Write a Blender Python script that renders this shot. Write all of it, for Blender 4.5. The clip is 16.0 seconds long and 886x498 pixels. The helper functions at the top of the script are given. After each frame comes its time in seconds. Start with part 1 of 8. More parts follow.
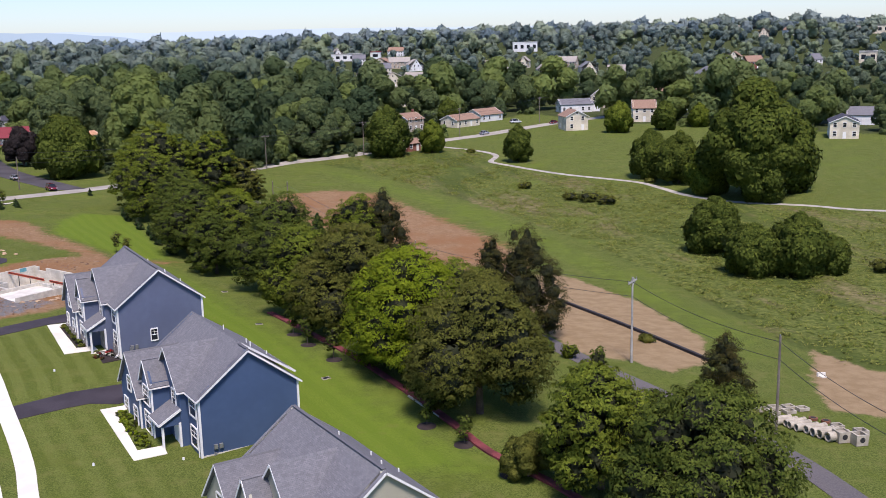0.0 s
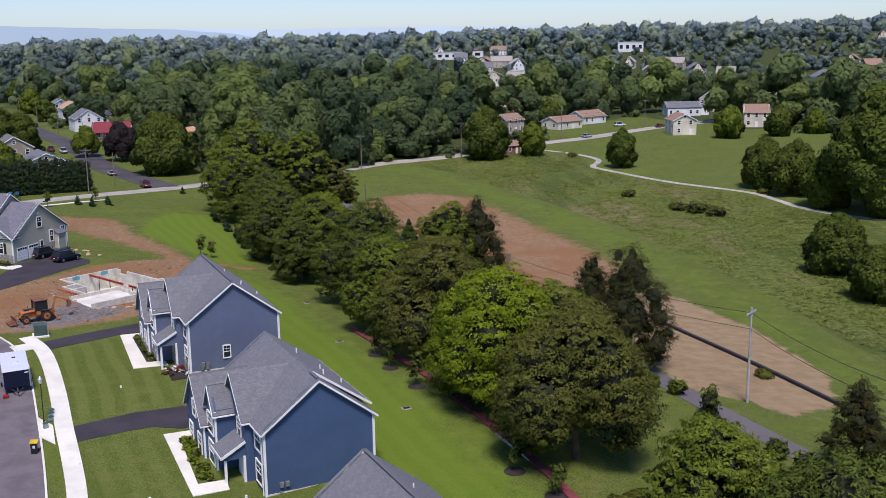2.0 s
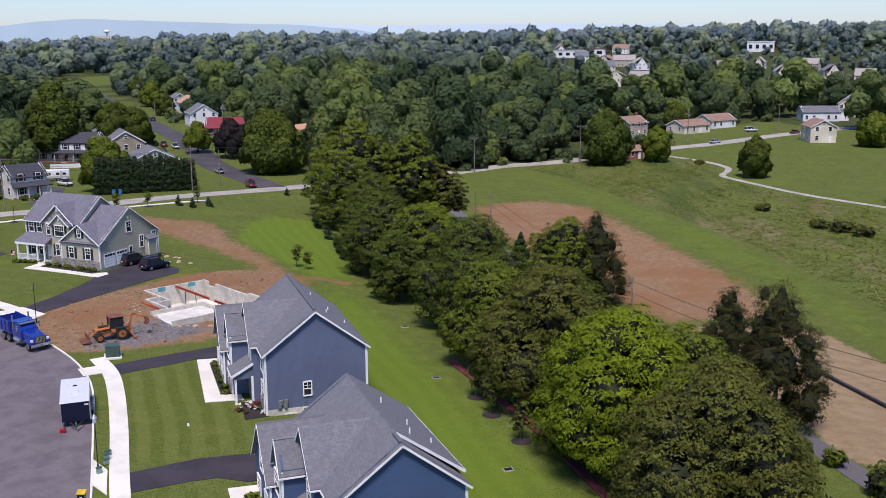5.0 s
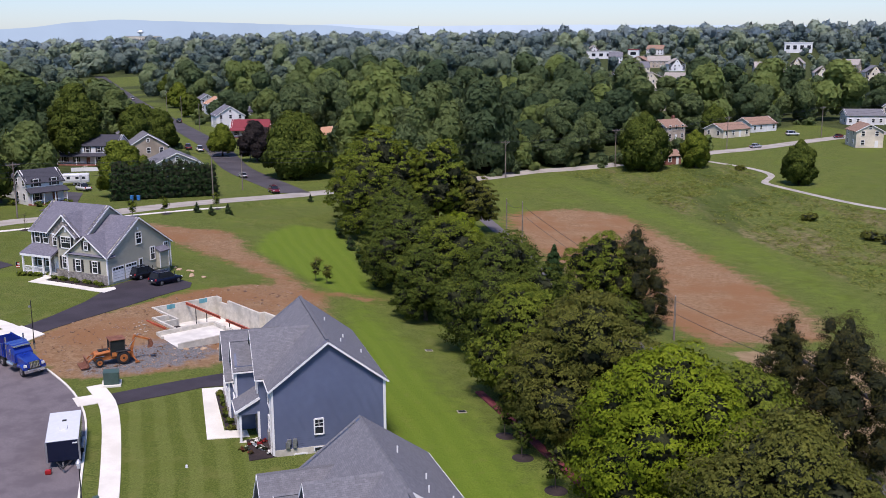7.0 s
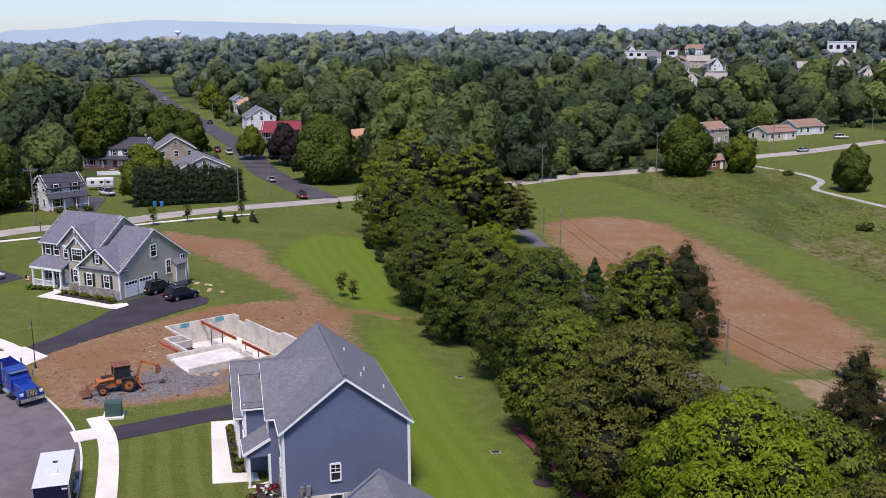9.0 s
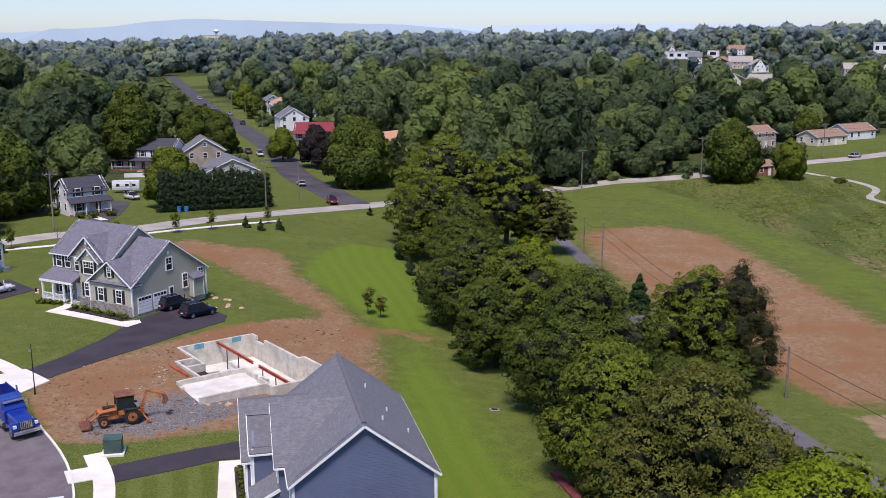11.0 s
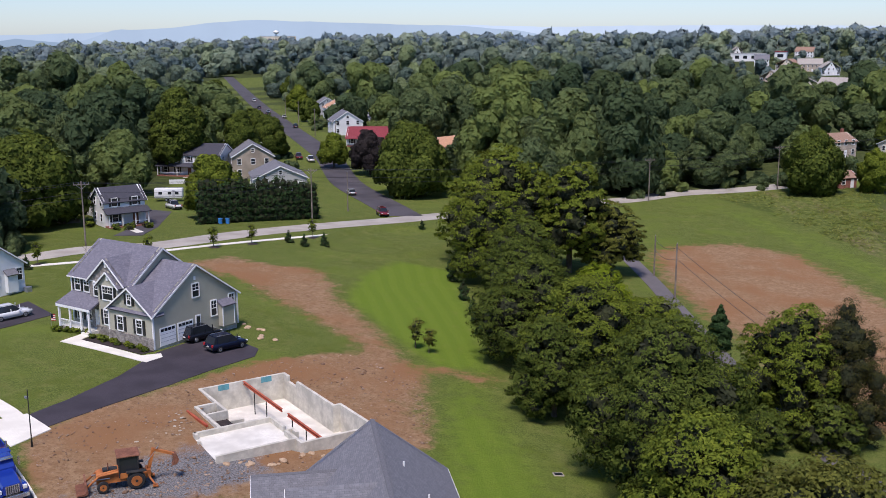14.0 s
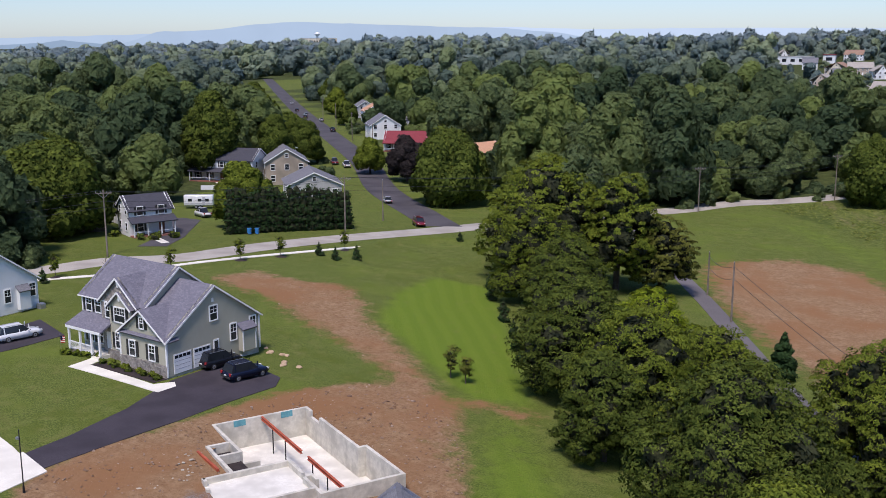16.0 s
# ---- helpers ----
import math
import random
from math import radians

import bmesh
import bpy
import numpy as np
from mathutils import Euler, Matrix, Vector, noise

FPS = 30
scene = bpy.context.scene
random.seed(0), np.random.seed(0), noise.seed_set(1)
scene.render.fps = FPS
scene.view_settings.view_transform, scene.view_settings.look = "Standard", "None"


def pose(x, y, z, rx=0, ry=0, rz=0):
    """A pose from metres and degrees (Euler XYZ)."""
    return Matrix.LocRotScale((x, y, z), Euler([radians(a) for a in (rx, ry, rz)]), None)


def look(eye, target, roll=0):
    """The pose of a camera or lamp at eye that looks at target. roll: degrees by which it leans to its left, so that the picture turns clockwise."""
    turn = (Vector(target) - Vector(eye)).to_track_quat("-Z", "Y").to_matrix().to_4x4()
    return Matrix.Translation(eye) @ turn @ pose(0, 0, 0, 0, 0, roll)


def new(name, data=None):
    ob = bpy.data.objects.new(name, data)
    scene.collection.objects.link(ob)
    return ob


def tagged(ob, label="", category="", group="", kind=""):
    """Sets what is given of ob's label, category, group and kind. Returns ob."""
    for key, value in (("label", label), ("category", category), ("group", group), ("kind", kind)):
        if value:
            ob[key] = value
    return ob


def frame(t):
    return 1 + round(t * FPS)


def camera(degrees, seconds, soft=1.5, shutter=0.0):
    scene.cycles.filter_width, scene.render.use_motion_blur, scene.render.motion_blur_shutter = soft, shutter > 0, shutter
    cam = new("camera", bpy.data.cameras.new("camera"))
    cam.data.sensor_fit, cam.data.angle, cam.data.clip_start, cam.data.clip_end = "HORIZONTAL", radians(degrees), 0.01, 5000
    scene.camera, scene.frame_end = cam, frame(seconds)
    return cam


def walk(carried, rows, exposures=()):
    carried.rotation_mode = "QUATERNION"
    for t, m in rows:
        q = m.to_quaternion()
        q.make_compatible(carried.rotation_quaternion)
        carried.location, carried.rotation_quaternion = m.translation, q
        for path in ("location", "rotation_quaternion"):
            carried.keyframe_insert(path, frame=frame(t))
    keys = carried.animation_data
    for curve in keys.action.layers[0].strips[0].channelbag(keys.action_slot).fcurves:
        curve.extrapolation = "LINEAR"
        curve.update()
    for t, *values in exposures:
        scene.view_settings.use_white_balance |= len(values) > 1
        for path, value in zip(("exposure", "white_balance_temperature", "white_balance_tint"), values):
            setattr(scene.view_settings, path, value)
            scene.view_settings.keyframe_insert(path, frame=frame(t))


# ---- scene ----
cam = camera(46.5, 16.0, soft=0.6)
PATH = [
    (0, (1.597, 2.156, 31.435), (1.516, 4.112, 31.027), -1.3),
    (0.5, (1.564, 4.472, 31.433), (1.439, 6.426, 31.025), -1.1),
    (1, (1.522, 6.785, 31.431), (1.348, 8.736, 31.023), -1.1),
    (1.5, (1.455, 9.088, 31.429), (1.235, 11.033, 31.021), -0.9),
    (2, (1.347, 11.377, 31.428), (1.078, 13.316, 31.021), -0.8),
    (2.5, (1.187, 13.648, 31.427), (0.872, 15.58, 31.019), -0.7),
    (3, (0.964, 15.899, 31.428), (0.601, 17.824, 31.02), -0.6),
    (3.5, (0.677, 18.125, 31.428), (0.269, 20.04, 31.02), -0.4),
    (4, (0.328, 20.325, 31.428), (-0.123, 22.23, 31.021), -0.3),
    (4.2, (0.166, 21.194, 31.428), (-0.294, 23.097, 31.02), -0.3),
    (6.5, (-1.931, 31.088, 31.396), (-2.458, 32.973, 30.987), -0.3),
    (7, (-2.422, 33.216, 31.394), (-2.965, 35.097, 30.985), -0.3),
    (7.5, (-2.945, 35.321, 31.394), (-3.502, 37.198, 30.984), -0.3),
    (8, (-3.491, 37.409, 31.394), (-4.065, 39.28, 30.984), -0.3),
    (8.5, (-4.061, 39.479, 31.393), (-4.651, 41.345, 30.983), -0.3),
    (9, (-4.656, 41.536, 31.393), (-5.263, 43.397, 30.984), -0.4),
    (9.2, (-4.905, 42.355, 31.395), (-5.518, 44.214, 30.985), -0.4),
    (11.5, (-7.906, 51.73, 31.454), (-8.595, 53.563, 31.045), -0.2),
    (12, (-8.602, 53.754, 31.46), (-9.308, 55.58, 31.051), -0.2),
    (12.5, (-9.34, 55.766, 31.464), (-10.063, 57.586, 31.055), -0.3),
    (13, (-10.115, 57.771, 31.467), (-10.855, 59.584, 31.059), -0.2),
    (13.5, (-10.923, 59.774, 31.471), (-11.68, 61.58, 31.063), -0.2),
    (14, (-11.757, 61.781, 31.475), (-12.53, 63.58, 31.068), -0.2),
    (14.5, (-12.61, 63.789, 31.479), (-13.399, 65.581, 31.071), -0.1),
    (15, (-13.473, 65.799, 31.482), (-14.279, 67.583, 31.075), -0.1),
    (15.5, (-14.345, 67.808, 31.484), (-15.169, 69.585, 31.08), -0.1),
    (16, (-15.223, 69.817, 31.487), (-16.065, 71.586, 31.084), -0.1),
]
K = 1.15      # metres to one unit of the plan; the whole place is brought to size at the end
walk(cam, [(t, look(Vector(eye) * K, Vector(target) * K, roll)) for t, eye, target, roll in PATH],
     [(0, 0.76, 5980, 22), (0.8, 0.62, 5940, 22), (1.5, 0.50, 5780, 20), (3.5, 0.50, 5760, 20), (7, 0.60, 5850, 23), (12, 0.60, 5860, 22), (16, 0.52, 5820, 20)])

# ---- light: hazy overcast daylight ----
SUN_EL, SUN_AZ = 61.0, 170.0      # degrees; azimuth clockwise from +y
world = bpy.data.worlds.new("sky")
scene.world = world
world.use_nodes = True
wn = world.node_tree.nodes
sky = wn.new("ShaderNodeTexSky")
sky.sky_type, sky.sun_disc = "NISHITA", False
sky.sun_elevation, sky.sun_rotation = radians(SUN_EL), radians(SUN_AZ)
sky.air_density, sky.dust_density, sky.ozone_density, sky.altitude = 1.0, 0.3, 4.0, 50
tone = wn.new("ShaderNodeMix")
tone.data_type, tone.blend_type = "RGBA", "MULTIPLY"
tone.inputs[0].default_value, tone.inputs[7].default_value = 1.0, (0.91, 0.985, 1.07, 1.0)
world.node_tree.links.new(sky.outputs[0], tone.inputs[6])
world.node_tree.links.new(tone.outputs[2], wn["Background"].inputs[0])
wn["Background"].inputs[1].default_value = 0.081
sun_data = bpy.data.lights.new("sun", "SUN")
sun_data.energy, sun_data.angle, sun_data.color = 3.2, radians(15), (1.0, 0.88, 0.74)
sun = new("sun", sun_data)
sx, sy = math.sin(radians(SUN_AZ)), math.cos(radians(SUN_AZ))
sun.matrix_basis = look((sx * 200, sy * 200, 300), (sx * 200 - sx * math.cos(radians(SUN_EL)), sy * 200 - sy * math.cos(radians(SUN_EL)), 300 - math.sin(radians(SUN_EL))))

# ---- materials ----
class Nodes:
    """A short way to wire a node material."""
    def __init__(self, name):
        self.m = bpy.data.materials.new(name)
        self.m.use_nodes = True
        self.t = self.m.node_tree
        self.p = self.t.nodes["Principled BSDF"]

    def add(self, kind, **values):
        n = self.t.nodes.new("ShaderNode" + kind)
        for k, v in values.items():
            if k in n.inputs:
                self.put(n.inputs[k], v)
            else:
                if k == "attribute_name":
                    n.attribute_name = v
                elif k == "rotation_type":
                    n.rotation_type = v
        return n

    def put(self, socket, v):
        if isinstance(v, bpy.types.NodeSocket):
            self.t.links.new(v, socket)
        else:
            socket.default_value = v

    def mix(self, f, a, b, how="MIX"):
        n = self.t.nodes.new("ShaderNodeMix")
        n.data_type, n.blend_type = "RGBA", how
        self.put(n.inputs[0], f), self.put(n.inputs[6], a), self.put(n.inputs[7], b)
        return n.outputs[2]

    def math(self, op, a, b=0.0):
        n = self.t.nodes.new("ShaderNodeMath")
        n.operation = op
        self.put(n.inputs[0], a), self.put(n.inputs[1], b)
        return n.outputs[0]

    def ramp(self, f, lo, hi):
        n = self.t.nodes.new("ShaderNodeMapRange")
        n.interpolation_type = "SMOOTHSTEP"
        self.put(n.inputs[0], f), self.put(n.inputs[1], lo), self.put(n.inputs[2], hi)
        return n.outputs[0]

    def noise(self, scale, detail=4.0, rough=0.55, vec=None):
        n = self.add("TexNoise", Scale=scale, Detail=detail, Roughness=rough)
        self.put(n.inputs["Vector"], vec if vec is not None else self.pos())
        return n.outputs["Fac"]

    def pos(self):
        if not hasattr(self, "_pos"):
            self._pos = self.add("NewGeometry").outputs["Position"]
        return self._pos

    def obj(self):
        if not hasattr(self, "_obj"):
            self._obj = self.add("TexCoord").outputs["Object"]
        return self._obj

    def bump(self, h, strength=0.3, dist=0.02):
        b = self.add("Bump", Strength=strength, Distance=dist)
        self.put(b.inputs["Height"], h)
        self.put(self.p.inputs["Normal"], b.outputs[0])


def rgb(r, g, b):
    return (r, g, b, 1.0)


def surface(name, a, b, grain=8.0, stain=0.35, rough=0.7, metal=0.0, bump=0.15, dark=0.75):
    """A plain material with variation at two scales."""
    n = Nodes(name)
    f = n.ramp(n.noise(grain, 5), 0.3, 0.7)
    col = n.mix(f, rgb(*a), rgb(*b))
    big = n.ramp(n.noise(stain, 3), 0.35, 0.7)
    col = n.mix(big, col, rgb(*[c * dark for c in a]))
    n.put(n.p.inputs["Base Color"], col)
    n.p.inputs["Roughness"].default_value, n.p.inputs["Metallic"].default_value = rough, metal
    if bump:
        n.bump(n.noise(grain * 3, 3), bump, 0.01)
    return n.m


def shingle_material(name, a, b):
    n = Nodes(name)
    br = n.add("TexBrick", Scale=1.0)
    br.inputs["Mortar Size"].default_value = 0.007
    br.inputs["Brick Width"].default_value, br.inputs["Row Height"].default_value = 0.26, 0.125
    br.inputs["Color1"].default_value, br.inputs["Color2"].default_value = rgb(*a), rgb(*b)
    br.inputs["Mortar"].default_value = rgb(*[c * 0.6 for c in a])
    uv = n.add("UVMap").outputs[0]
    n.put(br.inputs["Vector"], uv)
    spot = n.ramp(n.noise(2.2, 3), 0.35, 0.7)
    col = n.mix(spot, br.outputs["Color"], n.mix(0.5, br.outputs["Color"], rgb(*[c * 0.7 for c in a])))
    col = n.mix(n.math("MULTIPLY", n.noise(14, 2), 0.5), col, rgb(*[c * 1.5 for c in b]))
    n.put(n.p.inputs["Base Color"], col)
    n.p.inputs["Roughness"].default_value = 0.9
    n.bump(br.outputs["Fac"], 0.35, -0.012)
    return n.m


def leaf_material(name, a, b, c, through_light=0.14, tinted=False):
    """Leaves: each spray has a shade of its own, whole boughs vary, and a spray is shaded with the bough that it grows on."""
    n = Nodes(name)
    isl = n.ramp(n.noise(1.4, 5, 0.75), 0.32, 0.68) if tinted else n.add("NewGeometry").outputs["Random Per Island"]
    col = n.mix(isl, rgb(*a), rgb(*b))
    col = n.mix(n.ramp(n.noise(0.45, 3), 0.42, 0.68), col, rgb(*c))
    col = n.mix(n.math("MULTIPLY", n.ramp(n.noise(1.3, 2), 0.5, 0.7), 0.55), col, rgb(b[0] * 1.15, b[1] * 1.1, b[2]))
    if tinted:
        t = n.add("Attribute", attribute_name="tint").outputs["Fac"]
        col = n.mix(n.math("MULTIPLY", n.ramp(t, 0.45, 1.0), 0.8), col, rgb(b[0] * 1.22, b[1] * 1.2, b[2] * 0.8))
        col = n.mix(n.math("MULTIPLY", n.math("SUBTRACT", 1.0, n.ramp(t, 0.0, 0.5)), 0.8), col, rgb(a[0] * 0.75, a[1] * 0.85, a[2]))
    n.put(n.p.inputs["Base Color"], col)
    n.p.inputs["Roughness"].default_value = 0.75
    n.p.inputs["Specular IOR Level"].default_value = 0.05
    way = n.t.nodes.new("ShaderNodeVectorTransform")
    way.vector_type, way.convert_from, way.convert_to = "NORMAL", "OBJECT", "WORLD"
    n.put(way.inputs[0], n.add("Attribute", attribute_name="bough").outputs["Vector"])
    n.put(n.p.inputs["Normal"], way.outputs[0])
    if tinted:
        n.bump(n.noise(1.3, 5, 0.75), 1.0, 1.2)
        n.put(n.p.inputs["Normal"].links[0].from_node.inputs["Normal"], way.outputs[0])
    tr = n.add("BsdfTranslucent")
    n.put(tr.inputs["Color"], col)
    n.put(tr.inputs["Normal"], way.outputs[0])
    mx = n.add("MixShader")
    mx.inputs[0].default_value = through_light
    n.t.links.new(n.p.outputs[0], mx.inputs[1])
    n.t.links.new(tr.outputs[0], mx.inputs[2])
    n.t.links.new(mx.outputs[0], n.t.nodes["Material Output"].inputs[0])
    return n.m


ASPHALT = surface("old_asphalt", (0.122, 0.103, 0.110), (0.172, 0.150, 0.153), 10, 0.5, 0.9, bump=0.25, dark=0.88)
BLACKTOP = surface("fresh_blacktop", (0.032, 0.025, 0.032), (0.050, 0.041, 0.050), 16, 0.3, 0.85, bump=0.2, dark=0.8)
STREET = surface("street_asphalt", (0.058, 0.051, 0.056), (0.086, 0.077, 0.082), 10, 0.15, 0.9, dark=0.75)
LANE = surface("worn_lane", (0.085, 0.076, 0.078), (0.130, 0.118, 0.116), 6, 0.12, 0.9, dark=1.5)
ROAD_GREY = surface("pale_road", (0.34, 0.310, 0.265), (0.42, 0.386, 0.335), 9, 0.2, 0.9, dark=0.85)
CONCRETE = surface("new_concrete", (0.67, 0.64, 0.55), (0.76, 0.735, 0.645), 9, 0.4, 0.85, dark=0.92)
WALL_CONC = surface("form_concrete", (0.52, 0.49, 0.41), (0.62, 0.59, 0.50), 3, 0.9, 0.85, dark=0.78)
PATH_GREY = surface("tan_grey_paving", (0.36, 0.335, 0.29), (0.46, 0.43, 0.375), 9, 0.3, 0.9, dark=0.8)
SLAB = surface("slab_concrete", (0.64, 0.61, 0.53), (0.74, 0.715, 0.635), 4, 0.5, 0.8, dark=0.85)
SHINGLE = shingle_material("grey_shingles", (0.105, 0.105, 0.115), (0.165, 0.165, 0.178))
SHINGLE_B = shingle_material("blue_grey_shingles", (0.092, 0.088, 0.110), (0.165, 0.160, 0.190))
SIDING_BLUE = surface("navy_vinyl", (0.050, 0.085, 0.165), (0.056, 0.093, 0.178), 1.5, 0.25, 0.55, bump=0.03, dark=0.93)
SIDING_SLATE = surface("slate_blue_vinyl", (0.105, 0.125, 0.195), (0.115, 0.137, 0.21), 1.5, 0.25, 0.55, bump=0.03, dark=0.93)
SIDING_SAGE = surface("sage_vinyl", (0.375, 0.36, 0.275), (0.395, 0.38, 0.292), 1.5, 0.25, 0.55, bump=0.03, dark=0.94)
SIDING_WHITE = surface("white_vinyl", (0.70, 0.71, 0.70), (0.76, 0.77, 0.76), 1.5, 0.25, 0.55, bump=0.03, dark=0.93)
WHITE = surface("white_trim", (0.76, 0.76, 0.74), (0.82, 0.82, 0.80), 4, 0.6, 0.5, bump=0.0, dark=0.95)
MULCH = surface("black_mulch", (0.022, 0.015, 0.014), (0.045, 0.03, 0.028), 22, 1.2, 0.95, bump=0.5)
RED_MULCH = surface("red_mulch", (0.15, 0.028, 0.035), (0.22, 0.05, 0.055), 18, 0.8, 0.9, bump=0.4, dark=0.6)
BARK = surface("bark", (0.075, 0.055, 0.042), (0.12, 0.095, 0.075), 12, 1.5, 0.95, bump=0.6)
GLASS = surface("window_glass", (0.018, 0.022, 0.028), (0.03, 0.034, 0.04), 1, 0.5, 0.12, bump=0.0)
BLACK = surface("black_paint", (0.012, 0.012, 0.014), (0.018, 0.018, 0.02), 4, 1, 0.4, bump=0.0)
RUBBER = surface("rubber", (0.015, 0.015, 0.016), (0.03, 0.03, 0.03), 12, 2, 0.85)
STEEL = surface("zinc_steel", (0.35, 0.36, 0.37), (0.45, 0.46, 0.47), 8, 1, 0.45, 0.7, bump=0.05)
POLE_WOOD = surface("weathered_pole", (0.17, 0.14, 0.115), (0.25, 0.215, 0.18), 9, 0.8, 0.9, bump=0.3)
STONE = surface("field_stone", (0.26, 0.235, 0.205), (0.38, 0.35, 0.31), 5, 2.0, 0.9, bump=0.6, dark=0.6)

# ---- mesh helpers ----
def mesh_of(bm, name, material=None, smooth=False):
    me = bpy.data.meshes.new(name)
    bm.to_mesh(me)
    bm.free()
    if material:
        for m in (material if isinstance(material, (list, tuple)) else (material,)):
            me.materials.append(m)
    if smooth:
        me.polygons.foreach_set("use_smooth", [True] * len(me.polygons))
    return me


def raw_mesh(name, verts, faces, material, smooth=False):
    me = bpy.data.meshes.new(name)
    me.from_pydata(verts, [], faces)
    me.materials.append(material)
    if smooth:
        me.polygons.foreach_set("use_smooth", [True] * len(me.polygons))
    return me


def part(name, bm, material, parent, label="", smooth=False):
    """Links a bmesh (or mesh) as one part under a thing."""
    me = bm if isinstance(bm, bpy.types.Mesh) else mesh_of(bm, name, material, smooth)
    ob = new(name, me)
    ob.parent = parent
    if label:
        tagged(ob, label)
    return ob


def thing(name, label, category, m=None, group="", kind=""):
    """An empty at the base of a thing, to hold its parts."""
    ob = new(name)
    if m is not None:
        ob.matrix_basis = m
    return tagged(ob, label, category, group, kind)


def box(bm, x0, y0, z0, x1, y1, z1, m=None, bevel=0.0):
    r = bmesh.ops.create_cube(bm, size=1.0)
    mm = Matrix.Translation(((x0 + x1) / 2, (y0 + y1) / 2, (z0 + z1) / 2)) @ Matrix.Diagonal((abs(x1 - x0), abs(y1 - y0), abs(z1 - z0), 1))
    bmesh.ops.transform(bm, matrix=(m @ mm) if m is not None else mm, verts=r["verts"])
    if bevel:
        es = list({e for v in r["verts"] for e in v.link_edges})
        bmesh.ops.bevel(bm, geom=es, offset=bevel, segments=2, affect="EDGES", profile=0.5)
    return bm


def B(x0, y0, z0, x1, y1, z1, bevel=0.0):
    return box(bmesh.new(), x0, y0, z0, x1, y1, z1, None, bevel)


def rod(bm, p, q, r0, r1=None, n=8):
    p, q = Vector(p), Vector(q)
    r1 = r0 if r1 is None else r1
    d = q - p
    k = bmesh.ops.create_cone(bm, cap_ends=True, segments=n, radius1=r0, radius2=r1, depth=d.length)
    bmesh.ops.transform(bm, matrix=Matrix.Translation((p + q) / 2) @ d.to_track_quat("Z", "Y").to_matrix().to_4x4(), verts=k["verts"])
    return bm


def solid(bm, ring, off):
    """A prism: a ring of points, swept by the vector off."""
    a = [bm.verts.new(p) for p in ring]
    b = [bm.verts.new(Vector(p) + Vector(off)) for p in ring]
    n = len(a)
    fs = [bm.faces.new(a), bm.faces.new(b[::-1])]
    fs += [bm.faces.new((a[i], b[i], b[(i + 1) % n], a[(i + 1) % n])) for i in range(n)]
    bmesh.ops.recalc_face_normals(bm, faces=fs)
    return bm


# ---- the lie of the land: gentle swells, each (x, y, reach, height) ----
SWELLS = [(-72, 128, 28, 2.58), (-45, 100, 22, 0.81), (-22, 78, 14, -1.47), (10, 180, 70, -2.86), (-70, 250, 70, -1.98), (-100, 180, 40, 4.03), (50, 120, 45, -1.07), (-10, 100, 25, 2.22)]
LEVEL = -0.73


# the far country rises to low hills: height of their crest by bearing, degrees left of north
RISE_AT = [-60, -30, -20, -17, -13, -10.5, -7.5, -2, 2, 5, 7, 10, 14, 18, 22, 26, 28, 31, 35, 40, 43, 46, 60]
RISE = [18, 22, 25, 29, 29, 26, 23, 24, 22, 20, 18, 16, 14, 12, 14, 14, 11, 8, 5, 2, 1, -6, -8]


def ground_z(x, y):
    far = np.clip((np.hypot(x + 7, y - 45) - 480) / 950, 0, 1)
    z = LEVEL + np.interp(np.degrees(np.arctan2(-(x + 7), y - 45)), RISE_AT, RISE) * far * far * (3 - 2 * far)
    for a, b, r, h in SWELLS:
        z = z + h * np.exp(-((x - a) ** 2 + (y - b) ** 2) / (2 * r * r))
    return z


def gz(x, y):
    return float(ground_z(float(x), float(y)))


def inside_by(px, py, poly):
    """Signed distance to a polygon, positive within it."""
    d = np.full(px.shape, 1e9)
    ins = np.zeros(px.shape, bool)
    n = len(poly)
    for i in range(n):
        (ax, ay), (bx, by) = poly[i], poly[(i + 1) % n]
        ex, ey = bx - ax, by - ay
        t = np.clip(((px - ax) * ex + (py - ay) * ey) / (ex * ex + ey * ey), 0, 1)
        d = np.minimum(d, np.hypot(px - ax - t * ex, py - ay - t * ey))
        if ay != by:
            ins ^= ((ay > py) != (by > py)) & (px < ex * (py - ay) / (by - ay) + ax)
    return np.where(ins, d, -d)


def smooth(pts, step=1.5):
    """A smooth line through the given points."""
    P = [Vector(p) for p in pts]
    P = [2 * P[0] - P[1]] + P + [2 * P[-1] - P[-2]]
    out = []
    for i in range(1, len(P) - 2):
        a, b, c, d = P[i - 1], P[i], P[i + 1], P[i + 2]
        k = max(1, int((c - b).length / step))
        for j in range(k):
            t = j / k
            out.append(0.5 * (2 * b + (c - a) * t + (2 * a - 5 * b + 4 * c - d) * t * t + (3 * b - a - 3 * c + d) * t ** 3))
    return out + [P[-2]]


def offset_line(pts, d):
    out = []
    for i, p in enumerate(pts):
        a, b = pts[max(i - 1, 0)], pts[min(i + 1, len(pts) - 1)]
        e = (b - a).normalized()
        out.append(p + Vector((-e.y, e.x)) * d)
    return out


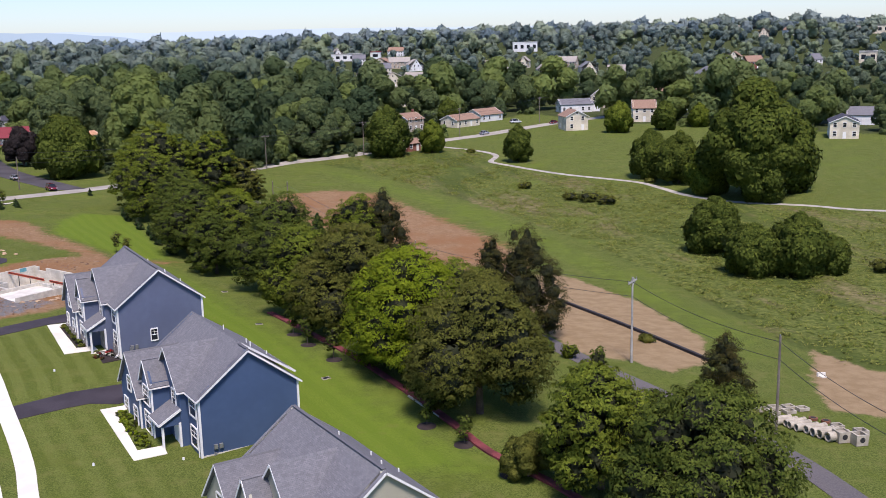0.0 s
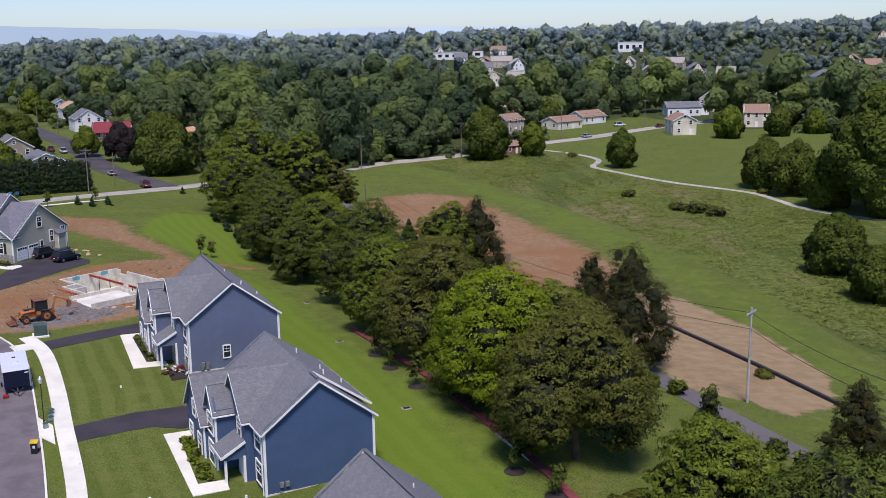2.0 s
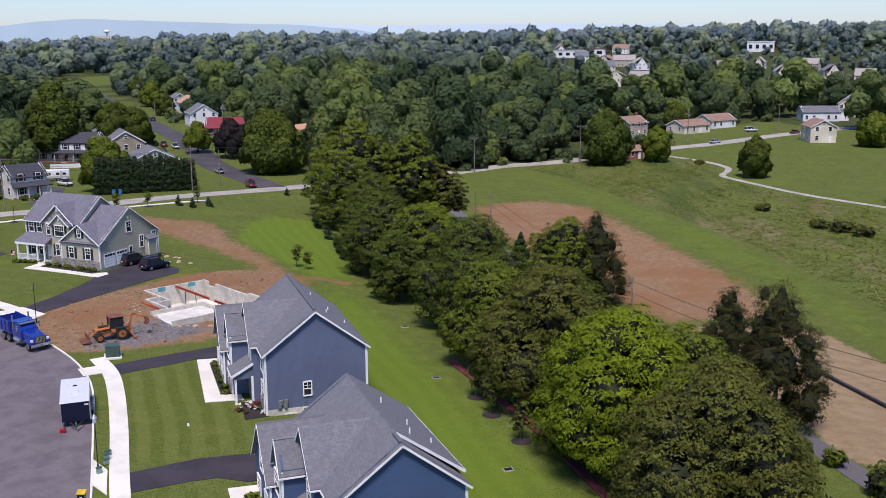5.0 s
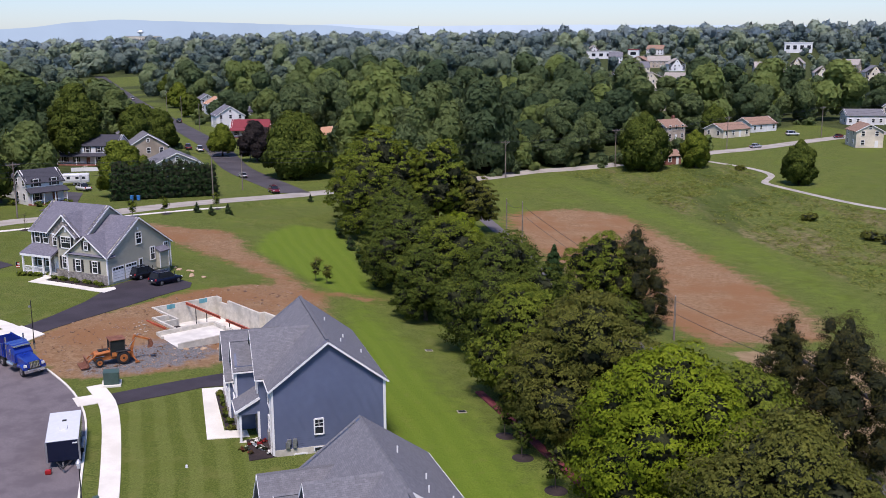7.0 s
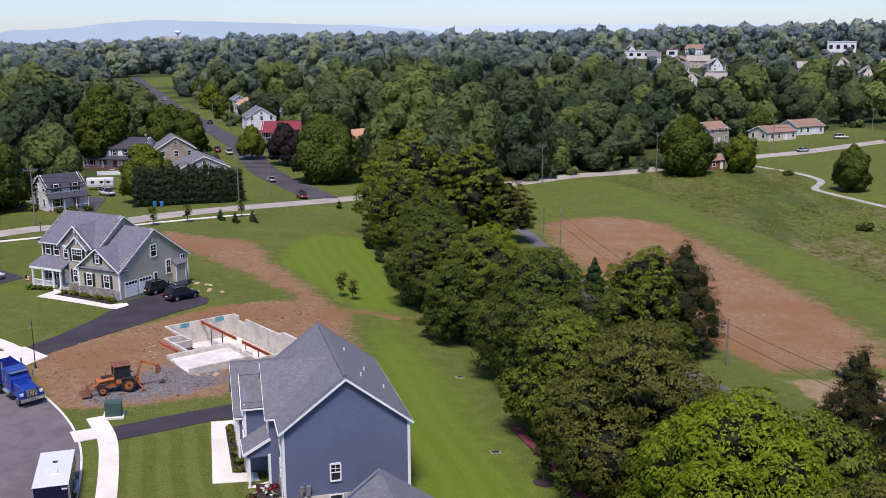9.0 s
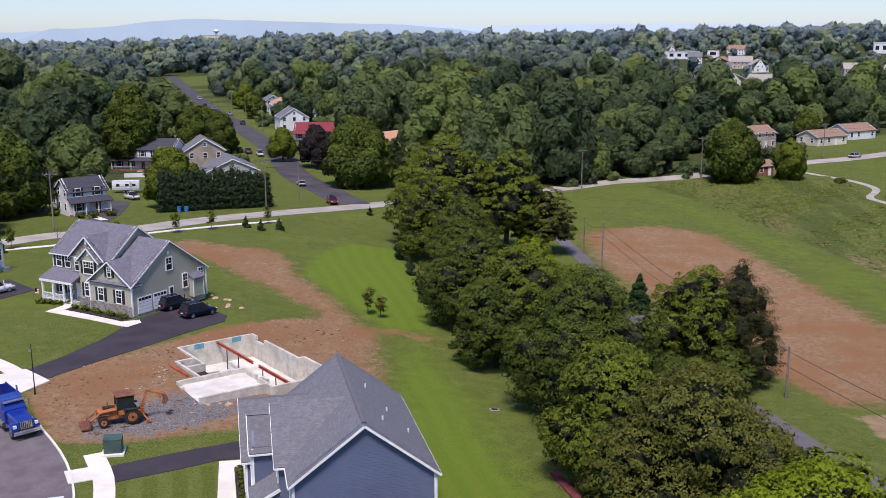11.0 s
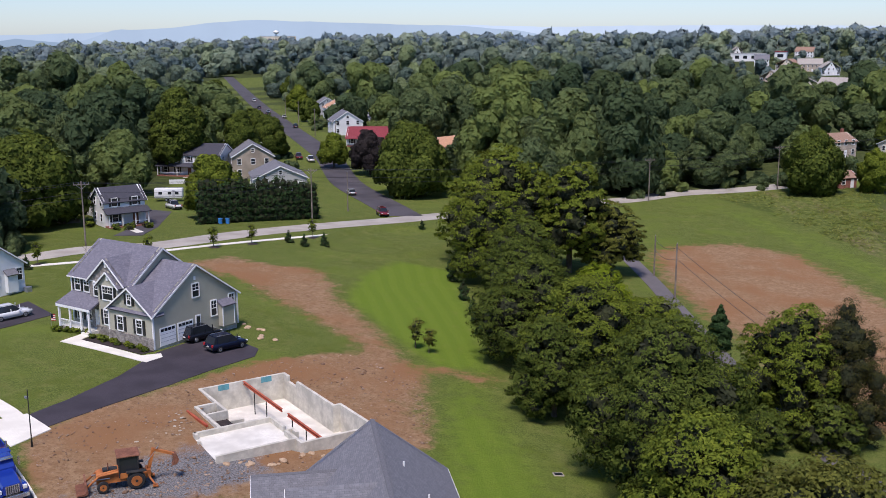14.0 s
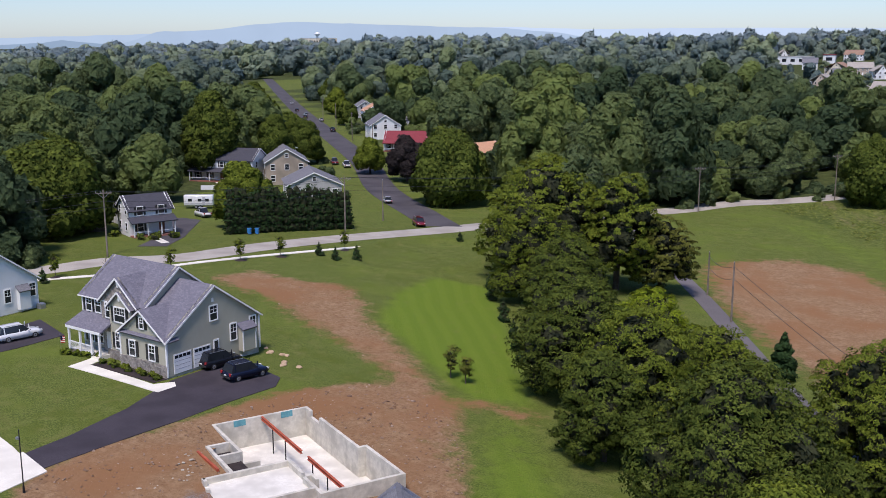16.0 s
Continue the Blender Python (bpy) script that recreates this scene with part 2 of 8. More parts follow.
def ribbon(name, line, left, right, thick, material, step=1.5, lanes=4, depth=0.5):
    """A strip of paving along a line, laid on the ground, with real edges."""
    c = smooth([Vector(p) for p in line], step)
    L, R = offset_line(c, left), offset_line(c, -right)
    verts, faces = [], []
    w = lanes + 3
    for a, b in zip(L, R):
        row = [a.lerp(b, i / lanes) for i in range(lanes + 1)]
        zs = [gz(p.x, p.y) + thick for p in row]
        verts.append((row[0].x, row[0].y, zs[0] - depth))
        verts += [(p.x, p.y, z) for p, z in zip(row, zs)]
        verts.append((row[-1].x, row[-1].y, zs[-1] - depth))
    for i in range(len(L) - 1):
        for j in range(w - 1):
            k = i * w + j
            faces.append((k, k + 1, k + w + 1, k + w))
    faces += [tuple(range(w))[::-1], tuple(range((len(L) - 1) * w, len(L) * w))]
    ob = new(name, raw_mesh(name, verts, faces, material))
    return ob


def patch(name, poly, thick, material, cell=0.7):
    """A flat paved patch of any outline, laid on the ground."""
    bm = bmesh.new()
    f = bm.faces.new([bm.verts.new((x, y, 0)) for x, y in poly])
    if f.normal.z < 0:
        f.normal_flip()
    xs, ys = [p[0] for p in poly], [p[1] for p in poly]
    for ax, lo, hi in ((0, min(xs), max(xs)), (1, min(ys), max(ys))):
        k = lo + cell
        while k < hi:
            co, no = [0, 0, 0], [0, 0, 0]
            co[ax], no[ax] = k, 1
            bmesh.ops.bisect_plane(bm, geom=bm.verts[:] + bm.edges[:] + bm.faces[:], plane_co=co, plane_no=no)
            k += cell
    e = [e for e in bm.edges if e.is_boundary]
    r = bmesh.ops.extrude_edge_only(bm, edges=e)
    low = {v for v in r["geom"] if isinstance(v, bmesh.types.BMVert)}
    for v in bm.verts:
        v.co.z = gz(v.co.x, v.co.y) + thick - (0.4 if v in low else 0)
    bmesh.ops.recalc_face_normals(bm, faces=bm.faces[:])
    return new(name, mesh_of(bm, name, material))


# ---- the ground: one sheet to the horizon, with its covers ----
FOUND_AT, FOUND_TURN = (-60.16, 138.0), radians(-34)


def found(p, q):
    """A place in the plan of the half-built cellar: p along its long side, q towards the street."""
    c, s = math.cos(FOUND_TURN), math.sin(FOUND_TURN)
    return (FOUND_AT[0] + p * c + q * s, FOUND_AT[1] + p * s - q * c)


CELLAR = [found(*k) for k in ((0, 0.12), (9.9, 0.12), (9.9, -0.45), (15.9, -0.45), (15.9, 5.75), (15.0, 5.75), (15.0, 12.0), (9.6, 12.0), (9.6, 9.8), (4.1, 9.8), (4.1, 8.0), (0, 8.0))]
SOIL_SITE = [(-69.2, 116.0), (-65, 112.3), (-60, 108.6), (-57.5, 109.6), (-53, 112.5), (-48.5, 117.5), (-45, 124), (-42.5, 131), (-46, 139), (-51, 146.5), (-56.5, 149), (-60, 147.5), (-64.6, 140.4), (-66.6, 131.7), (-69.4, 123.8), (-70, 119.5)]
SOIL_TRACK = [(-96.6, 171.9), (-94.3, 178.4), (-85.1, 177.3), (-80.7, 179.0), (-75.5, 174.3), (-69.5, 165.9), (-63.0, 160.3), (-57.2, 154.1), (-51.7, 148.8), (-50.1, 150.6), (-44.4, 150.2), (-44.0, 148.0), (-49.0, 148.0), (-49.4, 146.7), (-47.3, 140.9), (-45.8, 130.4), (-51.2, 125.2), (-58.6, 145.8), (-59.8, 150.8), (-66.7, 155.6), (-75.0, 160.0), (-85.0, 166.7), (-91.8, 168.7)]
DIRT_FIELD = [(-45.5, 226), (-42.5, 234.5), (-34, 240), (-24, 236), (-10.3, 209.7), (2, 185), (7.7, 168), (9, 157), (-4, 150), (-19, 170), (-29, 187.5), (-39, 206)]
SAND_FIELD = [(5, 152), (13, 152.5), (17.5, 143.4), (21.7, 135), (26.2, 114.6), (24.5, 105), (20, 100.5), (17, 104), (11.5, 106), (8, 116), (3, 132), (-2, 148)]
BASIN = [(37, 111), (40.5, 104), (48, 97), (44, 91), (36.5, 89), (32.3, 90.6), (33.5, 100)]
MEADOW = [(-47, 288), (-33.9, 274.1), (-20.0, 252.0), (-5.5, 229.5), (6.5, 206.5), (16.0, 183.9), (23.3, 163.3), (28.6, 144.0), (32.1, 128.3), (35.4, 113.4), (38.6, 104.7), (62, 98), (140, 120), (150, 172), (110, 184), (77, 193), (65, 201.5), (52, 209), (45, 218), (36.5, 237.5), (21, 251.5), (7.5, 270), (2, 282), (2, 296), (-11, 312), (-30, 300)]
LAWN_NEW = [(-73.7, 179.1), (-74.3, 191.0), (-66.0, 191.0), (-58.0, 176.0), (-47.6, 156.0), (-46, 152), (-50.5, 150.2), (-57.0, 155.4), (-63.1, 161.0), (-69.5, 167)]
LAWN_STRIP = [(-47, 150), (-41, 142), (-33, 130), (-23, 114), (-11, 96), (3, 75), (-13, 74), (-25, 96), (-36, 117), (-42, 131), (-46, 142)]
MOWN_STRIP = [(-35.4, 273.1), (-21.5, 251.0), (-7.0, 228.5), (5.0, 205.5), (14.5, 182.9), (21.8, 162.3), (27.1, 143.0), (30.6, 127.3), (33.9, 112.4), (26.4, 109.4), (23.1, 124.3), (19.6, 140.0), (14.3, 159.3), (7.0, 179.9), (-2.5, 202.5), (-14.5, 225.5), (-29.0, 248.0), (-42.9, 270.1)]
GRAVEL = [(-60.8, 111.5), (-57.5, 110.6), (-52.5, 114.8), (-50.2, 119.5), (-53.5, 122.5), (-57.6, 121), (-59.5, 117)]
REGROWN = [(-52.7, 141.6), (-50.9, 146.6), (-48.0, 148.4), (-43.2, 141.2), (-40.6, 132.8), (-43.9, 131.5), (-49.6, 137.4)]
MOWN = [[(-51.6, 104.6), (-47.2, 110.0), (-44.9, 109.2), (-40.6, 102.4), (-38.0, 101.0), (-33.8, 94.6), (-37.2, 91.3), (-41.4, 88.4)], [(-39.2, 83.8), (-35.4, 87.0), (-32.6, 87.2), (-26.9, 78.6), (-24.0, 78.4), (-17, 66), (-28.6, 66)]]


# land with no wood on it
OPEN_LAND = [
    [(-330, 90), (-190, 95), (-119, 152), (-87, 238), (-56, 276), (-27, 302), (30, 384), (46, 364), (64, 354), (100, 322), (126, 308), (180, 282), (260, 260), (260, 60), (0, -300), (-330, -300)],
    [(-100, 232), (-128, 205), (-142, 212), (-146, 236), (-152, 252), (-143, 283), (-171, 324), (-215, 378), (-285, 464), (-384, 588), (-450, 672), (-420, 668), (-360, 579), (-264, 456), (-198, 374), (-154, 321), (-122, 276), (-86, 256)],
    [(-8, 352), (30, 384), (40, 396), (20, 408), (2, 392)],
    [(-128, 190), (-116, 178), (-90, 232), (-102, 240), (-128, 216)],
    [(-140, 186), (-118, 174), (-112, 190), (-128, 206), (-140, 200)],
    [(-460, 700), (-380, 640), (-330, 690), (-400, 780)],
]


def in_view(x, y, reach):
    """The wedge of country that lies before the houses."""
    a = np.degrees(np.arctan2(-(x + 5), y - 0))
    return (a > -27) & (a < 52) & (np.hypot(x, y) < reach)


def cover_maps(x, y):
    def m(poly, soft):
        return np.clip(inside_by(x, y, poly) / soft * 0.5 + 0.5, 0, 1)
    site = np.minimum(m(SOIL_SITE, 1.6), 1 - 0.52 * m(REGROWN, 2.5))
    track = 0.80 * m(SOIL_TRACK, 2.6)
    field = 0.95 * m(DIRT_FIELD, 4.5)
    sand = np.maximum(m(SAND_FIELD, 1.5), m(BASIN, 1.5))
    return np.stack([np.maximum(np.maximum(site, track), field), m(MEADOW, 2.0), np.maximum(m(LAWN_NEW, 2.0), np.maximum(0.84 * m(LAWN_STRIP, 4.0), 0.40 * m(MOWN_STRIP, 2.0))), sand], -1), m(GRAVEL, 3.0), np.maximum(m(MOWN[0], 0.5), 0.6 * m(MOWN[1], 0.5))


def ground_material():
    n = Nodes("ground_cover")
    at = n.add("Attribute", attribute_name="cover")
    sep = n.add("SeparateColor")
    n.put(sep.inputs[0], at.outputs["Color"])
    soil, rough_grass, fresh = sep.outputs
    sand = at.outputs["Alpha"]
    gravel = n.add("Attribute", attribute_name="gravel").outputs["Fac"]
    fine, mid, wide, huge = n.noise(7.0, 6, 0.75), n.noise(0.55, 5, 0.6), n.noise(0.09, 4), n.noise(0.02, 3)
    # mown grass
    grass = n.mix(n.ramp(fine, 0.40, 0.62), rgb(0.056, 0.080, 0.014), rgb(0.148, 0.174, 0.040))
    grass = n.mix(n.math("MULTIPLY", n.ramp(mid, 0.48, 0.72), 0.6), grass, rgb(0.160, 0.158, 0.048))
    grass = n.mix(n.math("MULTIPLY", n.ramp(n.noise(0.25, 4, 0.6), 0.5, 0.7), 0.6), grass, rgb(0.082, 0.106, 0.015))
    grass = n.mix(n.math("MULTIPLY", n.ramp(wide, 0.5, 0.75), 0.6), grass, rgb(0.116, 0.154, 0.021))
    # young lawn, with the marks of the mower
    vr = n.add("VectorRotate", rotation_type="Z_AXIS", Angle=radians(-32))
    n.put(vr.inputs["Vector"], n.pos())
    wave = n.add("TexWave", Scale=0.135, Distortion=4.5, **{"Detail Scale": 0.3})
    n.put(wave.inputs["Vector"], vr.outputs[0])
    stripe = n.ramp(wave.outputs["Fac"], 0.25, 0.75)
    mown = n.add("Attribute", attribute_name="mown").outputs["Fac"]
    grass = n.mix(n.math("MULTIPLY", mown, 0.36), grass, n.mix(stripe, rgb(0.082, 0.106, 0.014), rgb(0.150, 0.172, 0.040)))
    young = n.mix(n.ramp(fine, 0.3, 0.75), rgb(0.098, 0.150, 0.013), rgb(0.156, 0.214, 0.026))
    young = n.mix(n.math("MULTIPLY", stripe, 0.3), young, rgb(0.085, 0.140, 0.012))
    young = n.mix(n.math("MULTIPLY", n.ramp(mid, 0.55, 0.8), 0.7), young, rgb(0.15, 0.16, 0.035))
    # rough meadow: green, straw and brown clumps, in drifts along the slope
    lie = n.add("VectorRotate", rotation_type="Z_AXIS", Angle=radians(-16))
    n.put(lie.inputs["Vector"], n.pos())
    drawn = n.t.nodes.new("ShaderNodeVectorMath")
    drawn.operation = "MULTIPLY"
    n.put(drawn.inputs[0], lie.outputs[0]), n.put(drawn.inputs[1], (1.0, 0.22, 1.0))
    drift = n.noise(0.11, 6, 0.65, drawn.outputs[0])
    mead = n.mix(n.ramp(n.noise(1.3, 6, 0.65), 0.35, 0.68), rgb(0.062, 0.084, 0.016), rgb(0.150, 0.170, 0.042))
    mead = n.mix(n.math("MULTIPLY", n.ramp(drift, 0.51, 0.65), 0.8), mead, n.mix(n.ramp(n.noise(0.9, 5, 0.7), 0.4, 0.62), rgb(0.112, 0.102, 0.040), rgb(0.216, 0.182, 0.090)))
    mead = n.mix(n.math("MULTIPLY", n.ramp(n.noise(0.07, 5, 0.6, drawn.outputs[0]), 0.52, 0.60), 0.7), mead, rgb(0.056, 0.078, 0.016))
    mead = n.mix(n.math("MULTIPLY", n.ramp(n.noise(0.05, 5, 0.6), 0.56, 0.68), 0.7), mead, n.mix(n.ramp(fine, 0.4, 0.65), rgb(0.086, 0.126, 0.018), rgb(0.150, 0.182, 0.036)))
    mead = n.mix(n.math("MULTIPLY", n.ramp(fine, 0.55, 0.8), 0.5), mead, rgb(0.04, 0.05, 0.016))
    # bare earth
    earth = n.mix(n.ramp(n.noise(2.2, 6, 0.65), 0.3, 0.7), rgb(0.200, 0.118, 0.060), rgb(0.290, 0.190, 0.104))
    earth = n.mix(n.math("MULTIPLY", n.ramp(n.noise(0.8, 6, 0.7), 0.48, 0.66), 0.7), earth, rgb(0.330, 0.228, 0.132))
    earth = n.mix(n.math("MULTIPLY", n.ramp(n.noise(4.5, 6, 0.75), 0.5, 0.64), 0.65), earth, rgb(0.110, 0.060, 0.034))
    earth = n.mix(n.ramp(wide, 0.4, 0.66), earth, rgb(0.232, 0.124, 0.058))
    earth = n.mix(n.ramp(n.noise(9, 3, 0.7), 0.66, 0.74), earth, rgb(0.46, 0.38, 0.30))
    tan = n.mix(n.ramp(mid, 0.3, 0.7), rgb(0.24, 0.170, 0.092), rgb(0.305, 0.225, 0.128))
    stones = n.mix(n.ramp(n.noise(7, 5, 0.75), 0.35, 0.65), rgb(0.075, 0.074, 0.076), rgb(0.25, 0.24, 0.235))
    jag = n.math("ADD", n.math("MULTIPLY", n.math("SUBTRACT", mid, 0.5), 0.9), n.math("MULTIPLY", n.math("SUBTRACT", fine, 0.5), 0.5))

    def mask(s, soft=0.12):
        return n.ramp(n.math("ADD", s, jag), 0.5 - soft, 0.5 + soft)
    litter = n.add("Attribute", attribute_name="litter").outputs["Fac"]
    grass = n.mix(n.math("MULTIPLY", n.ramp(n.math("ADD", litter, jag), 0.4, 0.6), 0.85), grass, n.mix(n.ramp(mid, 0.35, 0.65), rgb(0.028, 0.036, 0.014), rgb(0.062, 0.078, 0.026)))
    col = n.mix(mask(fresh, 0.3), grass, young)
    col = n.mix(mask(rough_grass, 0.15), col, mead)
    col = n.mix(mask(soil, 0.2), col, earth)
    col = n.mix(mask(sand, 0.15), col, tan)
    col = n.mix(mask(gravel, 0.15), col, stones)
    n.put(n.p.inputs["Base Color"], col)
    n.p.inputs["Roughness"].default_value = 1.0
    n.p.inputs["Specular IOR Level"].default_value = 0.1
    n.bump(n.math("ADD", fine, n.math("MULTIPLY", n.noise(1.6, 5, 0.7), 1.5)), 0.7, 0.12)
    return n.m


def axis_lines(lo, hi, fine_lo, fine_hi, step, grow=1.13):
    mid = list(np.arange(fine_lo, fine_hi + step / 2, step))
    up, down, d = [mid[-1]], [mid[0]], step
    while up[-1] < hi:
        d = min(d * grow, 160)
        up.append(up[-1] + d)
    d = step
    while down[-1] > lo:
        d = min(d * grow, 160)
        down.append(down[-1] - d)
    return np.array(down[:0:-1] + mid + up[1:])


def build_ground():
    gx, gy = axis_lines(-4600, 4600, -112, 52, 0.95), axis_lines(-700, 4900, 56, 246, 0.95)
    X, Y = np.meshgrid(gx, gy)
    # the sheet meets the cellar's walls exactly
    d = inside_by(X, Y, CELLAR)
    for _ in range(2):
        near = np.abs(d) < 0.45
        e = 0.02
        gxd = (inside_by(X + e, Y, CELLAR) - d) / e
        gyd = (inside_by(X, Y + e, CELLAR) - d) / e
        X = np.where(near, X - d * gxd, X)
        Y = np.where(near, Y - d * gyd, Y)
        d = inside_by(X, Y, CELLAR)
    Z = ground_z(X, Y)
    c, grav, mown = cover_maps(X, Y)
    litter = np.clip(-np.max([inside_by(X, Y, p) for p in OPEN_LAND], 0) / 8 - 0.4, 0, 1) * in_view(X, Y, 1e9)
    # a low ring bank round the hollow in the far lawn
    ring = np.hypot((X + 82.5) / 8.6, (Y - 204.5) / 15.5)
    Z = Z + 0.55 * np.exp(-((ring - 1) / 0.10) ** 2) - 0.5 * np.clip(1 - ring, 0, 0.35)
    bumpy = np.array([noise.noise((x * 0.35, y * 0.35, 0)) for x, y in zip(X.ravel(), Y.ravel())]).reshape(X.shape)
    Z = Z + bumpy * (0.10 * c[..., 0] + 0.22 * c[..., 1])
    h, w = X.shape
    verts = np.stack([X, Y, Z], -1).reshape(-1, 3)
    idx = np.arange(h * w).reshape(h, w)
    quads = np.stack([idx[:-1, :-1], idx[:-1, 1:], idx[1:, 1:], idx[1:, :-1]], -1).reshape(-1, 4)
    dq = d.ravel()[quads]
    keep = ~(dq > -0.03).all(1)
    mixed = keep & (dq > 0.05).any(1)
    tris = []
    for q, e in zip(quads[mixed], dq[mixed]):
        for i, j, k in ((0, 1, 2), (0, 2, 3), (0, 1, 3), (1, 2, 3)):
            if max(e[i], e[j], e[k]) <= 0.05 and min(e[i], e[j], e[k]) < -0.05:
                tris.append((int(q[i]), int(q[j]), int(q[k])))
                break
    quads = quads[keep & ~mixed]
    me = bpy.data.meshes.new("ground")
    me.from_pydata(verts.tolist(), [], quads.tolist() + tris)
    me.materials.append(ground_material())
    a = me.attributes.new("cover", "FLOAT_COLOR", "POINT")
    a.data.foreach_set("color", c.reshape(-1).astype(np.float32))
    b = me.attributes.new("gravel", "FLOAT", "POINT")
    b.data.foreach_set("value", grav.reshape(-1).astype(np.float32))
    b = me.attributes.new("litter", "FLOAT", "POINT")
    b.data.foreach_set("value", litter.reshape(-1).astype(np.float32))
    b = me.attributes.new("mown", "FLOAT", "POINT")
    b.data.foreach_set("value", mown.reshape(-1).astype(np.float32))
    me.polygons.foreach_set("use_smooth", [True] * len(me.polygons))
    return tagged(new("ground", me), "mown grass, rough meadow and bare red earth", "ground", kind="structure")


build_ground()

# ---- streets, pavements and drives ----
KERB = [(30, -46), (14, -14), (-5, 20), (-24, 53), (-31, 65.5), (-37.4, 77), (-41.1, 83.3), (-44.3, 88.5), (-47.4, 93.5), (-51.2, 99.5), (-54.4, 103.5), (-58.6, 107.3), (-65, 111.6), (-72, 115.4), (-84, 120.5), (-100, 126)]


def S(ob, label, category):
    return tagged(ob, label, category, kind="structure")


S(ribbon("street", KERB, 9.0, 0.0, 0.03, ASPHALT, lanes=6), "worn grey asphalt of a new residential street", "road")
S(ribbon("kerb", KERB, 0.0, 0.16, 0.13, CONCRETE, lanes=1), "pale concrete kerb along the street", "kerb")
WALK_LINE = [(27, -36), (10, -2), (-9.5, 32), (-29.2, 66), (-35.2, 77.5), (-41.2, 87.3), (-45.4, 94.2), (-49.7, 100.8), (-52.8, 104.9), (-56.1, 108.0)]
S(ribbon("pavement", WALK_LINE, 0.72, 0.72, 0.07, CONCRETE, lanes=2), "white concrete footway beside the lawns", "pavement")
S(ribbon("pavement", [(-70, 117.5), (-75, 120.2), (-86, 124.2)], 0.75, 0.75, 0.07, CONCRETE, lanes=2), "white concrete footway beside the lawns", "pavement")
S(ribbon("cross_road", [(-190, 95), (-150, 135), (-121.5, 163.3), (-115.5, 173), (-107.6, 180), (-103.4, 194), (-98.5, 209.5), (-92, 227), (-86, 242), (-74, 262), (-61, 276.8), (-52.7, 288.5), (-38.5, 299.4), (-24, 315), (-10, 331.5), (2.5, 343.5), (31.2, 381), (70, 420), (120, 470)], 2.9, 2.9, 0.04, ROAD_GREY, 3.0), "pale weathered asphalt road across the far lawns", "road")
S(ribbon("pavement", [(-122, 153), (-115.5, 160.8), (-108.4, 167.6), (-103.4, 178.2), (-97.6, 190.5), (-92, 203.8)], 0.6, 0.6, 0.06, CONCRETE, lanes=2), "white concrete footway along the cross road", "pavement")
S(ribbon("side_street", [(-93, 233), (-105, 247), (-126, 271), (-147, 301.5), (-159, 317.5), (-201, 370), (-267, 454), (-361, 577), (-470, 720)], 3.6, 3.6, 0.05, STREET, 3.0), "dark asphalt side street running uphill between houses", "road")
S(ribbon("footpath", [(-16, 322), (-10.8, 314.5), (-2.3, 306), (2.6, 299.5), (5.2, 292.5), (4.4, 286), (3.6, 281), (8, 273.8), (21, 256.5), (36.5, 241.6), (41, 232), (44.8, 221.8), (52.3, 212.2), (65, 204.6), (77, 195.8), (110, 186)], 0.8, 0.8, 0.03, PATH_GREY, 2.0, 2), "pale paved footpath winding through the meadow", "footpath")
S(ribbon("lane", [(-70, 262), (-56, 236), (-42.2, 208), (-33.6, 189), (-25, 170), (-17, 153.5), (-8, 140), (2, 124), (9.4, 108), (13, 101), (19, 91), (25, 80), (28, 70), (31, 58), (37, 30), (44, 0), (52, -40)], 1.25, 1.25, 0.04, LANE, 2.0), "narrow worn asphalt lane behind the tree row", "road")
S(patch("driveway", [(-53.6, 106.8), (-50.1, 111.1), (-46.8, 115.2), (-41.5, 120.8), (-38.6, 118.6), (-44.2, 112.6), (-46.9, 110.8), (-48.8, 108.2), (-51.9, 104.6)], 0.05, BLACKTOP), "fresh black asphalt driveway to the slate-blue house", "driveway")
S(patch("driveway", [(-40.7, 87.5), (-36.8, 91.0), (-32.4, 93.4), (-27.5, 98.2), (-24.6, 96.2), (-30.2, 90.2), (-31.6, 88.9), (-34.1, 88.8), (-35.8, 87.7), (-39.0, 85.1)], 0.05, BLACKTOP), "fresh black asphalt driveway to the navy house", "driveway")
S(patch("driveway_apron", [(-56.2, 104.9), (-54.7, 106.3), (-53.1, 104.9), (-54.6, 103.4)], 0.06, CONCRETE), "white concrete apron between kerb and footway", "pavement")
S(patch("driveway_apron", [(-44.4, 88.8), (-42.3, 87.5), (-40.4, 84.3), (-42.4, 85.4)], 0.06, CONCRETE), "white concrete apron between kerb and footway", "pavement")
S(patch("driveway", [(-73.4, 118.8), (-72.6, 124.4), (-72.6, 130.5), (-73.9, 137.5), (-73.0, 144.6), (-69.5, 144.6), (-66.6, 143.6), (-65.6, 141.4), (-66.6, 136), (-67.3, 131), (-68.9, 124.0), (-70.3, 118.0)], 0.05, BLACKTOP), "black asphalt driveway beside the sage house", "driveway")
S(patch("driveway_apron", [(-75.2, 118.0), (-73.4, 120.6), (-69.4, 119.0), (-69.8, 115.3)], 0.065, CONCRETE), "white concrete apron at the street", "pavement")
S(patch("garden_path", [(-46.9, 110.4), (-45.2, 111.5), (-44.6, 110.7), (-45.4, 110.0), (-40.6, 102.6), (-39.0, 103.3), (-38.2, 102.2), (-41.1, 100.7)], 0.06, CONCRETE), "white concrete path to the porch", "pavement")
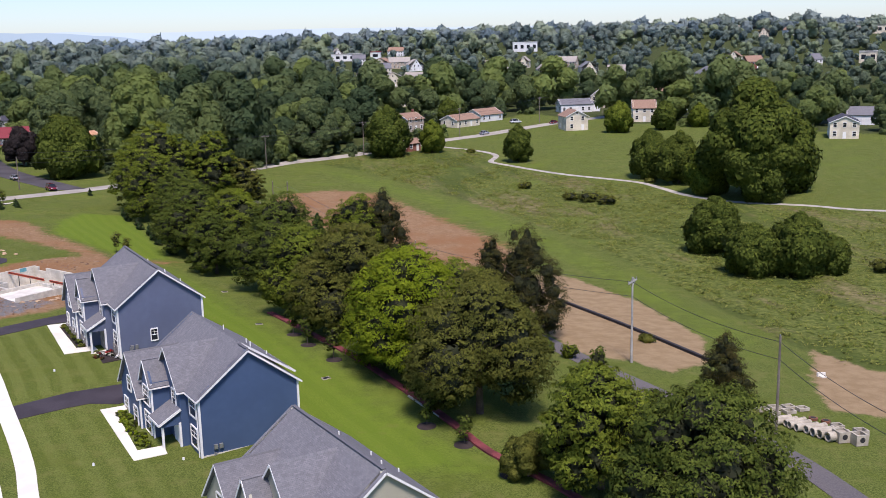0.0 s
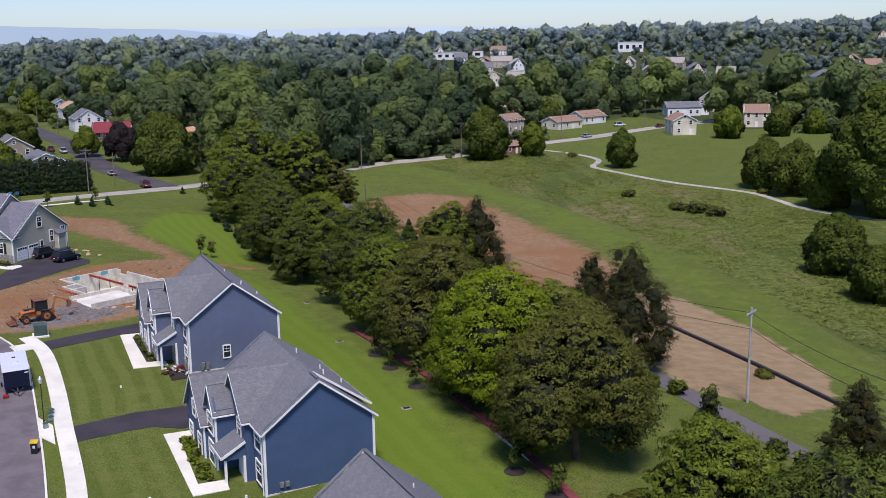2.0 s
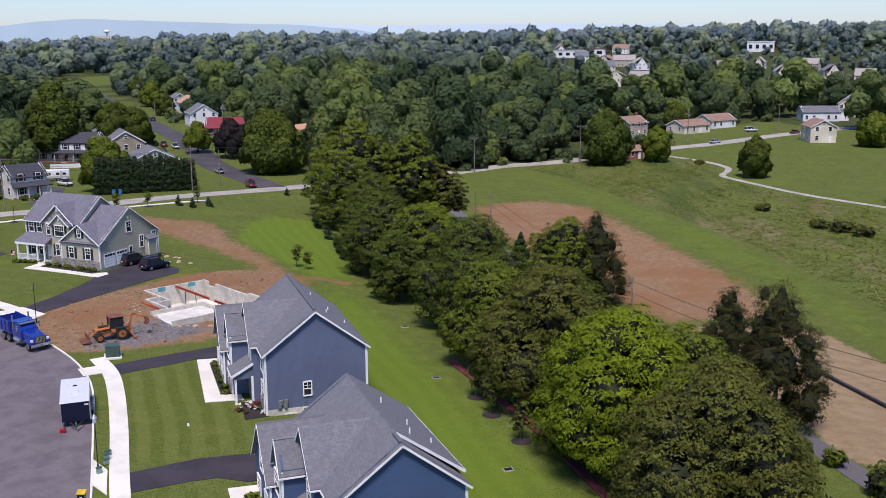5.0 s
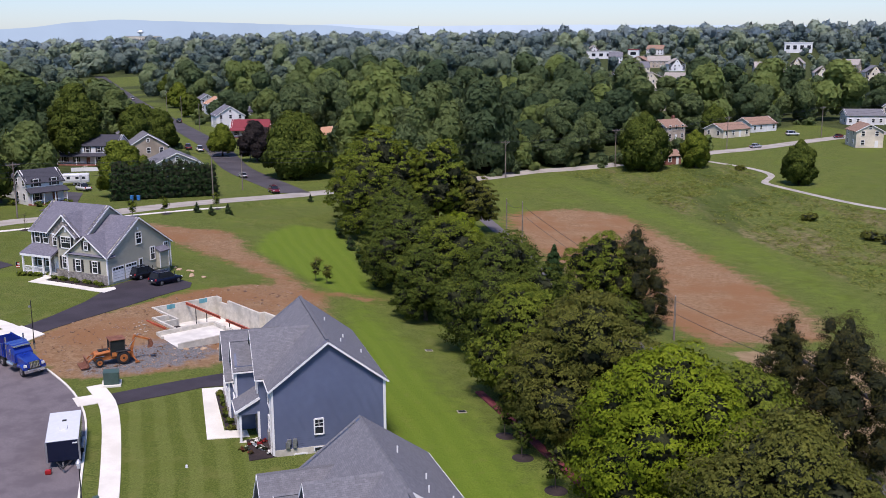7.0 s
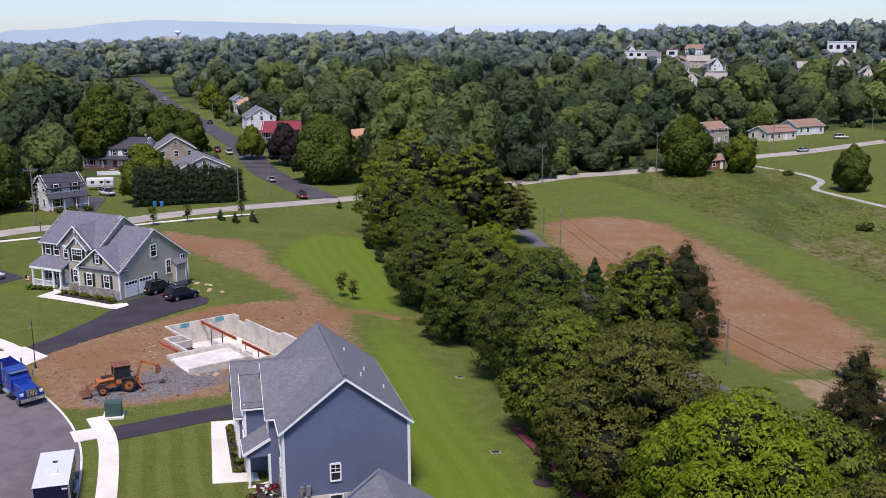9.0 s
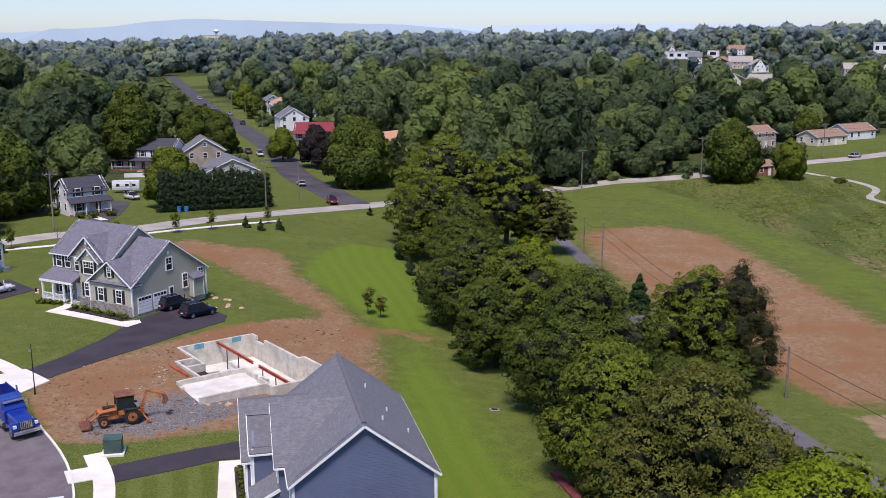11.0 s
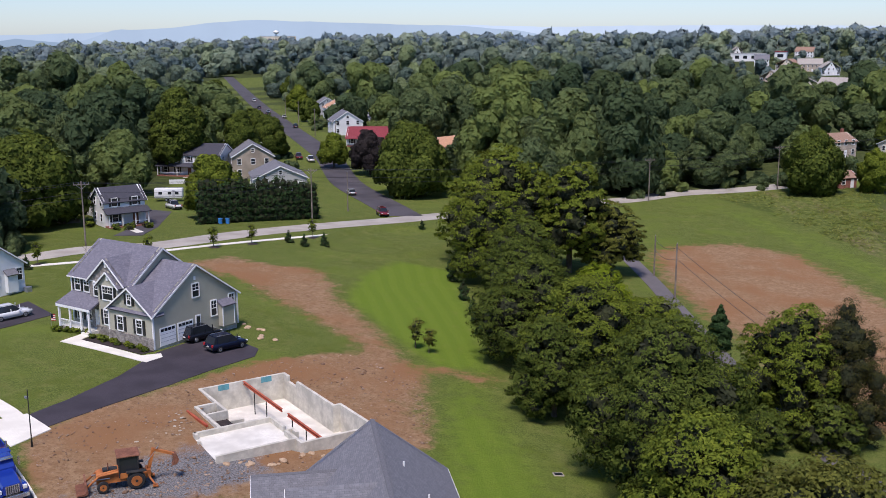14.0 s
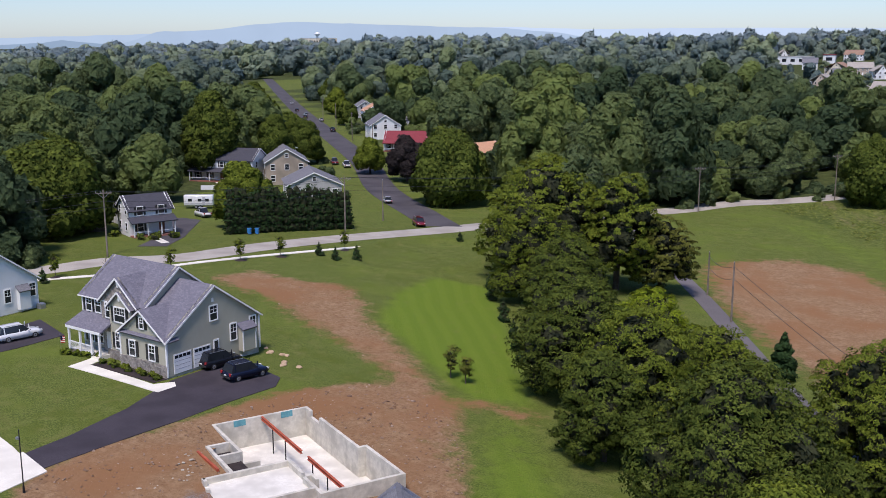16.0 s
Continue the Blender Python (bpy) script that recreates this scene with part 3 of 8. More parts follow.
S(patch("garden_path", [(-32.7, 87.6), (-30.8, 88.7), (-30.3, 88.0), (-31.2, 87.3), (-27.0, 80.3), (-25.2, 81.3), (-24.4, 79.9), (-26.7, 78.5)], 0.06, CONCRETE), "white concrete path to the porch", "pavement")
S(patch("garden_path", [(-84.6, 136.2), (-84.4, 139.2), (-83.2, 139.0), (-83.1, 137.4), (-74.6, 136.0), (-73.4, 137.4), (-72.6, 136.6), (-72.9, 134.6)], 0.06, CONCRETE), "white concrete path to the front porch", "pavement")
S(patch("flower_bed", [(-45.3, 109.8), (-44.4, 110.5), (-39.6, 103.2), (-40.5, 102.7)], 0.05, MULCH), "dark mulch planting bed", "flower bed")
S(patch("flower_bed", [(-38.2, 101.6), (-36.6, 102.4), (-34.6, 99.6), (-36.3, 98.3)], 0.05, MULCH), "dark mulch planting bed with white and red flowers", "flower bed")
S(patch("flower_bed", [(-83.0, 137.4), (-82.9, 138.9), (-79.5, 138.6), (-74.4, 137.7), (-74.8, 136.3)], 0.05, MULCH), "dark mulch planting bed before the stone wall", "flower bed")

# ---- where the outlying houses stand: x, y, reach ----
HOUSE_SPOTS = []

# ---- house building ----
STEP = 0.17


def roof_slab(name, ring, parent, material, thick=0.16, label=""):
    """One roof slope from its corner points: shingles on top, with a thickness and shingle coordinates."""
    P = [Vector(p) for p in ring]
    nrm = sum(((P[i] - P[0]).cross(P[i + 1] - P[0]) for i in range(1, len(P) - 1)), Vector())
    nrm.normalize()
    if nrm.z < 0:
        nrm.negate()
        P = P[::-1]
    along = Vector((-nrm.y, nrm.x, 0)).normalized()
    up = nrm.cross(along)
    bm = bmesh.new()
    solid(bm, [p - nrm * thick for p in P], nrm * thick)
    uv = bm.loops.layers.uv.new("UVMap")
    for f in bm.faces:
        for l in f.loops:
            l[uv].uv = (l.vert.co.dot(along), l.vert.co.dot(up))
    return part(name, bm, material, parent, label)


def siding(bm, o, d, out, outline, step=STEP):
    """Lapped boards on one wall. o: its foot; d: along it; out: its outward normal; outline: (s, z) corners, convex."""
    o, d, out = Vector(o), Vector(d).normalized(), Vector(out).normalized()
    zs = [z for _, z in outline]
    k = len(outline)

    def span(z):
        hits = []
        for i in range(k):
            (a, za), (b, zb) = outline[i], outline[(i + 1) % k]
            if min(za, zb) - 1e-6 <= z <= max(za, zb) + 1e-6:
                if abs(zb - za) < 1e-6:
                    hits += [a, b]
                else:
                    hits.append(a + (b - a) * (z - za) / (zb - za))
        return (min(hits), max(hits)) if hits else None
    # one closed skin: each board leans out over the one below it, with the wall's thickness behind
    n = max(1, round((max(zs) - min(zs)) / step))
    prev = None
    for i in range(n + 1):
        z = min(zs) + (max(zs) - min(zs)) * i / n
        a, b = span(min(max(z, min(zs) + 1e-4), max(zs) - 1e-3))
        up = Vector((0, 0, z))
        inner = [bm.verts.new(o + d * s + up) for s in (a, b)]
        back = [bm.verts.new(o + d * s - out * 0.18 + up) for s in (a, b)]
        if prev:
            bm.faces.new((prev[0], prev[1], inner[1], inner[0]))
            bm.faces.new((prev[2], prev[3], back[1], back[0]))
            bm.faces.new((prev[0], inner[0], back[0], prev[2]))
            bm.faces.new((prev[1], inner[1], back[1], prev[3]))
        if i < n:
            edge = [bm.verts.new(o + d * s + out * 0.016 + up) for s in (a, b)]
            bm.faces.new((inner[0], inner[1], edge[1], edge[0]))
            prev = edge + back
        if i in (0, n):
            bm.faces.new((inner[0], inner[1], back[1], back[0]))
    bmesh.ops.recalc_face_normals(bm, faces=bm.faces[:])
    return bm


def window(parent, o, d, out, w, h, cols=2, rows=2, frame_mat=None, shutters=None, sash=True, name="window"):
    """A window in a wall. o: the middle of its sill."""
    o, d, out = Vector(o), Vector(d).normalized(), Vector(out).normalized()
    m = Matrix((( d.x, out.x, 0, o.x), (d.y, out.y, 0, o.y), (0, 0, 1, o.z), (0, 0, 0, 1)))
    frame_mat = frame_mat or WHITE
    f = 0.09
    bm = bmesh.new()
    for x0, z0, x1, z1 in ((-w / 2 - f, -f, -w / 2, h + f), (w / 2, -f, w / 2 + f, h + f), (-w / 2, h, w / 2, h + f + 0.03), (-w / 2, -f - 0.02, w / 2, 0)):
        box(bm, x0, -0.02, z0, x1, 0.09, z1, m)
    win = part(name, bm, frame_mat, parent)
    part("pane", box(bmesh.new(), -w / 2, 0.0, 0, w / 2, 0.035, h, m), GLASS, win, "dark reflecting glass")
    bm = bmesh.new()
    if sash:
        box(bm, -w / 2, 0.02, h / 2 - 0.035, w / 2, 0.07, h / 2 + 0.035, m)
    top0 = h / 2 if sash else 0
    for i in range(1, cols):
        x = -w / 2 + w * i / cols
        box(bm, x - 0.016, 0.03, top0, x + 0.016, 0.055, h, m)
    for j in range(1, rows):
        z = top0 + (h - top0) * j / rows
        box(bm, -w / 2, 0.03, z - 0.016, w / 2, 0.055, z + 0.016, m)
    if len(bm.verts):
        part("glazing_bar", bm, frame_mat, win)
    else:
        bm.free()
    if shutters:
        for s in (-1, 1):
            bm = bmesh.new()
            x0 = s * (w / 2 + f + 0.02)
            x1 = s * (w / 2 + f + 0.36)
            a, b = min(x0, x1), max(x0, x1)
            box(bm, a, 0.0, -0.05, b, 0.06, h + 0.05, m)
            for k in range(8):
                zz = h * (k + 0.5) / 8
                box(bm, a + 0.05, 0.06, zz - 0.03, b - 0.05, 0.075, zz + 0.03, m)
            part("shutter", bm, shutters, parent, "black louvred shutter")
    return win


def bars(parent, name, segs, w, t, material, label=""):
    """White trim boards, each a straight bar of its own."""
    for p, q in segs:
        p, q = Vector(p), Vector(q)
        d = q - p
        e = d.normalized()
        s = e.cross(Vector((0, 0, 1)))
        s = s.normalized() if s.length > 1e-3 else Vector((1, 0, 0))
        n = s.cross(e)
        m = Matrix(((s.x, n.x, e.x, p.x), (s.y, n.y, e.y, p.y), (s.z, n.z, e.z, p.z), (0, 0, 0, 1)))
        bm = box(bmesh.new(), -w / 2, -t / 2, 0, w / 2, t / 2, d.length, m)
        part(name, bm, material, parent, label)


def gable_roof(parent, u0, u1, v0, v1, ze, rise, along, material, over=0.3, fascia=True, name="roof_slope", v_start=None):
    """Two slopes over the plan u0..u1, v0..v1; the ridge runs along 'u' or 'v'. Returns the ridge's height."""
    if along == "v":
        um = (u0 + u1) / 2
        k = rise / (um - u0)
        a, b = v0 - over, v1 + over
        for s, e in ((u0 - over, um), (u1 + over, um)):
            roof_slab(name, [(s, a, ze - k * over), (s, b, ze - k * over), (e, b, ze + rise), (e, a, ze + rise)], parent, material)
        if fascia:
            for v in (a, b):
                bars(parent, "rake_trim", [((u0 - over, v, ze - k * over - 0.12), (um, v, ze + rise - 0.12)), ((um, v, ze + rise - 0.12), (u1 + over, v, ze - k * over - 0.12))], 0.05, 0.15, WHITE)
            for u in (u0 - over, u1 + over):
                bars(parent, "gutter", [((u, a, ze - k * over - 0.12), (u, b, ze - k * over - 0.12))], 0.10, 0.10, WHITE)
    else:
        vm = (v0 + v1) / 2
        k = rise / (vm - v0)
        a, b = u0 - over, u1
        for s, e in ((v0 - over, vm), (v1 + over, vm)):
            roof_slab(name, [(a, s, ze - k * over), (b, s, ze - k * over), (b, e, ze + rise), (a, e, ze + rise)], parent, material)
        if fascia:
            bars(parent, "rake_trim", [((a, v0 - over, ze - k * over - 0.12), (a, vm, ze + rise - 0.12)), ((a, vm, ze + rise - 0.12), (a, v1 + over, ze - k * over - 0.12))], 0.05, 0.15, WHITE)
            for v in (v0 - over, v1 + over):
                bars(parent, "gutter", [((a, v, ze - k * over - 0.12), (min(b, u0 + 2.2), v, ze - k * over - 0.12))], 0.10, 0.10, WHITE)
    return ze + rise


def new_house(name, label, at, turn, zbase, wall_mat, front_stone, step_rear=False, group=""):
    """A two-storey house of the new row: local x runs from its front to its back, y along its length, z from its floor."""
    h = thing(name, label, "house", Matrix.Translation((at[0], at[1], zbase)) @ Matrix.Rotation(turn, 4, "Z"), group)
    W, L, E, R = 8.55, 13.6, 5.35, 3.25          # depth, length, eaves, rise of the ridge
    X, Y, Z = Vector((1, 0, 0)), Vector((0, 1, 0)), Vector((0, 0, 1))
    low = 1.5 if step_rear else 0.0
    # walls
    bm = bmesh.new()
    siding(bm, (0, 0, 0), X, -Y, [(0, 0), (W, 0), (W, E), (W / 2, E + R), (0, E)])
    part("side_wall", bm, wall_mat, h)
    bm = bmesh.new()
    siding(bm, (W, 0, 0), Y, X, [(0, 0), (L, 0), (L, E), (0, E)])
    part("rear_wall", bm, wall_mat, h)
    bm = bmesh.new()
    siding(bm, (0, L, 0), X, Y, [(0, 0), (W, 0), (W, E), (W / 2, E + R), (0, E)])
    part("side_wall", bm, wall_mat, h)
    bm = bmesh.new()
    siding(bm, (0, 0, 0), Y, -X, [(0, 0), (2.9, 0), (2.9, E), (0, E)])
    part("front_wall", bm, wall_mat, h)
    for x, y in ((0, 0), (W, 0), (W, L)):
        part("corner_board", B(x - 0.09, y - 0.09, -0.05, x + 0.09, y + 0.09, E - 0.1), WHITE, h)
        part("downspout", rod(bmesh.new(), (x + (0.14 if x else -0.14), y + 0.22, 0), (x + (0.14 if x else -0.14), y + 0.22, E - 0.2), 0.05, n=6), WHITE, h)
    part("foundation", B(-0.02, 0.03, -1.4, W - 0.03, L - 0.03, -0.02), WALL_CONC, h)
    part("plinth", B(0.02, -0.055, -1.4, W - 0.02, 0.0, 0.34), WALL_CONC, h, "bare concrete foot of the wall")
    part("cellar_window_frame", B(3.0, -0.085, -0.06, 3.95, -0.05, 0.30), WHITE, h)
    part("cellar_window", B(3.09, -0.1, 0.0, 3.86, -0.08, 0.24), GLASS, h, "small dark cellar window")
    for mx in (1.0, 1.45):
        part("meter_box", B(mx, -0.2, 0.75, mx + 0.3, 0.0, 1.15, 0.02), STEEL, h, "small grey meter box")
    # entry block with the big cross gable
    ua = -0.62
    bm = bmesh.new()
    siding(bm, (ua, 2.9, 0), Y, -X, [(0, 0), (5.4, 0), (5.4, E + .1), (2.7, E + .1 + 2.8), (0, E + .1)])
    siding(bm, (ua, 2.9, 0), X, -Y, [(0, 0), (0.62, 0), (0.62, E + .1), (0, E + .1)])
    part("entry_wall", bm, wall_mat, h)
    gable_roof(h, ua - 0.05, W / 2 - 0.2, 2.9, 8.3, E + 0.1, 2.85, "u", SHINGLE, 0.28)
    # narrow two-storey bay
    ub = -2.15
    bm = bmesh.new()
    siding(bm, (ub, 5.7, 0), Y, -X, [(0, 0), (2.6, 0), (2.6, E), (1.3, E + 1.75), (0, E)])
    siding(bm, (ub, 5.7, 0), X, -Y, [(0, 0), (1.55, 0), (1.55, E), (0, E)])
    part("bay_wall", bm, wall_mat, h)
    gable_roof(h, ub - 0.02, 0.9, 5.7, 8.3, E - 0.05, 1.85, "u", SHINGLE, 0.22)
    part("corner_board", B(ub - 0.05, 5.62, 0, ub + 0.1, 5.74, E - 0.1), WHITE, h)
    # garage wing with a lower front gable
    uc = -2.55
    ec = E - 1.55
    bm = bmesh.new()
    siding(bm, (uc, 8.0, 0), Y, -X, [(0, 0), (5.6, 0), (5.6, ec), (2.8, ec + 3.0), (0, ec)])
    siding(bm, (uc, 8.0, 0), X, -Y, [(0, 0), (2.6, 0), (2.6, ec), (0, ec)])
    siding(bm, (uc, 13.6, 0), X, Y, [(0, 0), (2.6, 0), (2.6, ec), (0, ec)])
    part("garage_wall", bm, wall_mat, h)
    gable_roof(h, uc - 0.05, W / 2 - 0.6, 8.0, 13.6, ec, 3.1, "u", SHINGLE, 0.25)
    part("corner_board", B(uc - 0.05, 7.93, 0, uc + 0.1, 8.05, ec - 0.1), WHITE, h)
    if front_stone:
        part("stone_facing", stone_face(uc - 0.02, 8.0, 13.6, -0.4, 1.0), STONE, h, "grey stone veneer at the foot of the front")
        part("stone_facing", stone_face(ub - 0.02, 5.72, 8.2, -0.4, 1.0), STONE, h)
        part("stone_facing", stone_face(ua - 0.02, 2.95, 5.6, -0.2, 2.35), STONE, h)
        part("stone_facing", stone_face(-0.02, 0.1, 2.8, -0.6, 1.0), STONE, h)
    # main roof
    if step_rear:
        gable_roof(h, 0, W, 0, L, E, R, "v", SHINGLE, 0.3, True)
        roof_slab("rear_roof_slope", [(W / 2 + 0.1, 1.5, E + R + 0.11), (W / 2 + 0.1, L + 0.3, E + R + 0.11), (W + 0.5, L + 0.3, E + 0.12), (W + 0.5, 1.5, E + 0.12)], h, SHINGLE)
        bars(h, "rake_trim", [((W / 2 + 0.1, 1.48, E + R + 0.05), (W + 0.5, 1.48, E + 0.02))], 0.05, 0.18, WHITE)
        bars(h, "gutter", [((W + 0.52, 1.5, E + 0.02), (W + 0.52, L + 0.3, E + 0.02))], 0.10, 0.10, WHITE)
    else:
        gable_roof(h, 0, W, 0, L, E, R, "v", SHINGLE, 0.3, True)
    bars(h, "ridge_cap", [((W / 2, 0, E + R + 0.06 + (0.0)), (W / 2, 1.6 if step_rear else L, E + R + 0.06))], 0.26, 0.05, SHINGLE)
    for x, y in ((5.9, 3.4), (6.6, 6.2), (7.7, 4.4), (5.6, 9.0)):
        zz = E + R * (W - x) / (W / 2) + (0.45 if step_rear else 0)
        bm = rod(bmesh.new(), (x, y, zz - 0.2), (x, y, zz + 0.26), 0.055)
        part("vent_pipe", bm, WHITE, h, "white plastic vent pipe")
    # porch
    part("porch_floor", B(-2.25, 3.1, -0.5, -0.62, 5.68, 0.0), CONCRETE, h)
    part("step", B(-2.9, 3.6, -0.5, -2.25, 5.0, -0.22), CONCRETE, h)
    zr = 2.62
    roof_slab("porch_roof", [(-2.5, 2.9, zr), (-2.5, 5.72, zr), (-0.6, 5.72, zr + 1.05), (-0.6, 2.9, zr + 1.05)], h, SHINGLE)
    bm = bmesh.new()
    siding(bm, (-2.25, 3.05, 0), X, -Y, [(0, zr - 0.35), (1.65, zr - 0.35), (1.65, zr + 0.85), (0, zr - 0.02)])
    part("porch_gable", bm, wall_mat, h)
    bars(h, "fascia", [((-2.52, 2.9, zr - 0.1), (-2.52, 5.72, zr - 0.1)), ((-2.5, 2.88, zr - 0.1), (-0.6, 2.88, zr + 0.95))], 0.06, 0.2, WHITE)
    for x, y in ((-2.12, 3.2), (-0.72, 3.0)):
        part("porch_post", B(x - 0.09, y - 0.09, 0, x + 0.09, y + 0.09, zr - 0.2), WHITE, h, "white square post")
    part("front_door", B(ua - 0.06, 3.7, 0.02, ua + 0.02, 4.65, 2.1), WHITE, h, "white panelled front door")
    part("door_frame", door_frame(ua - 0.08, 3.55, 4.8, 2.25), WHITE, h)
    # windows of the front
    for y, z, w, hh in ((1.45, 0.75, 1.5, 1.6), (1.45, 3.35, 1.5, 1.5)):
        window(h, (-0.02, y, z), Y, -X, w, hh, 2, 2)
    window(h, (ua - 0.02, 4.3, 3.5), Y, -X, 0.9, 1.4)
    for z, hh in ((0.7, 1.7), (3.2, 1.5)):
        window(h, (ub - 0.02, 7.0, z), Y, -X, 1.7, hh, 4, 2)
    for y, z in ((9.3, 0.7), (12.2, 0.7)):
        window(h, (uc - 0.02, y, z), Y, -X, 1.1, 1.6)
    window(h, (uc - 0.02, 10.8, 3.4), Y, -X, 1.0, 1.2)
    return h


def door_frame(x, y0, y1, z1):
    bm = bmesh.new()
    box(bm, x, y0, 0, x + 0.07, y0 + 0.14, z1)
    box(bm, x, y1 - 0.14, 0, x + 0.07, y1, z1)
    box(bm, x, y0, z1 - 0.14, x + 0.07, y1, z1)
    return bm


def stone_face(x, y0, y1, z0, z1, axis="x", seed=3):
    """Uneven stones laid on a wall face that looks to -x."""
    rng = random.Random(int(seed + y0 * 7))
    bm = bmesh.new()
    box(bm, x - 0.05, y0, z0, x + 0.02, y1, z1)
    z = z0
    while z < z1 - 0.05:
        hh = min(rng.uniform(0.14, 0.26), z1 - z)
        y = y0
        while y < y1 - 0.05:
            w = min(rng.uniform(0.2, 0.55), y1 - y)
            box(bm, x - 0.06 - rng.uniform(0.02, 0.06), y + 0.012, z + 0.012, x, y + w - 0.012, z + hh - 0.012)
            y += w
        z += hh
    return bm


NEW_ROW = "new houses along the street"
navy = new_house("blue_house", "navy-blue two-storey house with white trim and grey shingles", (-21.35, 79.18), radians(34), -1.75, SIDING_BLUE, False, True, NEW_ROW)
slate = new_house("blue_house", "slate-blue two-storey house with white trim and stone front", (-34.85, 99.5), radians(32.3), 0.47, SIDING_SLATE, True, False, NEW_ROW)
nearest = new_house("tan_house", "new two-storey house with grey shingle roof and tan siding", (-8.3, 58.6), radians(34), -3.2, SIDING_SAGE, False, False, NEW_ROW)
X3, Y3 = Vector((1, 0, 0)), Vector((0, 1, 0))
window(slate, (3.45, -0.02, 1.35), X3, -Y3, 0.6, 1.1, 2, 2)
for hh in (navy, slate):
    window(hh, (2.0, 0.0, -0.52), X3, -Y3, 0.85, 0.36, 2, 1, sash=False, name="cellar_window")
for k in range(2):
    part("meter_box", B(0.9 + k * 0.55, -0.22, 0.45, 1.2 + k * 0.5, -0.02, 0.95 - 0.2 * k), STEEL, slate, "grey electric meter box")
part("meter_box", B(1.0, -0.2, 0.25, 1.2, -0.02, 0.45), STEEL, navy, "small grey meter box")


def sage_house():
    """The sage-green house with its side garage: local x along the front, y to the back, from the garage corner."""
    h = thing("sage_house", "sage-green two-storey house with stone base, porch and side garage", "house", Matrix.Translation((-74.4, 137.7, 2.12)) @ Matrix.Rotation(radians(-10), 4, "Z"))
    X, Y = Vector((1, 0, 0)), Vector((0, 1, 0))
    wall = SIDING_SAGE
    bm = bmesh.new()
    siding(bm, (0, 0, 0), Y, X, [(0, 0), (11.2, 0), (11.2, 3.5), (5.6, 7.35), (0, 3.5)])
    part("garage_side_wall", bm, wall, h)
    bm = bmesh.new()
    siding(bm, (-6.3, 0, 0), X, -Y, [(0, 1.0), (6.3, 1.0), (6.3, 3.45), (3.0, 5.75), (0, 3.45)])
    part("garage_front_wall", bm, wall, h)
    bm = bmesh.new()
    siding(bm, (-6.3, 0, 0), Y, -X, [(0, 0), (1.6, 0), (1.6, 3.45), (0, 3.45)])
    part("garage_return_wall", bm, wall, h)
    bm = bmesh.new()
    siding(bm, (-13.7, 1.5, 0), X, -Y, [(0, 0), (8.8, 0), (8.8, 5.55), (0, 5.55)])
    part("main_front_wall", bm, wall, h)
    bm = bmesh.new()
    siding(bm, (-13.7, 1.5, 0), Y, -X, [(0, 0), (8, 0), (8, 5.55), (4, 8.5), (0, 5.55)])
    part("main_side_wall", bm, wall, h)
    bm = bmesh.new()
    siding(bm, (-4.6, 1.5, 0), Y, X, [(0, 0), (8, 0), (8, 5.55), (4, 8.5), (0, 5.55)])
    part("main_side_wall", bm, wall, h)
    bm = bmesh.new()
    siding(bm, (-13.7, 9.5, 0), X, Y, [(0, 0), (9.1, 0), (9.1, 5.55), (0, 5.55)])
    part("rear_wall", bm, wall, h)
    part("rear_wall", siding(bmesh.new(), (-4.6, 11.2, 0), X, Y, [(0, 0), (4.6, 0), (4.6, 3.5), (0, 3.5)]), wall, h)
    part("foundation", B(-13.6, 1.6, -1.2, -0.05, 11.1, -0.02), WALL_CONC, h)
    part("foundation", B(-6.2, 0.08, -1.2, -0.05, 1.6, -0.02), WALL_CONC, h)
    # stone base on the front
    t = Matrix.Rotation(radians(90), 4, "Z")
    for x0, x1, y0, z1 in ((-6.35, 0.05, 0.0, 1.05), (-9.2, -6.35, 0.75, 0.9)):
        bm = stone_face(0, -x1, -x0, -0.5, z1)
        bmesh.ops.transform(bm, matrix=Matrix.Translation((0, y0, 0)) @ t, verts=bm.verts)
        for v in bm.verts:
            v.co.x = v.co.x
        bmesh.ops.transform(bm, matrix=Matrix.Diagonal((1, 1, 1, 1)), verts=bm.verts)
        part("stone_facing", bm, STONE, h, "grey-brown stone veneer")
    # roofs
    k = 3.85 / 5.6
    for s, e in ((-0.3, 5.6), (11.5, 5.6)):
        roof_slab("garage_roof", [(-6.0, s, 3.5 - 0.3 * k), (0.25, s, 3.5 - 0.3 * k), (0.25, e, 7.35), (-6.0, e, 7.35)], h, SHINGLE_B)
    bars(h, "rake_trim", [((0.27, -0.3, 3.5 - .3 * k - .12), (0.27, 5.6, 7.23)), ((0.27, 5.6, 7.23), (0.27, 11.5, 3.5 - .3 * k - .12))], 0.05, 0.15, WHITE)
    k = 2.3 / 3.15
    for s, e in ((-6.6, -3.15), (0.3, -3.15)):
        roof_slab("garage_gable_roof", [(s, -0.3, 3.45 - 0.3 * k), (e, -0.3, 5.75), (e, 3.6, 5.75), (s, 1.2 if s > 0 else 3.6, 3.45 - 0.3 * k)], h, SHINGLE_B)
    bars(h, "rake_trim", [((-6.6, -0.33, 3.45 - .3 * k - .12), (-3.15, -0.33, 5.63)), ((-3.15, -0.33, 5.63), (0.3, -0.33, 3.45 - .3 * k - .12))], 0.05, 0.15, WHITE)
    k = 2.95 / 4
    for s, e in ((1.2, 5.5), (9.8, 5.5)):
        roof_slab("main_roof", [(-14.0, s, 5.55 - 0.3 * k), (-4.3, s, 5.55 - 0.3 * k), (-4.3, e, 8.5), (-14.0, e, 8.5)], h, SHINGLE_B)
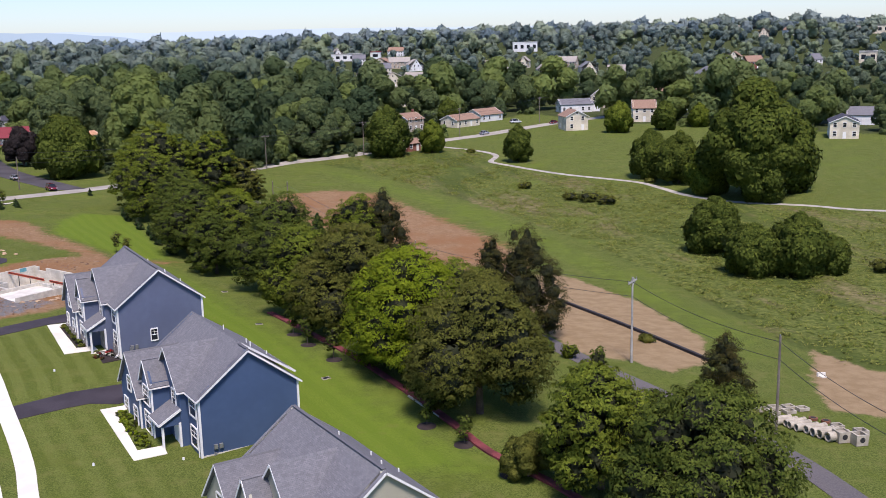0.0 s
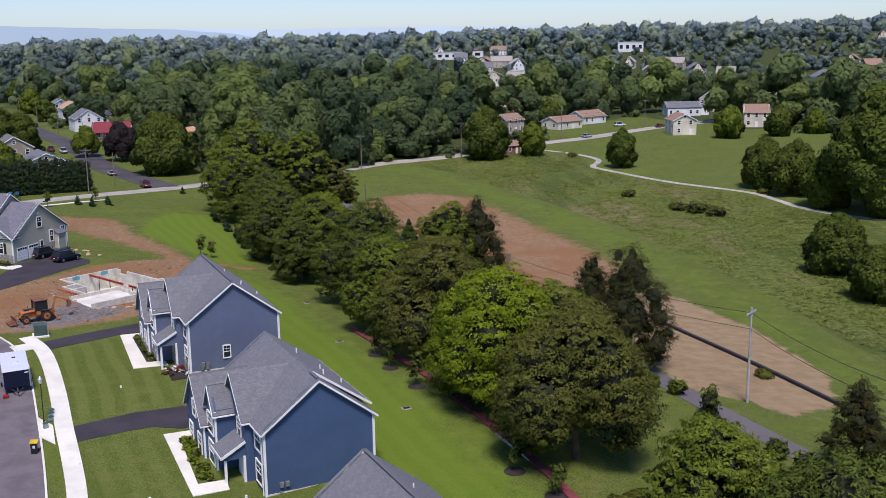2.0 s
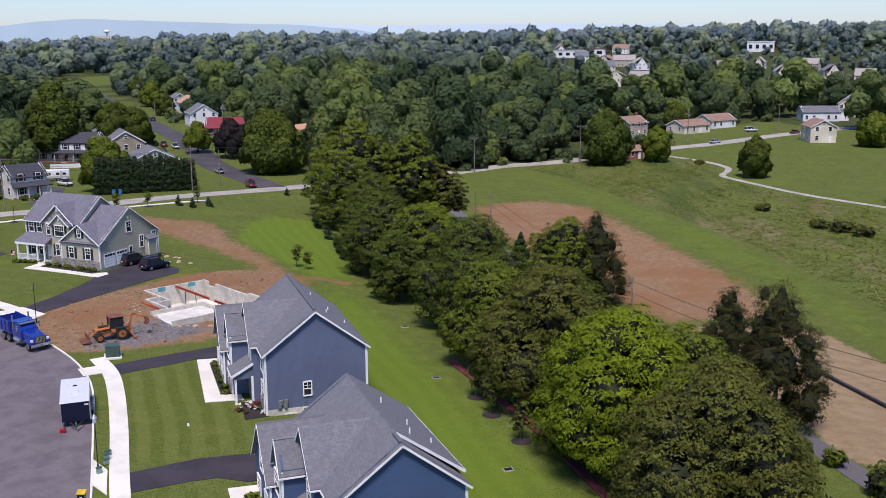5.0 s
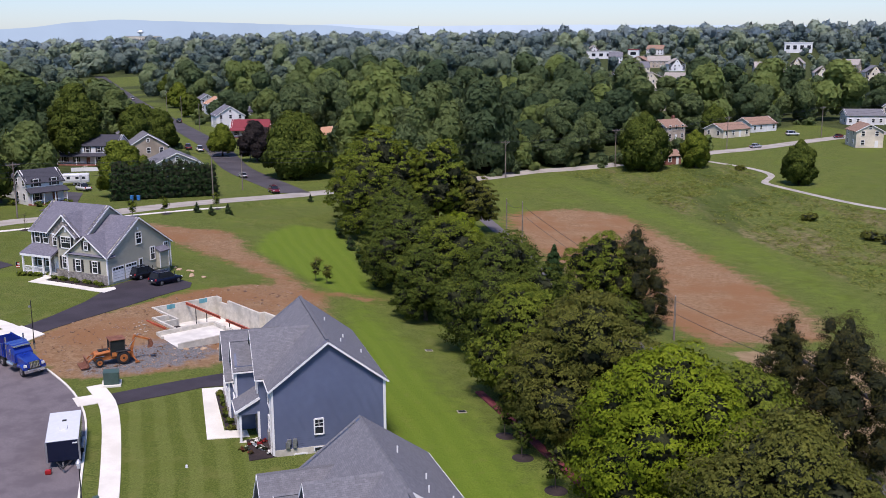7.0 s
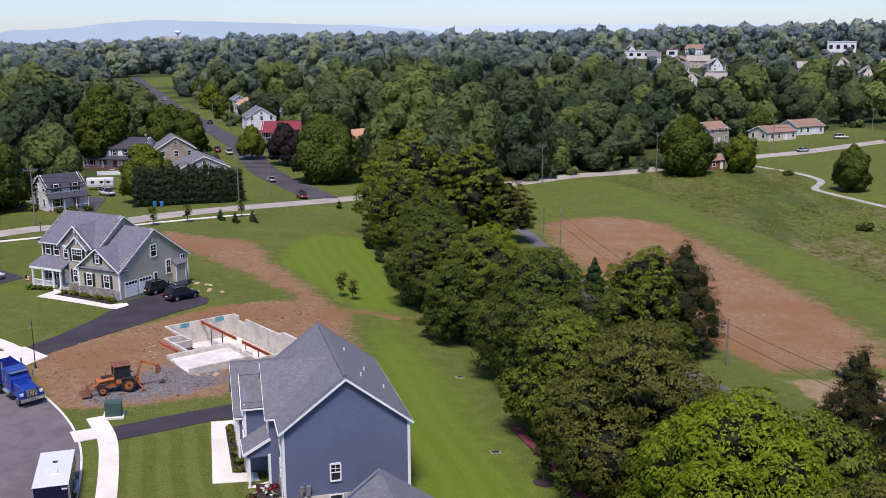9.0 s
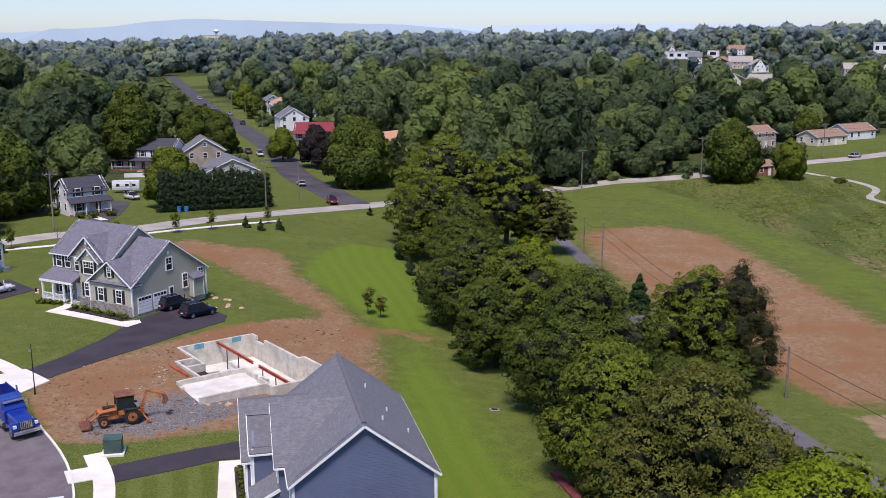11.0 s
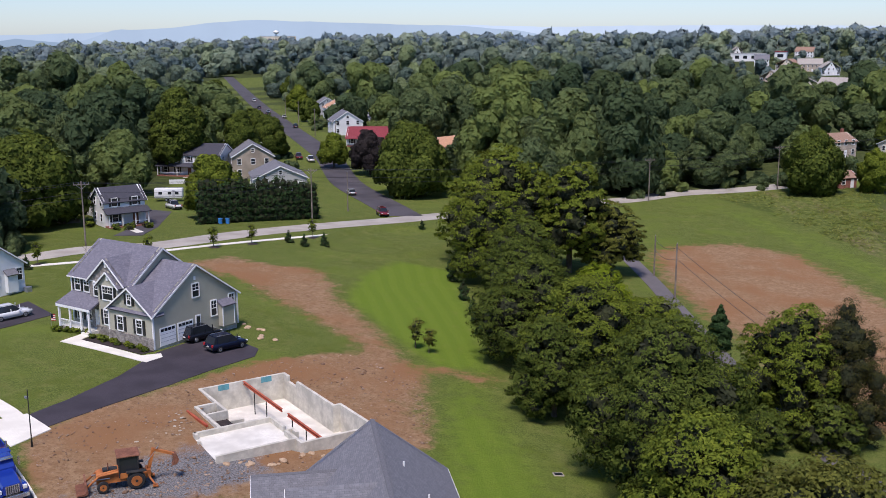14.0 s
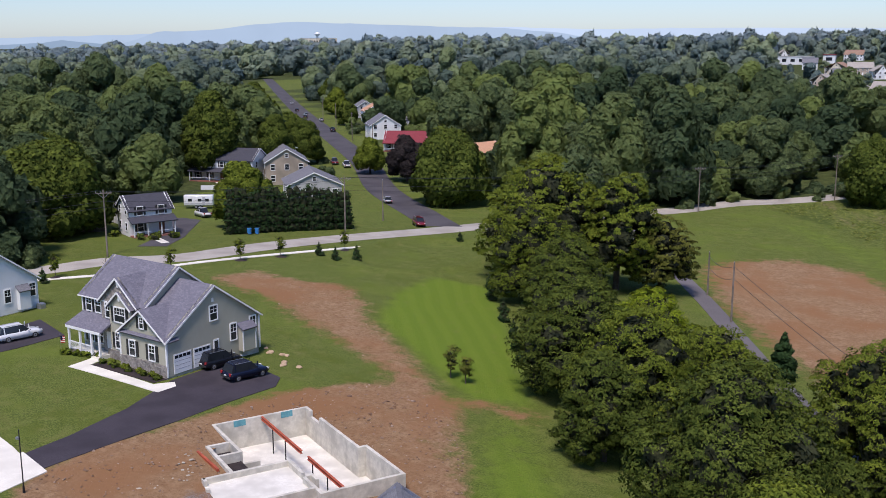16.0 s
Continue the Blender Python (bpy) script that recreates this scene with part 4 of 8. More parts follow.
    for x in (-14.02, -4.28):
        bars(h, "rake_trim", [((x, 1.2, 5.2), (x, 5.5, 8.38)), ((x, 5.5, 8.38), (x, 9.8, 5.2))], 0.05, 0.15, WHITE)
    bars(h, "gutter", [((-14.0, 1.18, 5.25), (-9.5, 1.18, 5.25))], 0.10, 0.10, WHITE)
    bars(h, "gutter", [((0.3, 11.5, 3.2), (-5.5, 11.5, 3.2))], 0.10, 0.10, WHITE)
    for x, y, z in ((0, 0, 3.4), (0, 11.2, 3.4), (-13.7, 1.5, 5.4), (-6.3, 0, 3.3)):
        part("corner_board", B(x - 0.08, y - 0.08, 0, x + 0.08, y + 0.08, z), WHITE, h)
    # two front gables, the rear one in stone
    for x0, x1, y0, ze, rise, deep, mat in ((-10.4, -5.2, 1.15, 5.5, 2.3, 5.2, None), (-8.7, -5.6, 0.75, 5.3, 1.35, 3.0, wall)):
        xm = (x0 + x1) / 2
        bm = bmesh.new()
        siding(bm, (x0, y0, 0), X, -Y, [(0, 0), (x1 - x0, 0), (x1 - x0, ze), (xm - x0, ze + rise), (0, ze)], 0.28 if mat is None else STEP)
        siding(bm, (x0, y0, 0), Y, -X, [(0, 0), (0.9, 0), (0.9, ze), (0, ze)], 0.28 if mat is None else STEP)
        part("front_gable", bm, mat or STONE, h, "" if mat else "stone-faced front gable")
        kk = rise / (xm - x0)
        for s, e in ((x0 - 0.25, xm), (x1 + 0.25, xm)):
            roof_slab("front_gable_roof", [(s, y0 - 0.25, ze - 0.25 * kk), (e, y0 - 0.25, ze + rise), (e, y0 + deep, ze + rise), (s, y0 + deep * 0.6, ze - 0.25 * kk)], h, SHINGLE_B)
        bars(h, "rake_trim", [((x0 - 0.25, y0 - 0.28, ze - .25 * kk - .1), (xm, y0 - 0.28, ze + rise - .1)), ((xm, y0 - 0.28, ze + rise - .1), (x1 + 0.25, y0 - 0.28, ze - .25 * kk - .1))], 0.05, 0.15, WHITE)
        part("gable_vent", B(xm - 0.14, y0 - 0.07, ze + rise - 0.95, xm + 0.14, y0, ze + rise - 0.45), WHITE, h, "white louvred gable vent")
    part("gable_vent", B(0, 5.35, 5.75, 0.07, 5.6, 6.1), WHITE, h)
    # garage doors, side door, windows
    for y0 in (0.72, 2.98):
        bm = B(0.0, y0, 0.1, 0.06, y0 + 2.0, 1.9)
        door = part("garage_door", bm, WHITE, h, "white panelled garage door with a row of lights")
        for i in range(4):
            part("door_light", B(0.055, y0 + 0.12 + i * 0.46, 1.5, 0.075, y0 + 0.5 + i * 0.46, 1.78), GLASS, door)
        for i in range(3):
            part("door_rail", B(0.055, y0 + 0.05, 0.48 + i * 0.36, 0.07, y0 + 1.95, 0.51 + i * 0.36), STEEL, door)
    sd = part("side_door", B(0.0, 5.35, 0.5, 0.06, 6.05, 2.15), WHITE, h, "white side door with a glazed top")
    part("door_light", B(0.055, 5.48, 1.3, 0.075, 5.92, 2.0), GLASS, sd)
    part("step", B(0.02, 5.2, -0.1, 0.9, 6.2, 0.42), CONCRETE, h)
    window(h, (0.02, 5.52, 4.05), Y, X, 0.85, 1.3, 2, 2)
    window(h, (0.02, 7.86, 1.6), Y, X, 0.7, 1.5, 2, 2)
    window(h, (0.02, 10.35, 1.8), Y, X, 0.7, 1.5, 2, 2)
    bay = part("side_bay", siding(bmesh.new(), (0.65, 8.5, 0), Y, X, [(0, 0.35), (1.6, 0.35), (1.6, 2.55), (0, 2.55)]), wall, h)
    part("bay_cheek", siding(bmesh.new(), (0, 8.5, 0), X, -Y, [(0, 0.35), (0.65, 0.35), (0.65, 2.55), (0, 2.9)]), wall, bay)
    roof_slab("bay_roof", [(0.85, 8.35, 2.5), (0.85, 10.25, 2.5), (0, 10.25, 3.05), (0, 8.35, 3.05)], bay, SHINGLE_B)
    bars(bay, "bay_corner", [((0.67, 8.5, 0.35), (0.67, 8.5, 2.5)), ((0.67, 10.1, 0.35), (0.67, 10.1, 2.5))], 0.09, 0.09, WHITE)
    for x in (-4.6, -1.9):
        window(h, (x, -0.02, 1.25), X, -Y, 0.75, 1.35, 2, 2, shutters=BLACK)
    window(h, (-3.15, -0.02, 4.0), X, -Y, 0.5, 0.95, 2, 2, shutters=BLACK)
    window(h, (-7.15, 0.73, 3.75), X, -Y, 1.5, 1.3, 4, 2, shutters=BLACK)
    window(h, (-9.4, 1.13, 3.8), X, -Y, 0.6, 1.3, 2, 2)
    for x in (-12.7, -11.3):
        window(h, (x, 1.48, 3.9), X, -Y, 0.8, 1.3, 2, 2, shutters=BLACK)
    window(h, (-7.6, 0.73, 1.2), X, -Y, 0.6, 1.4, 2, 2, shutters=BLACK)
    for x in (-12.6, -11.2):
        window(h, (x, 1.48, 0.9), X, -Y, 0.8, 1.4, 2, 2, shutters=BLACK)
    part("front_door", B(-9.75, 1.05, 0.35, -8.95, 1.14, 2.35), WHITE, h, "white front door")
    # porch
    part("porch_floor", B(-13.7, -0.15, -0.6, -8.9, 1.5, 0.38), CONCRETE, h)
    bm = stone_face(0, 9.2, 13.75, -0.7, 0.3)
    bmesh.ops.transform(bm, matrix=Matrix.Translation((0, -0.16, 0)) @ t, verts=bm.verts)
    part("stone_facing", bm, STONE, h)
    roof_slab("porch_roof", [(-14.0, -0.5, 2.75), (-8.6, -0.5, 2.75), (-8.6, 1.5, 3.75), (-13.7, 1.5, 3.75)], h, SHINGLE_B)
    roof_slab("porch_roof", [(-14.0, -0.5, 2.75), (-13.7, 1.5, 3.75), (-14.0, 1.5, 2.85)], h, SHINGLE_B)
    bars(h, "porch_beam", [((-13.9, -0.4, 2.6), (-8.7, -0.4, 2.6))], 0.2, 0.28, WHITE)
    for x in (-13.6, -11.9, -10.2, -9.0):
        part("porch_post", B(x - 0.09, -0.42, 0.38, x + 0.09, -0.24, 2.5), WHITE, h, "white square post")
    for x0, x1 in ((-13.5, -12.0), (-11.8, -10.3)):
        rail = part("railing", B(x0, -0.36, 1.12, x1, -0.29, 1.2), WHITE, h, "white balustrade")
        part("bottom_rail", B(x0, -0.35, 0.5, x1, -0.3, 0.56), WHITE, rail)
        x = x0 + 0.08
        while x < x1:
            part("baluster", B(x - 0.02, -0.345, 0.56, x + 0.02, -0.305, 1.12), WHITE, rail)
            x += 0.15
    for i in range(3):
        part("step", B(-10.1, -0.55 - 0.35 * i, -0.8, -9.0, -0.15 - 0.35 * i, 0.24 - 0.16 * i), CONCRETE, h)
    return h


sage_house()


def white_house_at_edge():
    h = thing("white_house", "white clapboard house with dark side bay", "house", Matrix.Translation((-104.5, 147.7, 2.0)) @ Matrix.Rotation(radians(-10), 4, "Z"))
    X, Y = Vector((1, 0, 0)), Vector((0, 1, 0))
    part("side_wall", siding(bmesh.new(), (0, -5.5, 0), Y, X, [(0, 0), (9, 0), (9, 3.6), (4.5, 6.9), (0, 3.6)]), SIDING_WHITE, h)
    part("front_wall", siding(bmesh.new(), (-12, -5.5, 0), X, -Y, [(0, 0), (12, 0), (12, 3.6), (0, 3.6)]), SIDING_WHITE, h)
    part("rear_wall", siding(bmesh.new(), (-12, 3.5, 0), X, Y, [(0, 0), (12, 0), (12, 3.6), (0, 3.6)]), SIDING_WHITE, h)
    part("foundation", B(-12, -5.4, -1, -0.05, 3.4, -0.02), WALL_CONC, h)
    k = 3.3 / 4.5
    for s, e in ((-5.8, -1.0), (3.8, -1.0)):
        roof_slab("roof_slope", [(-12.3, s, 3.6 - .3 * k), (0.3, s, 3.6 - .3 * k), (0.3, e, 6.9), (-12.3, e, 6.9)], h, SHINGLE_B)
    bars(h, "rake_trim", [((0.32, -5.8, 3.28), (0.32, -1, 6.8)), ((0.32, -1, 6.8), (0.32, 3.8, 3.28))], 0.05, 0.15, WHITE)
    for y, z in ((-2.4, 3.7), (-0.2, 1.3), (2.8, 1.5)):
        window(h, (0.02, y, z), Y, X, 0.7, 1.4, 2, 2)
    b = part("side_bay", B(0, 0.9, 0.3, 0.6, 2.2, 2.5), SIDING_WHITE, h)
    roof_slab("bay_roof", [(0.8, 0.8, 2.4), (0.8, 2.3, 2.4), (0, 2.3, 3.0), (0, 0.8, 3.0)], b, SHINGLE)
    part("air_conditioner", B(0.3, 3.0, -0.2, 1.0, 3.7, 0.6, 0.05), STEEL, h, "grey air-conditioning unit")
    return h


white_house_at_edge()
S(patch("driveway", [(-100.4, 134), (-99.6, 147.2), (-92.5, 143.6), (-93.5, 138.5), (-96.5, 131)], 0.05, BLACKTOP), "black asphalt driveway beside the white house", "driveway")


# ---- the half-built cellar ----
def cellar():
    h = thing("concrete_cellar", "poured concrete cellar walls of a house under construction", "foundation", Matrix.Translation((FOUND_AT[0], FOUND_AT[1], 0)) @ Matrix.Rotation(FOUND_TURN, 4, "Z"))
    T, F = 1.62, -0.75       # tops of the walls, cellar floor
    t = 0.26

    def wall(p0, q0, p1, q1, z0=F - 0.2, z1=T):
        part("concrete_wall", B(p0, -q1, z0, p1, -q0, z1, 0.015), WALL_CONC, h, "pale poured concrete wall")
    wall(0, 0, t, 8.1)                       # long back wall
    wall(t, 0, 1.2, t)
    wall(1.2, 0, 3.0, t, z1=T - 0.5)         # low sill
    wall(3.0, 0, 9.9, t)
    wall(9.9, -0.6, 9.9 + t, t)
    wall(9.9 + t, -0.6, 16.0, -0.6 + t)
    wall(16.0 - t, -0.6 + t, 16.0, 5.6)
    wall(12.9, 5.6, 16.0, 5.6 + t)
    wall(t, 7.85, 4.2, 8.1)                  # street side
    wall(4.0, 8.1, 4.0 + t, 9.9)
    wall(4.0 + t, 9.64, 9.5, 9.9)
    wall(6.2, 8.1, 6.2 + t, 9.64)
    wall(4.2, 7.85, 6.4, 8.1)
    wall(6.4, 6.6, 6.4 + t, 8.1, z1=T - 0.9)
    wall(9.5, 5.6, 9.5 + t, 11.9)            # garage
    wall(9.5, 11.7, 10.1, 11.9 + 0.05, z1=T)
    wall(14.8, 5.8, 15.05, 12.1, z0=-0.4, z1=T + 0.05)
    wall(9.7, 5.4, 12.2, 5.4 + t)
    wall(12.0, 4.7, 12.0 + t, 5.4, z1=T - 0.3)
    wall(12.2, 4.7, 13.1, 4.95, z1=T - 0.3)
    wall(11.0, 11.9, 11.3, 12.15, z0=-0.4, z1=T - 0.1)
    part("ground_sill", B(9.6, -12.06, -0.4, 14.9, -11.9, T - 0.5), WALL_CONC, h)
    part("cellar_floor", B(0.05, -8.05, F - 0.25, 15.9, -0.05, F), SLAB, h, "pale poured cellar floor")
    part("cellar_floor", B(10.0, -0.1, F - 0.25, 15.9, 0.5, F - 0.004), SLAB, h)
    part("garage_slab", B(9.70, -12.0, 0.0, 14.85, -5.66, T - 0.42), SLAB, h, "white poured garage slab")
    part("footing_pad", B(4.1, -9.8, F - 0.2, 9.5, -8.0, 0.9), MULCH, h, "dark earth between the walls")
    for p0, p1 in ((0.1, 8.4), (9.6, 15.9)):
        b = bmesh.new()
        box(b, p0, -4.12, T - 0.30, p1, -3.94, T - 0.27)
        box(b, p0, -4.12, T - 0.06, p1, -3.94, T - 0.03)
        box(b, p0, -4.045, T - 0.27, p1, -4.015, T - 0.06)
        part("steel_beam", b, RED_STEEL, h, "rust-red primed steel beam")
    for p in (2.6, 5.2, 10.4, 13.0):
        part("steel_column", rod(bmesh.new(), (p, -4.03, F), (p, -4.03, T - 0.3), 0.05), BLACK, h, "black steel column")
    for q in (1.9, 5.9):
        part("tarpaulin_patch", B(t, -q - 0.5, T - 0.5, t + 0.012, -q + 0.5, T + 0.01), TARP, h, "turquoise patch hung over the wall")
    part("loose_beam", box(bmesh.new(), -2.0, -0.09, 0, 2.0, 0.09, 0.2, Matrix.Translation((6.4, -10.5, 1.35)) @ Matrix.Rotation(0.06, 4, "Z")), RED_STEEL, h, "rust-red beam lying beside the wall")
    return h


RED_STEEL = surface("red_primer", (0.40, 0.075, 0.03), (0.48, 0.11, 0.045), 6, 1.0, 0.6, bump=0.05)
TARP = surface("turquoise_tarp", (0.10, 0.30, 0.34), (0.14, 0.36, 0.40), 5, 1.0, 0.5)
cellar()

# ---- the older houses round about ----
def plain_house(name, label, x, y, turn, w, d, eave, rise, ridge, wall, roof, porch=0, chimney=False, garage=0, win=None, detail=True, zoff=0.0, group="houses beyond the road"):
    """A house with gable roof: local x along its front, y to the back; the front looks to -y."""
    z = gz(x, y) + zoff
    h = thing(name, label, "house", Matrix.Translation((x, y, z)) @ Matrix.Rotation(radians(turn), 4, "Z"), group)
    X, Y = Vector((1, 0, 0)), Vector((0, 1, 0))
    a = w / 2
    if ridge == "x":
        sides = [(d, 0)]
        front = [(0, 0), (w, 0), (w, eave), (0, eave)]
        side = [(0, 0), (d, 0), (d, eave), (d / 2, eave + rise), (0, eave)]
    else:
        front = [(0, 0), (w, 0), (w, eave), (w / 2, eave + rise), (0, eave)]
        side = [(0, 0), (d, 0), (d, eave), (0, eave)]
    st = 0.22 if detail else 9.0
    part("front_wall", siding(bmesh.new(), (-a, 0, 0), X, -Y, front, st), wall, h)
    part("rear_wall", siding(bmesh.new(), (-a, d, 0), X, Y, front, st), wall, h)
    part("side_wall", siding(bmesh.new(), (-a, 0, 0), Y, -X, side, st), wall, h)
    part("side_wall", siding(bmesh.new(), (a, 0, 0), Y, X, side, st), wall, h)
    part("foundation", B(-a + .05, 0.05, -1.2, a - .05, d - .05, -0.01), WALL_CONC, h)
    o = 0.35
    if ridge == "x":
        k = rise / (d / 2)
        for s in (-o, d + o):
            roof_slab("roof_slope", [(-a - o, s, eave - k * o), (a + o, s, eave - k * o), (a + o, d / 2, eave + rise), (-a - o, d / 2, eave + rise)], h, roof)
        if detail:
            for xx in (-a - o - .02, a + o + .02):
                bars(h, "rake_trim", [((xx, -o, eave - k * o - .1), (xx, d / 2, eave + rise - .1)), ((xx, d / 2, eave + rise - .1), (xx, d + o, eave - k * o - .1))], 0.05, 0.2, WHITE)
    else:
        k = rise / a
        for s in (-a - o, a + o):
            roof_slab("roof_slope", [(s, -o, eave - k * o), (s, d + o, eave - k * o), (0, d + o, eave + rise), (0, -o, eave + rise)], h, roof)
        if detail:
            bars(h, "rake_trim", [((-a - o, -o - .02, eave - k * o - .1), (0, -o - .02, eave + rise - .1)), ((0, -o - .02, eave + rise - .1), (a + o, -o - .02, eave - k * o - .1))], 0.05, 0.22, WHITE)
    storeys = 2 if eave > 4 else 1
    n = max(2, int(w / 2.6))
    for fl in range(storeys):
        for i in range(n):
            xx = -a + w * (i + 0.5) / n
            if fl == 0 and i == n // 2:
                part("front_door", B(xx - 0.45, -0.07, 0.05, xx + 0.45, 0.0, 2.05), DOOR_RED if porch else WHITE, h)
                continue
            window(h, (xx, -0.02, 0.9 + fl * 2.55), X, -Y, 0.9, 1.25, 1, 1, shutters=BLACK if porch else None)
        for s in (-1, 1):
            for i in range(2):
                window(h, (s * (a + 0.02), d * (i + 0.5) / 2, 0.9 + fl * 2.55), Y, X * s, 0.85, 1.2, 1, 1)
    if ridge == "y" and rise > 1.8:
        window(h, (0, -0.02, eave + rise * 0.3), X, -Y, 0.7, 0.8, 1, 1)
    if porch:
        part("porch_floor", B(-a, -porch, -0.7, a, 0, 0.3), BRICK, h)
        roof_slab("porch_roof", [(-a - .3, -porch - .3, 2.5), (a + .3, -porch - .3, 2.5), (a + .3, 0, 3.2), (-a - .3, 0, 3.2)], h, roof)
        for i in range(4):
            xx = -a + 0.15 + (w - 0.3) * i / 3
            part("porch_post", B(xx - 0.08, -porch + 0.02, 0.3, xx + 0.08, -porch + 0.18, 2.5), WHITE, h)
        part("railing", B(-a + 0.2, -porch + 0.06, 0.95, -0.6, -porch + 0.12, 1.02), WHITE, h)
        part("railing", B(0.6, -porch + 0.06, 0.95, a - 0.2, -porch + 0.12, 1.02), WHITE, h)
        part("step", B(-0.6, -porch - 0.9, -0.6, 0.6, -porch, 0.05), CONCRETE, h)
    if chimney:
        part("chimney", B(a - 0.9, d / 2 + 0.4, eave, a - 0.2, d / 2 + 1.1, eave + rise + 0.9), BRICK, h)
    if garage:
        part("garage_wing", siding(bmesh.new(), (a, 2.0, 0), X, -Y, [(0, 0), (garage, 0), (garage, 2.6), (garage / 2, 4.0), (0, 2.6)], st), wall, h)
        part("garage_wing_wall", B(a + 0.02, 2.05, 0, a + garage - 0.02, d, 2.55), wall, h)
        for s in (a - 0.05, a + garage + 0.3):
            roof_slab("garage_roof", [(s, 1.7, 2.5), (s, d + .2, 2.5), (a + garage / 2, d + .2, 4.1), (a + garage / 2, 1.7, 4.1)], h, roof)
        part("garage_door", B(a + 0.5, 1.93, 0.05, a + garage - 0.5, 2.0, 2.1), WHITE, h)
    HOUSE_SPOTS.append((x, y, max(w, d) * 0.62 + garage * 0.5))
    return h


BRICK = surface("red_brick", (0.22, 0.085, 0.06), (0.30, 0.13, 0.09), 8, 1.2, 0.9, bump=0.3)
DOOR_RED = surface("brown_door", (0.16, 0.05, 0.02), (0.2, 0.07, 0.03), 4, 1, 0.5, bump=0)
ROOF_DARK = shingle_material("dark_shingles", (0.030, 0.030, 0.040), (0.055, 0.055, 0.068))
ROOF_BROWN = shingle_material("brown_shingles", (0.20, 0.125, 0.085), (0.28, 0.18, 0.125))
ROOF_RED = shingle_material("red_metal_roof", (0.25, 0.025, 0.03), (0.29, 0.035, 0.04))
ROOF_MAROON = shingle_material("dark_red_shingles", (0.150, 0.022, 0.030), (0.215, 0.036, 0.044))
ROOF_ORANGE = shingle_material("orange_shingles", (0.40, 0.21, 0.12), (0.50, 0.29, 0.17))
ROOF_TAN = shingle_material("weathered_tan_shingles", (0.26, 0.235, 0.205), (0.34, 0.31, 0.27))
ROOF_NAVY = shingle_material("navy_shingles", (0.045, 0.055, 0.095), (0.07, 0.08, 0.12))
ROOF_GREEN = shingle_material("green_grey_shingles", (0.15, 0.19, 0.16), (0.2, 0.24, 0.2))
SIDING_CREAM = surface("cream_vinyl", (0.66, 0.60, 0.46), (0.72, 0.66, 0.52), 1.5, 0.25, 0.6, bump=0.03)
SIDING_BEIGE = surface("beige_vinyl", (0.33, 0.275, 0.205), (0.37, 0.31, 0.235), 1.5, 0.25, 0.6, bump=0.03)
SIDING_GREY = surface("pale_grey_vinyl", (0.42, 0.42, 0.40), (0.48, 0.48, 0.46), 1.5, 0.25, 0.6, bump=0.03)
SIDING_TAN = surface("tan_stucco", (0.46, 0.38, 0.29), (0.52, 0.44, 0.34), 1.5, 0.25, 0.8, bump=0.05)
LOOKS = {"w": (SIDING_WHITE, "white"), "c": (SIDING_CREAM, "cream"), "b": (SIDING_BEIGE, "beige"), "g": (SIDING_GREY, "pale grey"), "t": (SIDING_TAN, "tan"), "k": (BRICK, "red-brick")}
ROOFS = {"d": (ROOF_DARK, "dark grey"), "n": (ROOF_BROWN, "brown"), "r": (ROOF_MAROON, "dark red"), "o": (ROOF_ORANGE, "orange"), "t": (ROOF_TAN, "tan"), "v": (ROOF_NAVY, "navy"), "g": (SHINGLE, "grey"), "e": (ROOF_GREEN, "grey-green")}


def outlying(x, y, turn, w, d, eave, rise, ridge, wall, roof, extra="", detail=True, **more):
    wm, wn_ = LOOKS[wall]
    rm, rn = ROOFS[roof]
    return plain_house("house", f"{wn_} {'two-storey' if eave > 4 else 'single-storey'} house with {rn} roof{extra}", x, y, turn, w, d, eave, rise, ridge, wm, rm, detail=detail, **more)


# across the road
outlying(-125.4, 194.4, 60, 6.8, 5.8, 4.3, 2.0, "x", "w", "d", " and a deep front porch", porch=1.8)
outlying(-137.0, 204.0, 60, 5.2, 6.0, 2.6, 1.7, "y", "w", "d", ", a detached garage")
outlying(-148.4, 266.6, 38, 9.6, 12, 5.4, 2.9, "y", "b", "g", " beside the street")
outlying(-130.5, 250.0, 38, 11.4, 12, 3.2, 2.6, "y", "g", "g", " behind a tall hedge")
outlying(-164.0, 263.0, 10, 15.5, 8, 5.2, 2.4, "x", "w", "d", " and black shutters", porch=1.6)
outlying(-154.2, 336.5, 20, 12.5, 9, 3.0, 2.6, "x", "w", "r", " and white porch", porch=1.8)
outlying(-175.2, 363, 38, 10, 11, 4.6, 3.2, "y", "w", "g", " and dormers")
outlying(-209.7, 419.5, 38, 9.5, 10, 4.4, 2.6, "y", "w", "o", " along the street")
outlying(-224.5, 437, 38, 7.4, 10, 4.6, 2.4, "y", "g", "g", " along the street")
outlying(-184.6, 404, 15, 8, 8, 2.8, 1.6, "x", "g", "d", " behind the street")
outlying(-207.6, 346, 38, 8, 10, 3.4, 2.2, "y", "w", "d", " along the street")
outlying(-235.3, 384, 38, 8.4, 10, 3.4, 2.2, "y", "w", "g", " along the street")
outlying(-168, 292, 38, 9, 11, 5.0, 2.6, "y", "g", "g", " along the street")
outlying(-288.5, 446, 38, 6.4, 9, 3.6, 2, "y", "w", "d", " far up the street")
outlying(-122.1, 325.5, 70, 10, 8, 3.0, 2.2, "x", "c", "o", " among trees")
outlying(-176, 205, 30, 9, 8, 4.8, 2.4, "x", "w", "d", " hidden among trees")
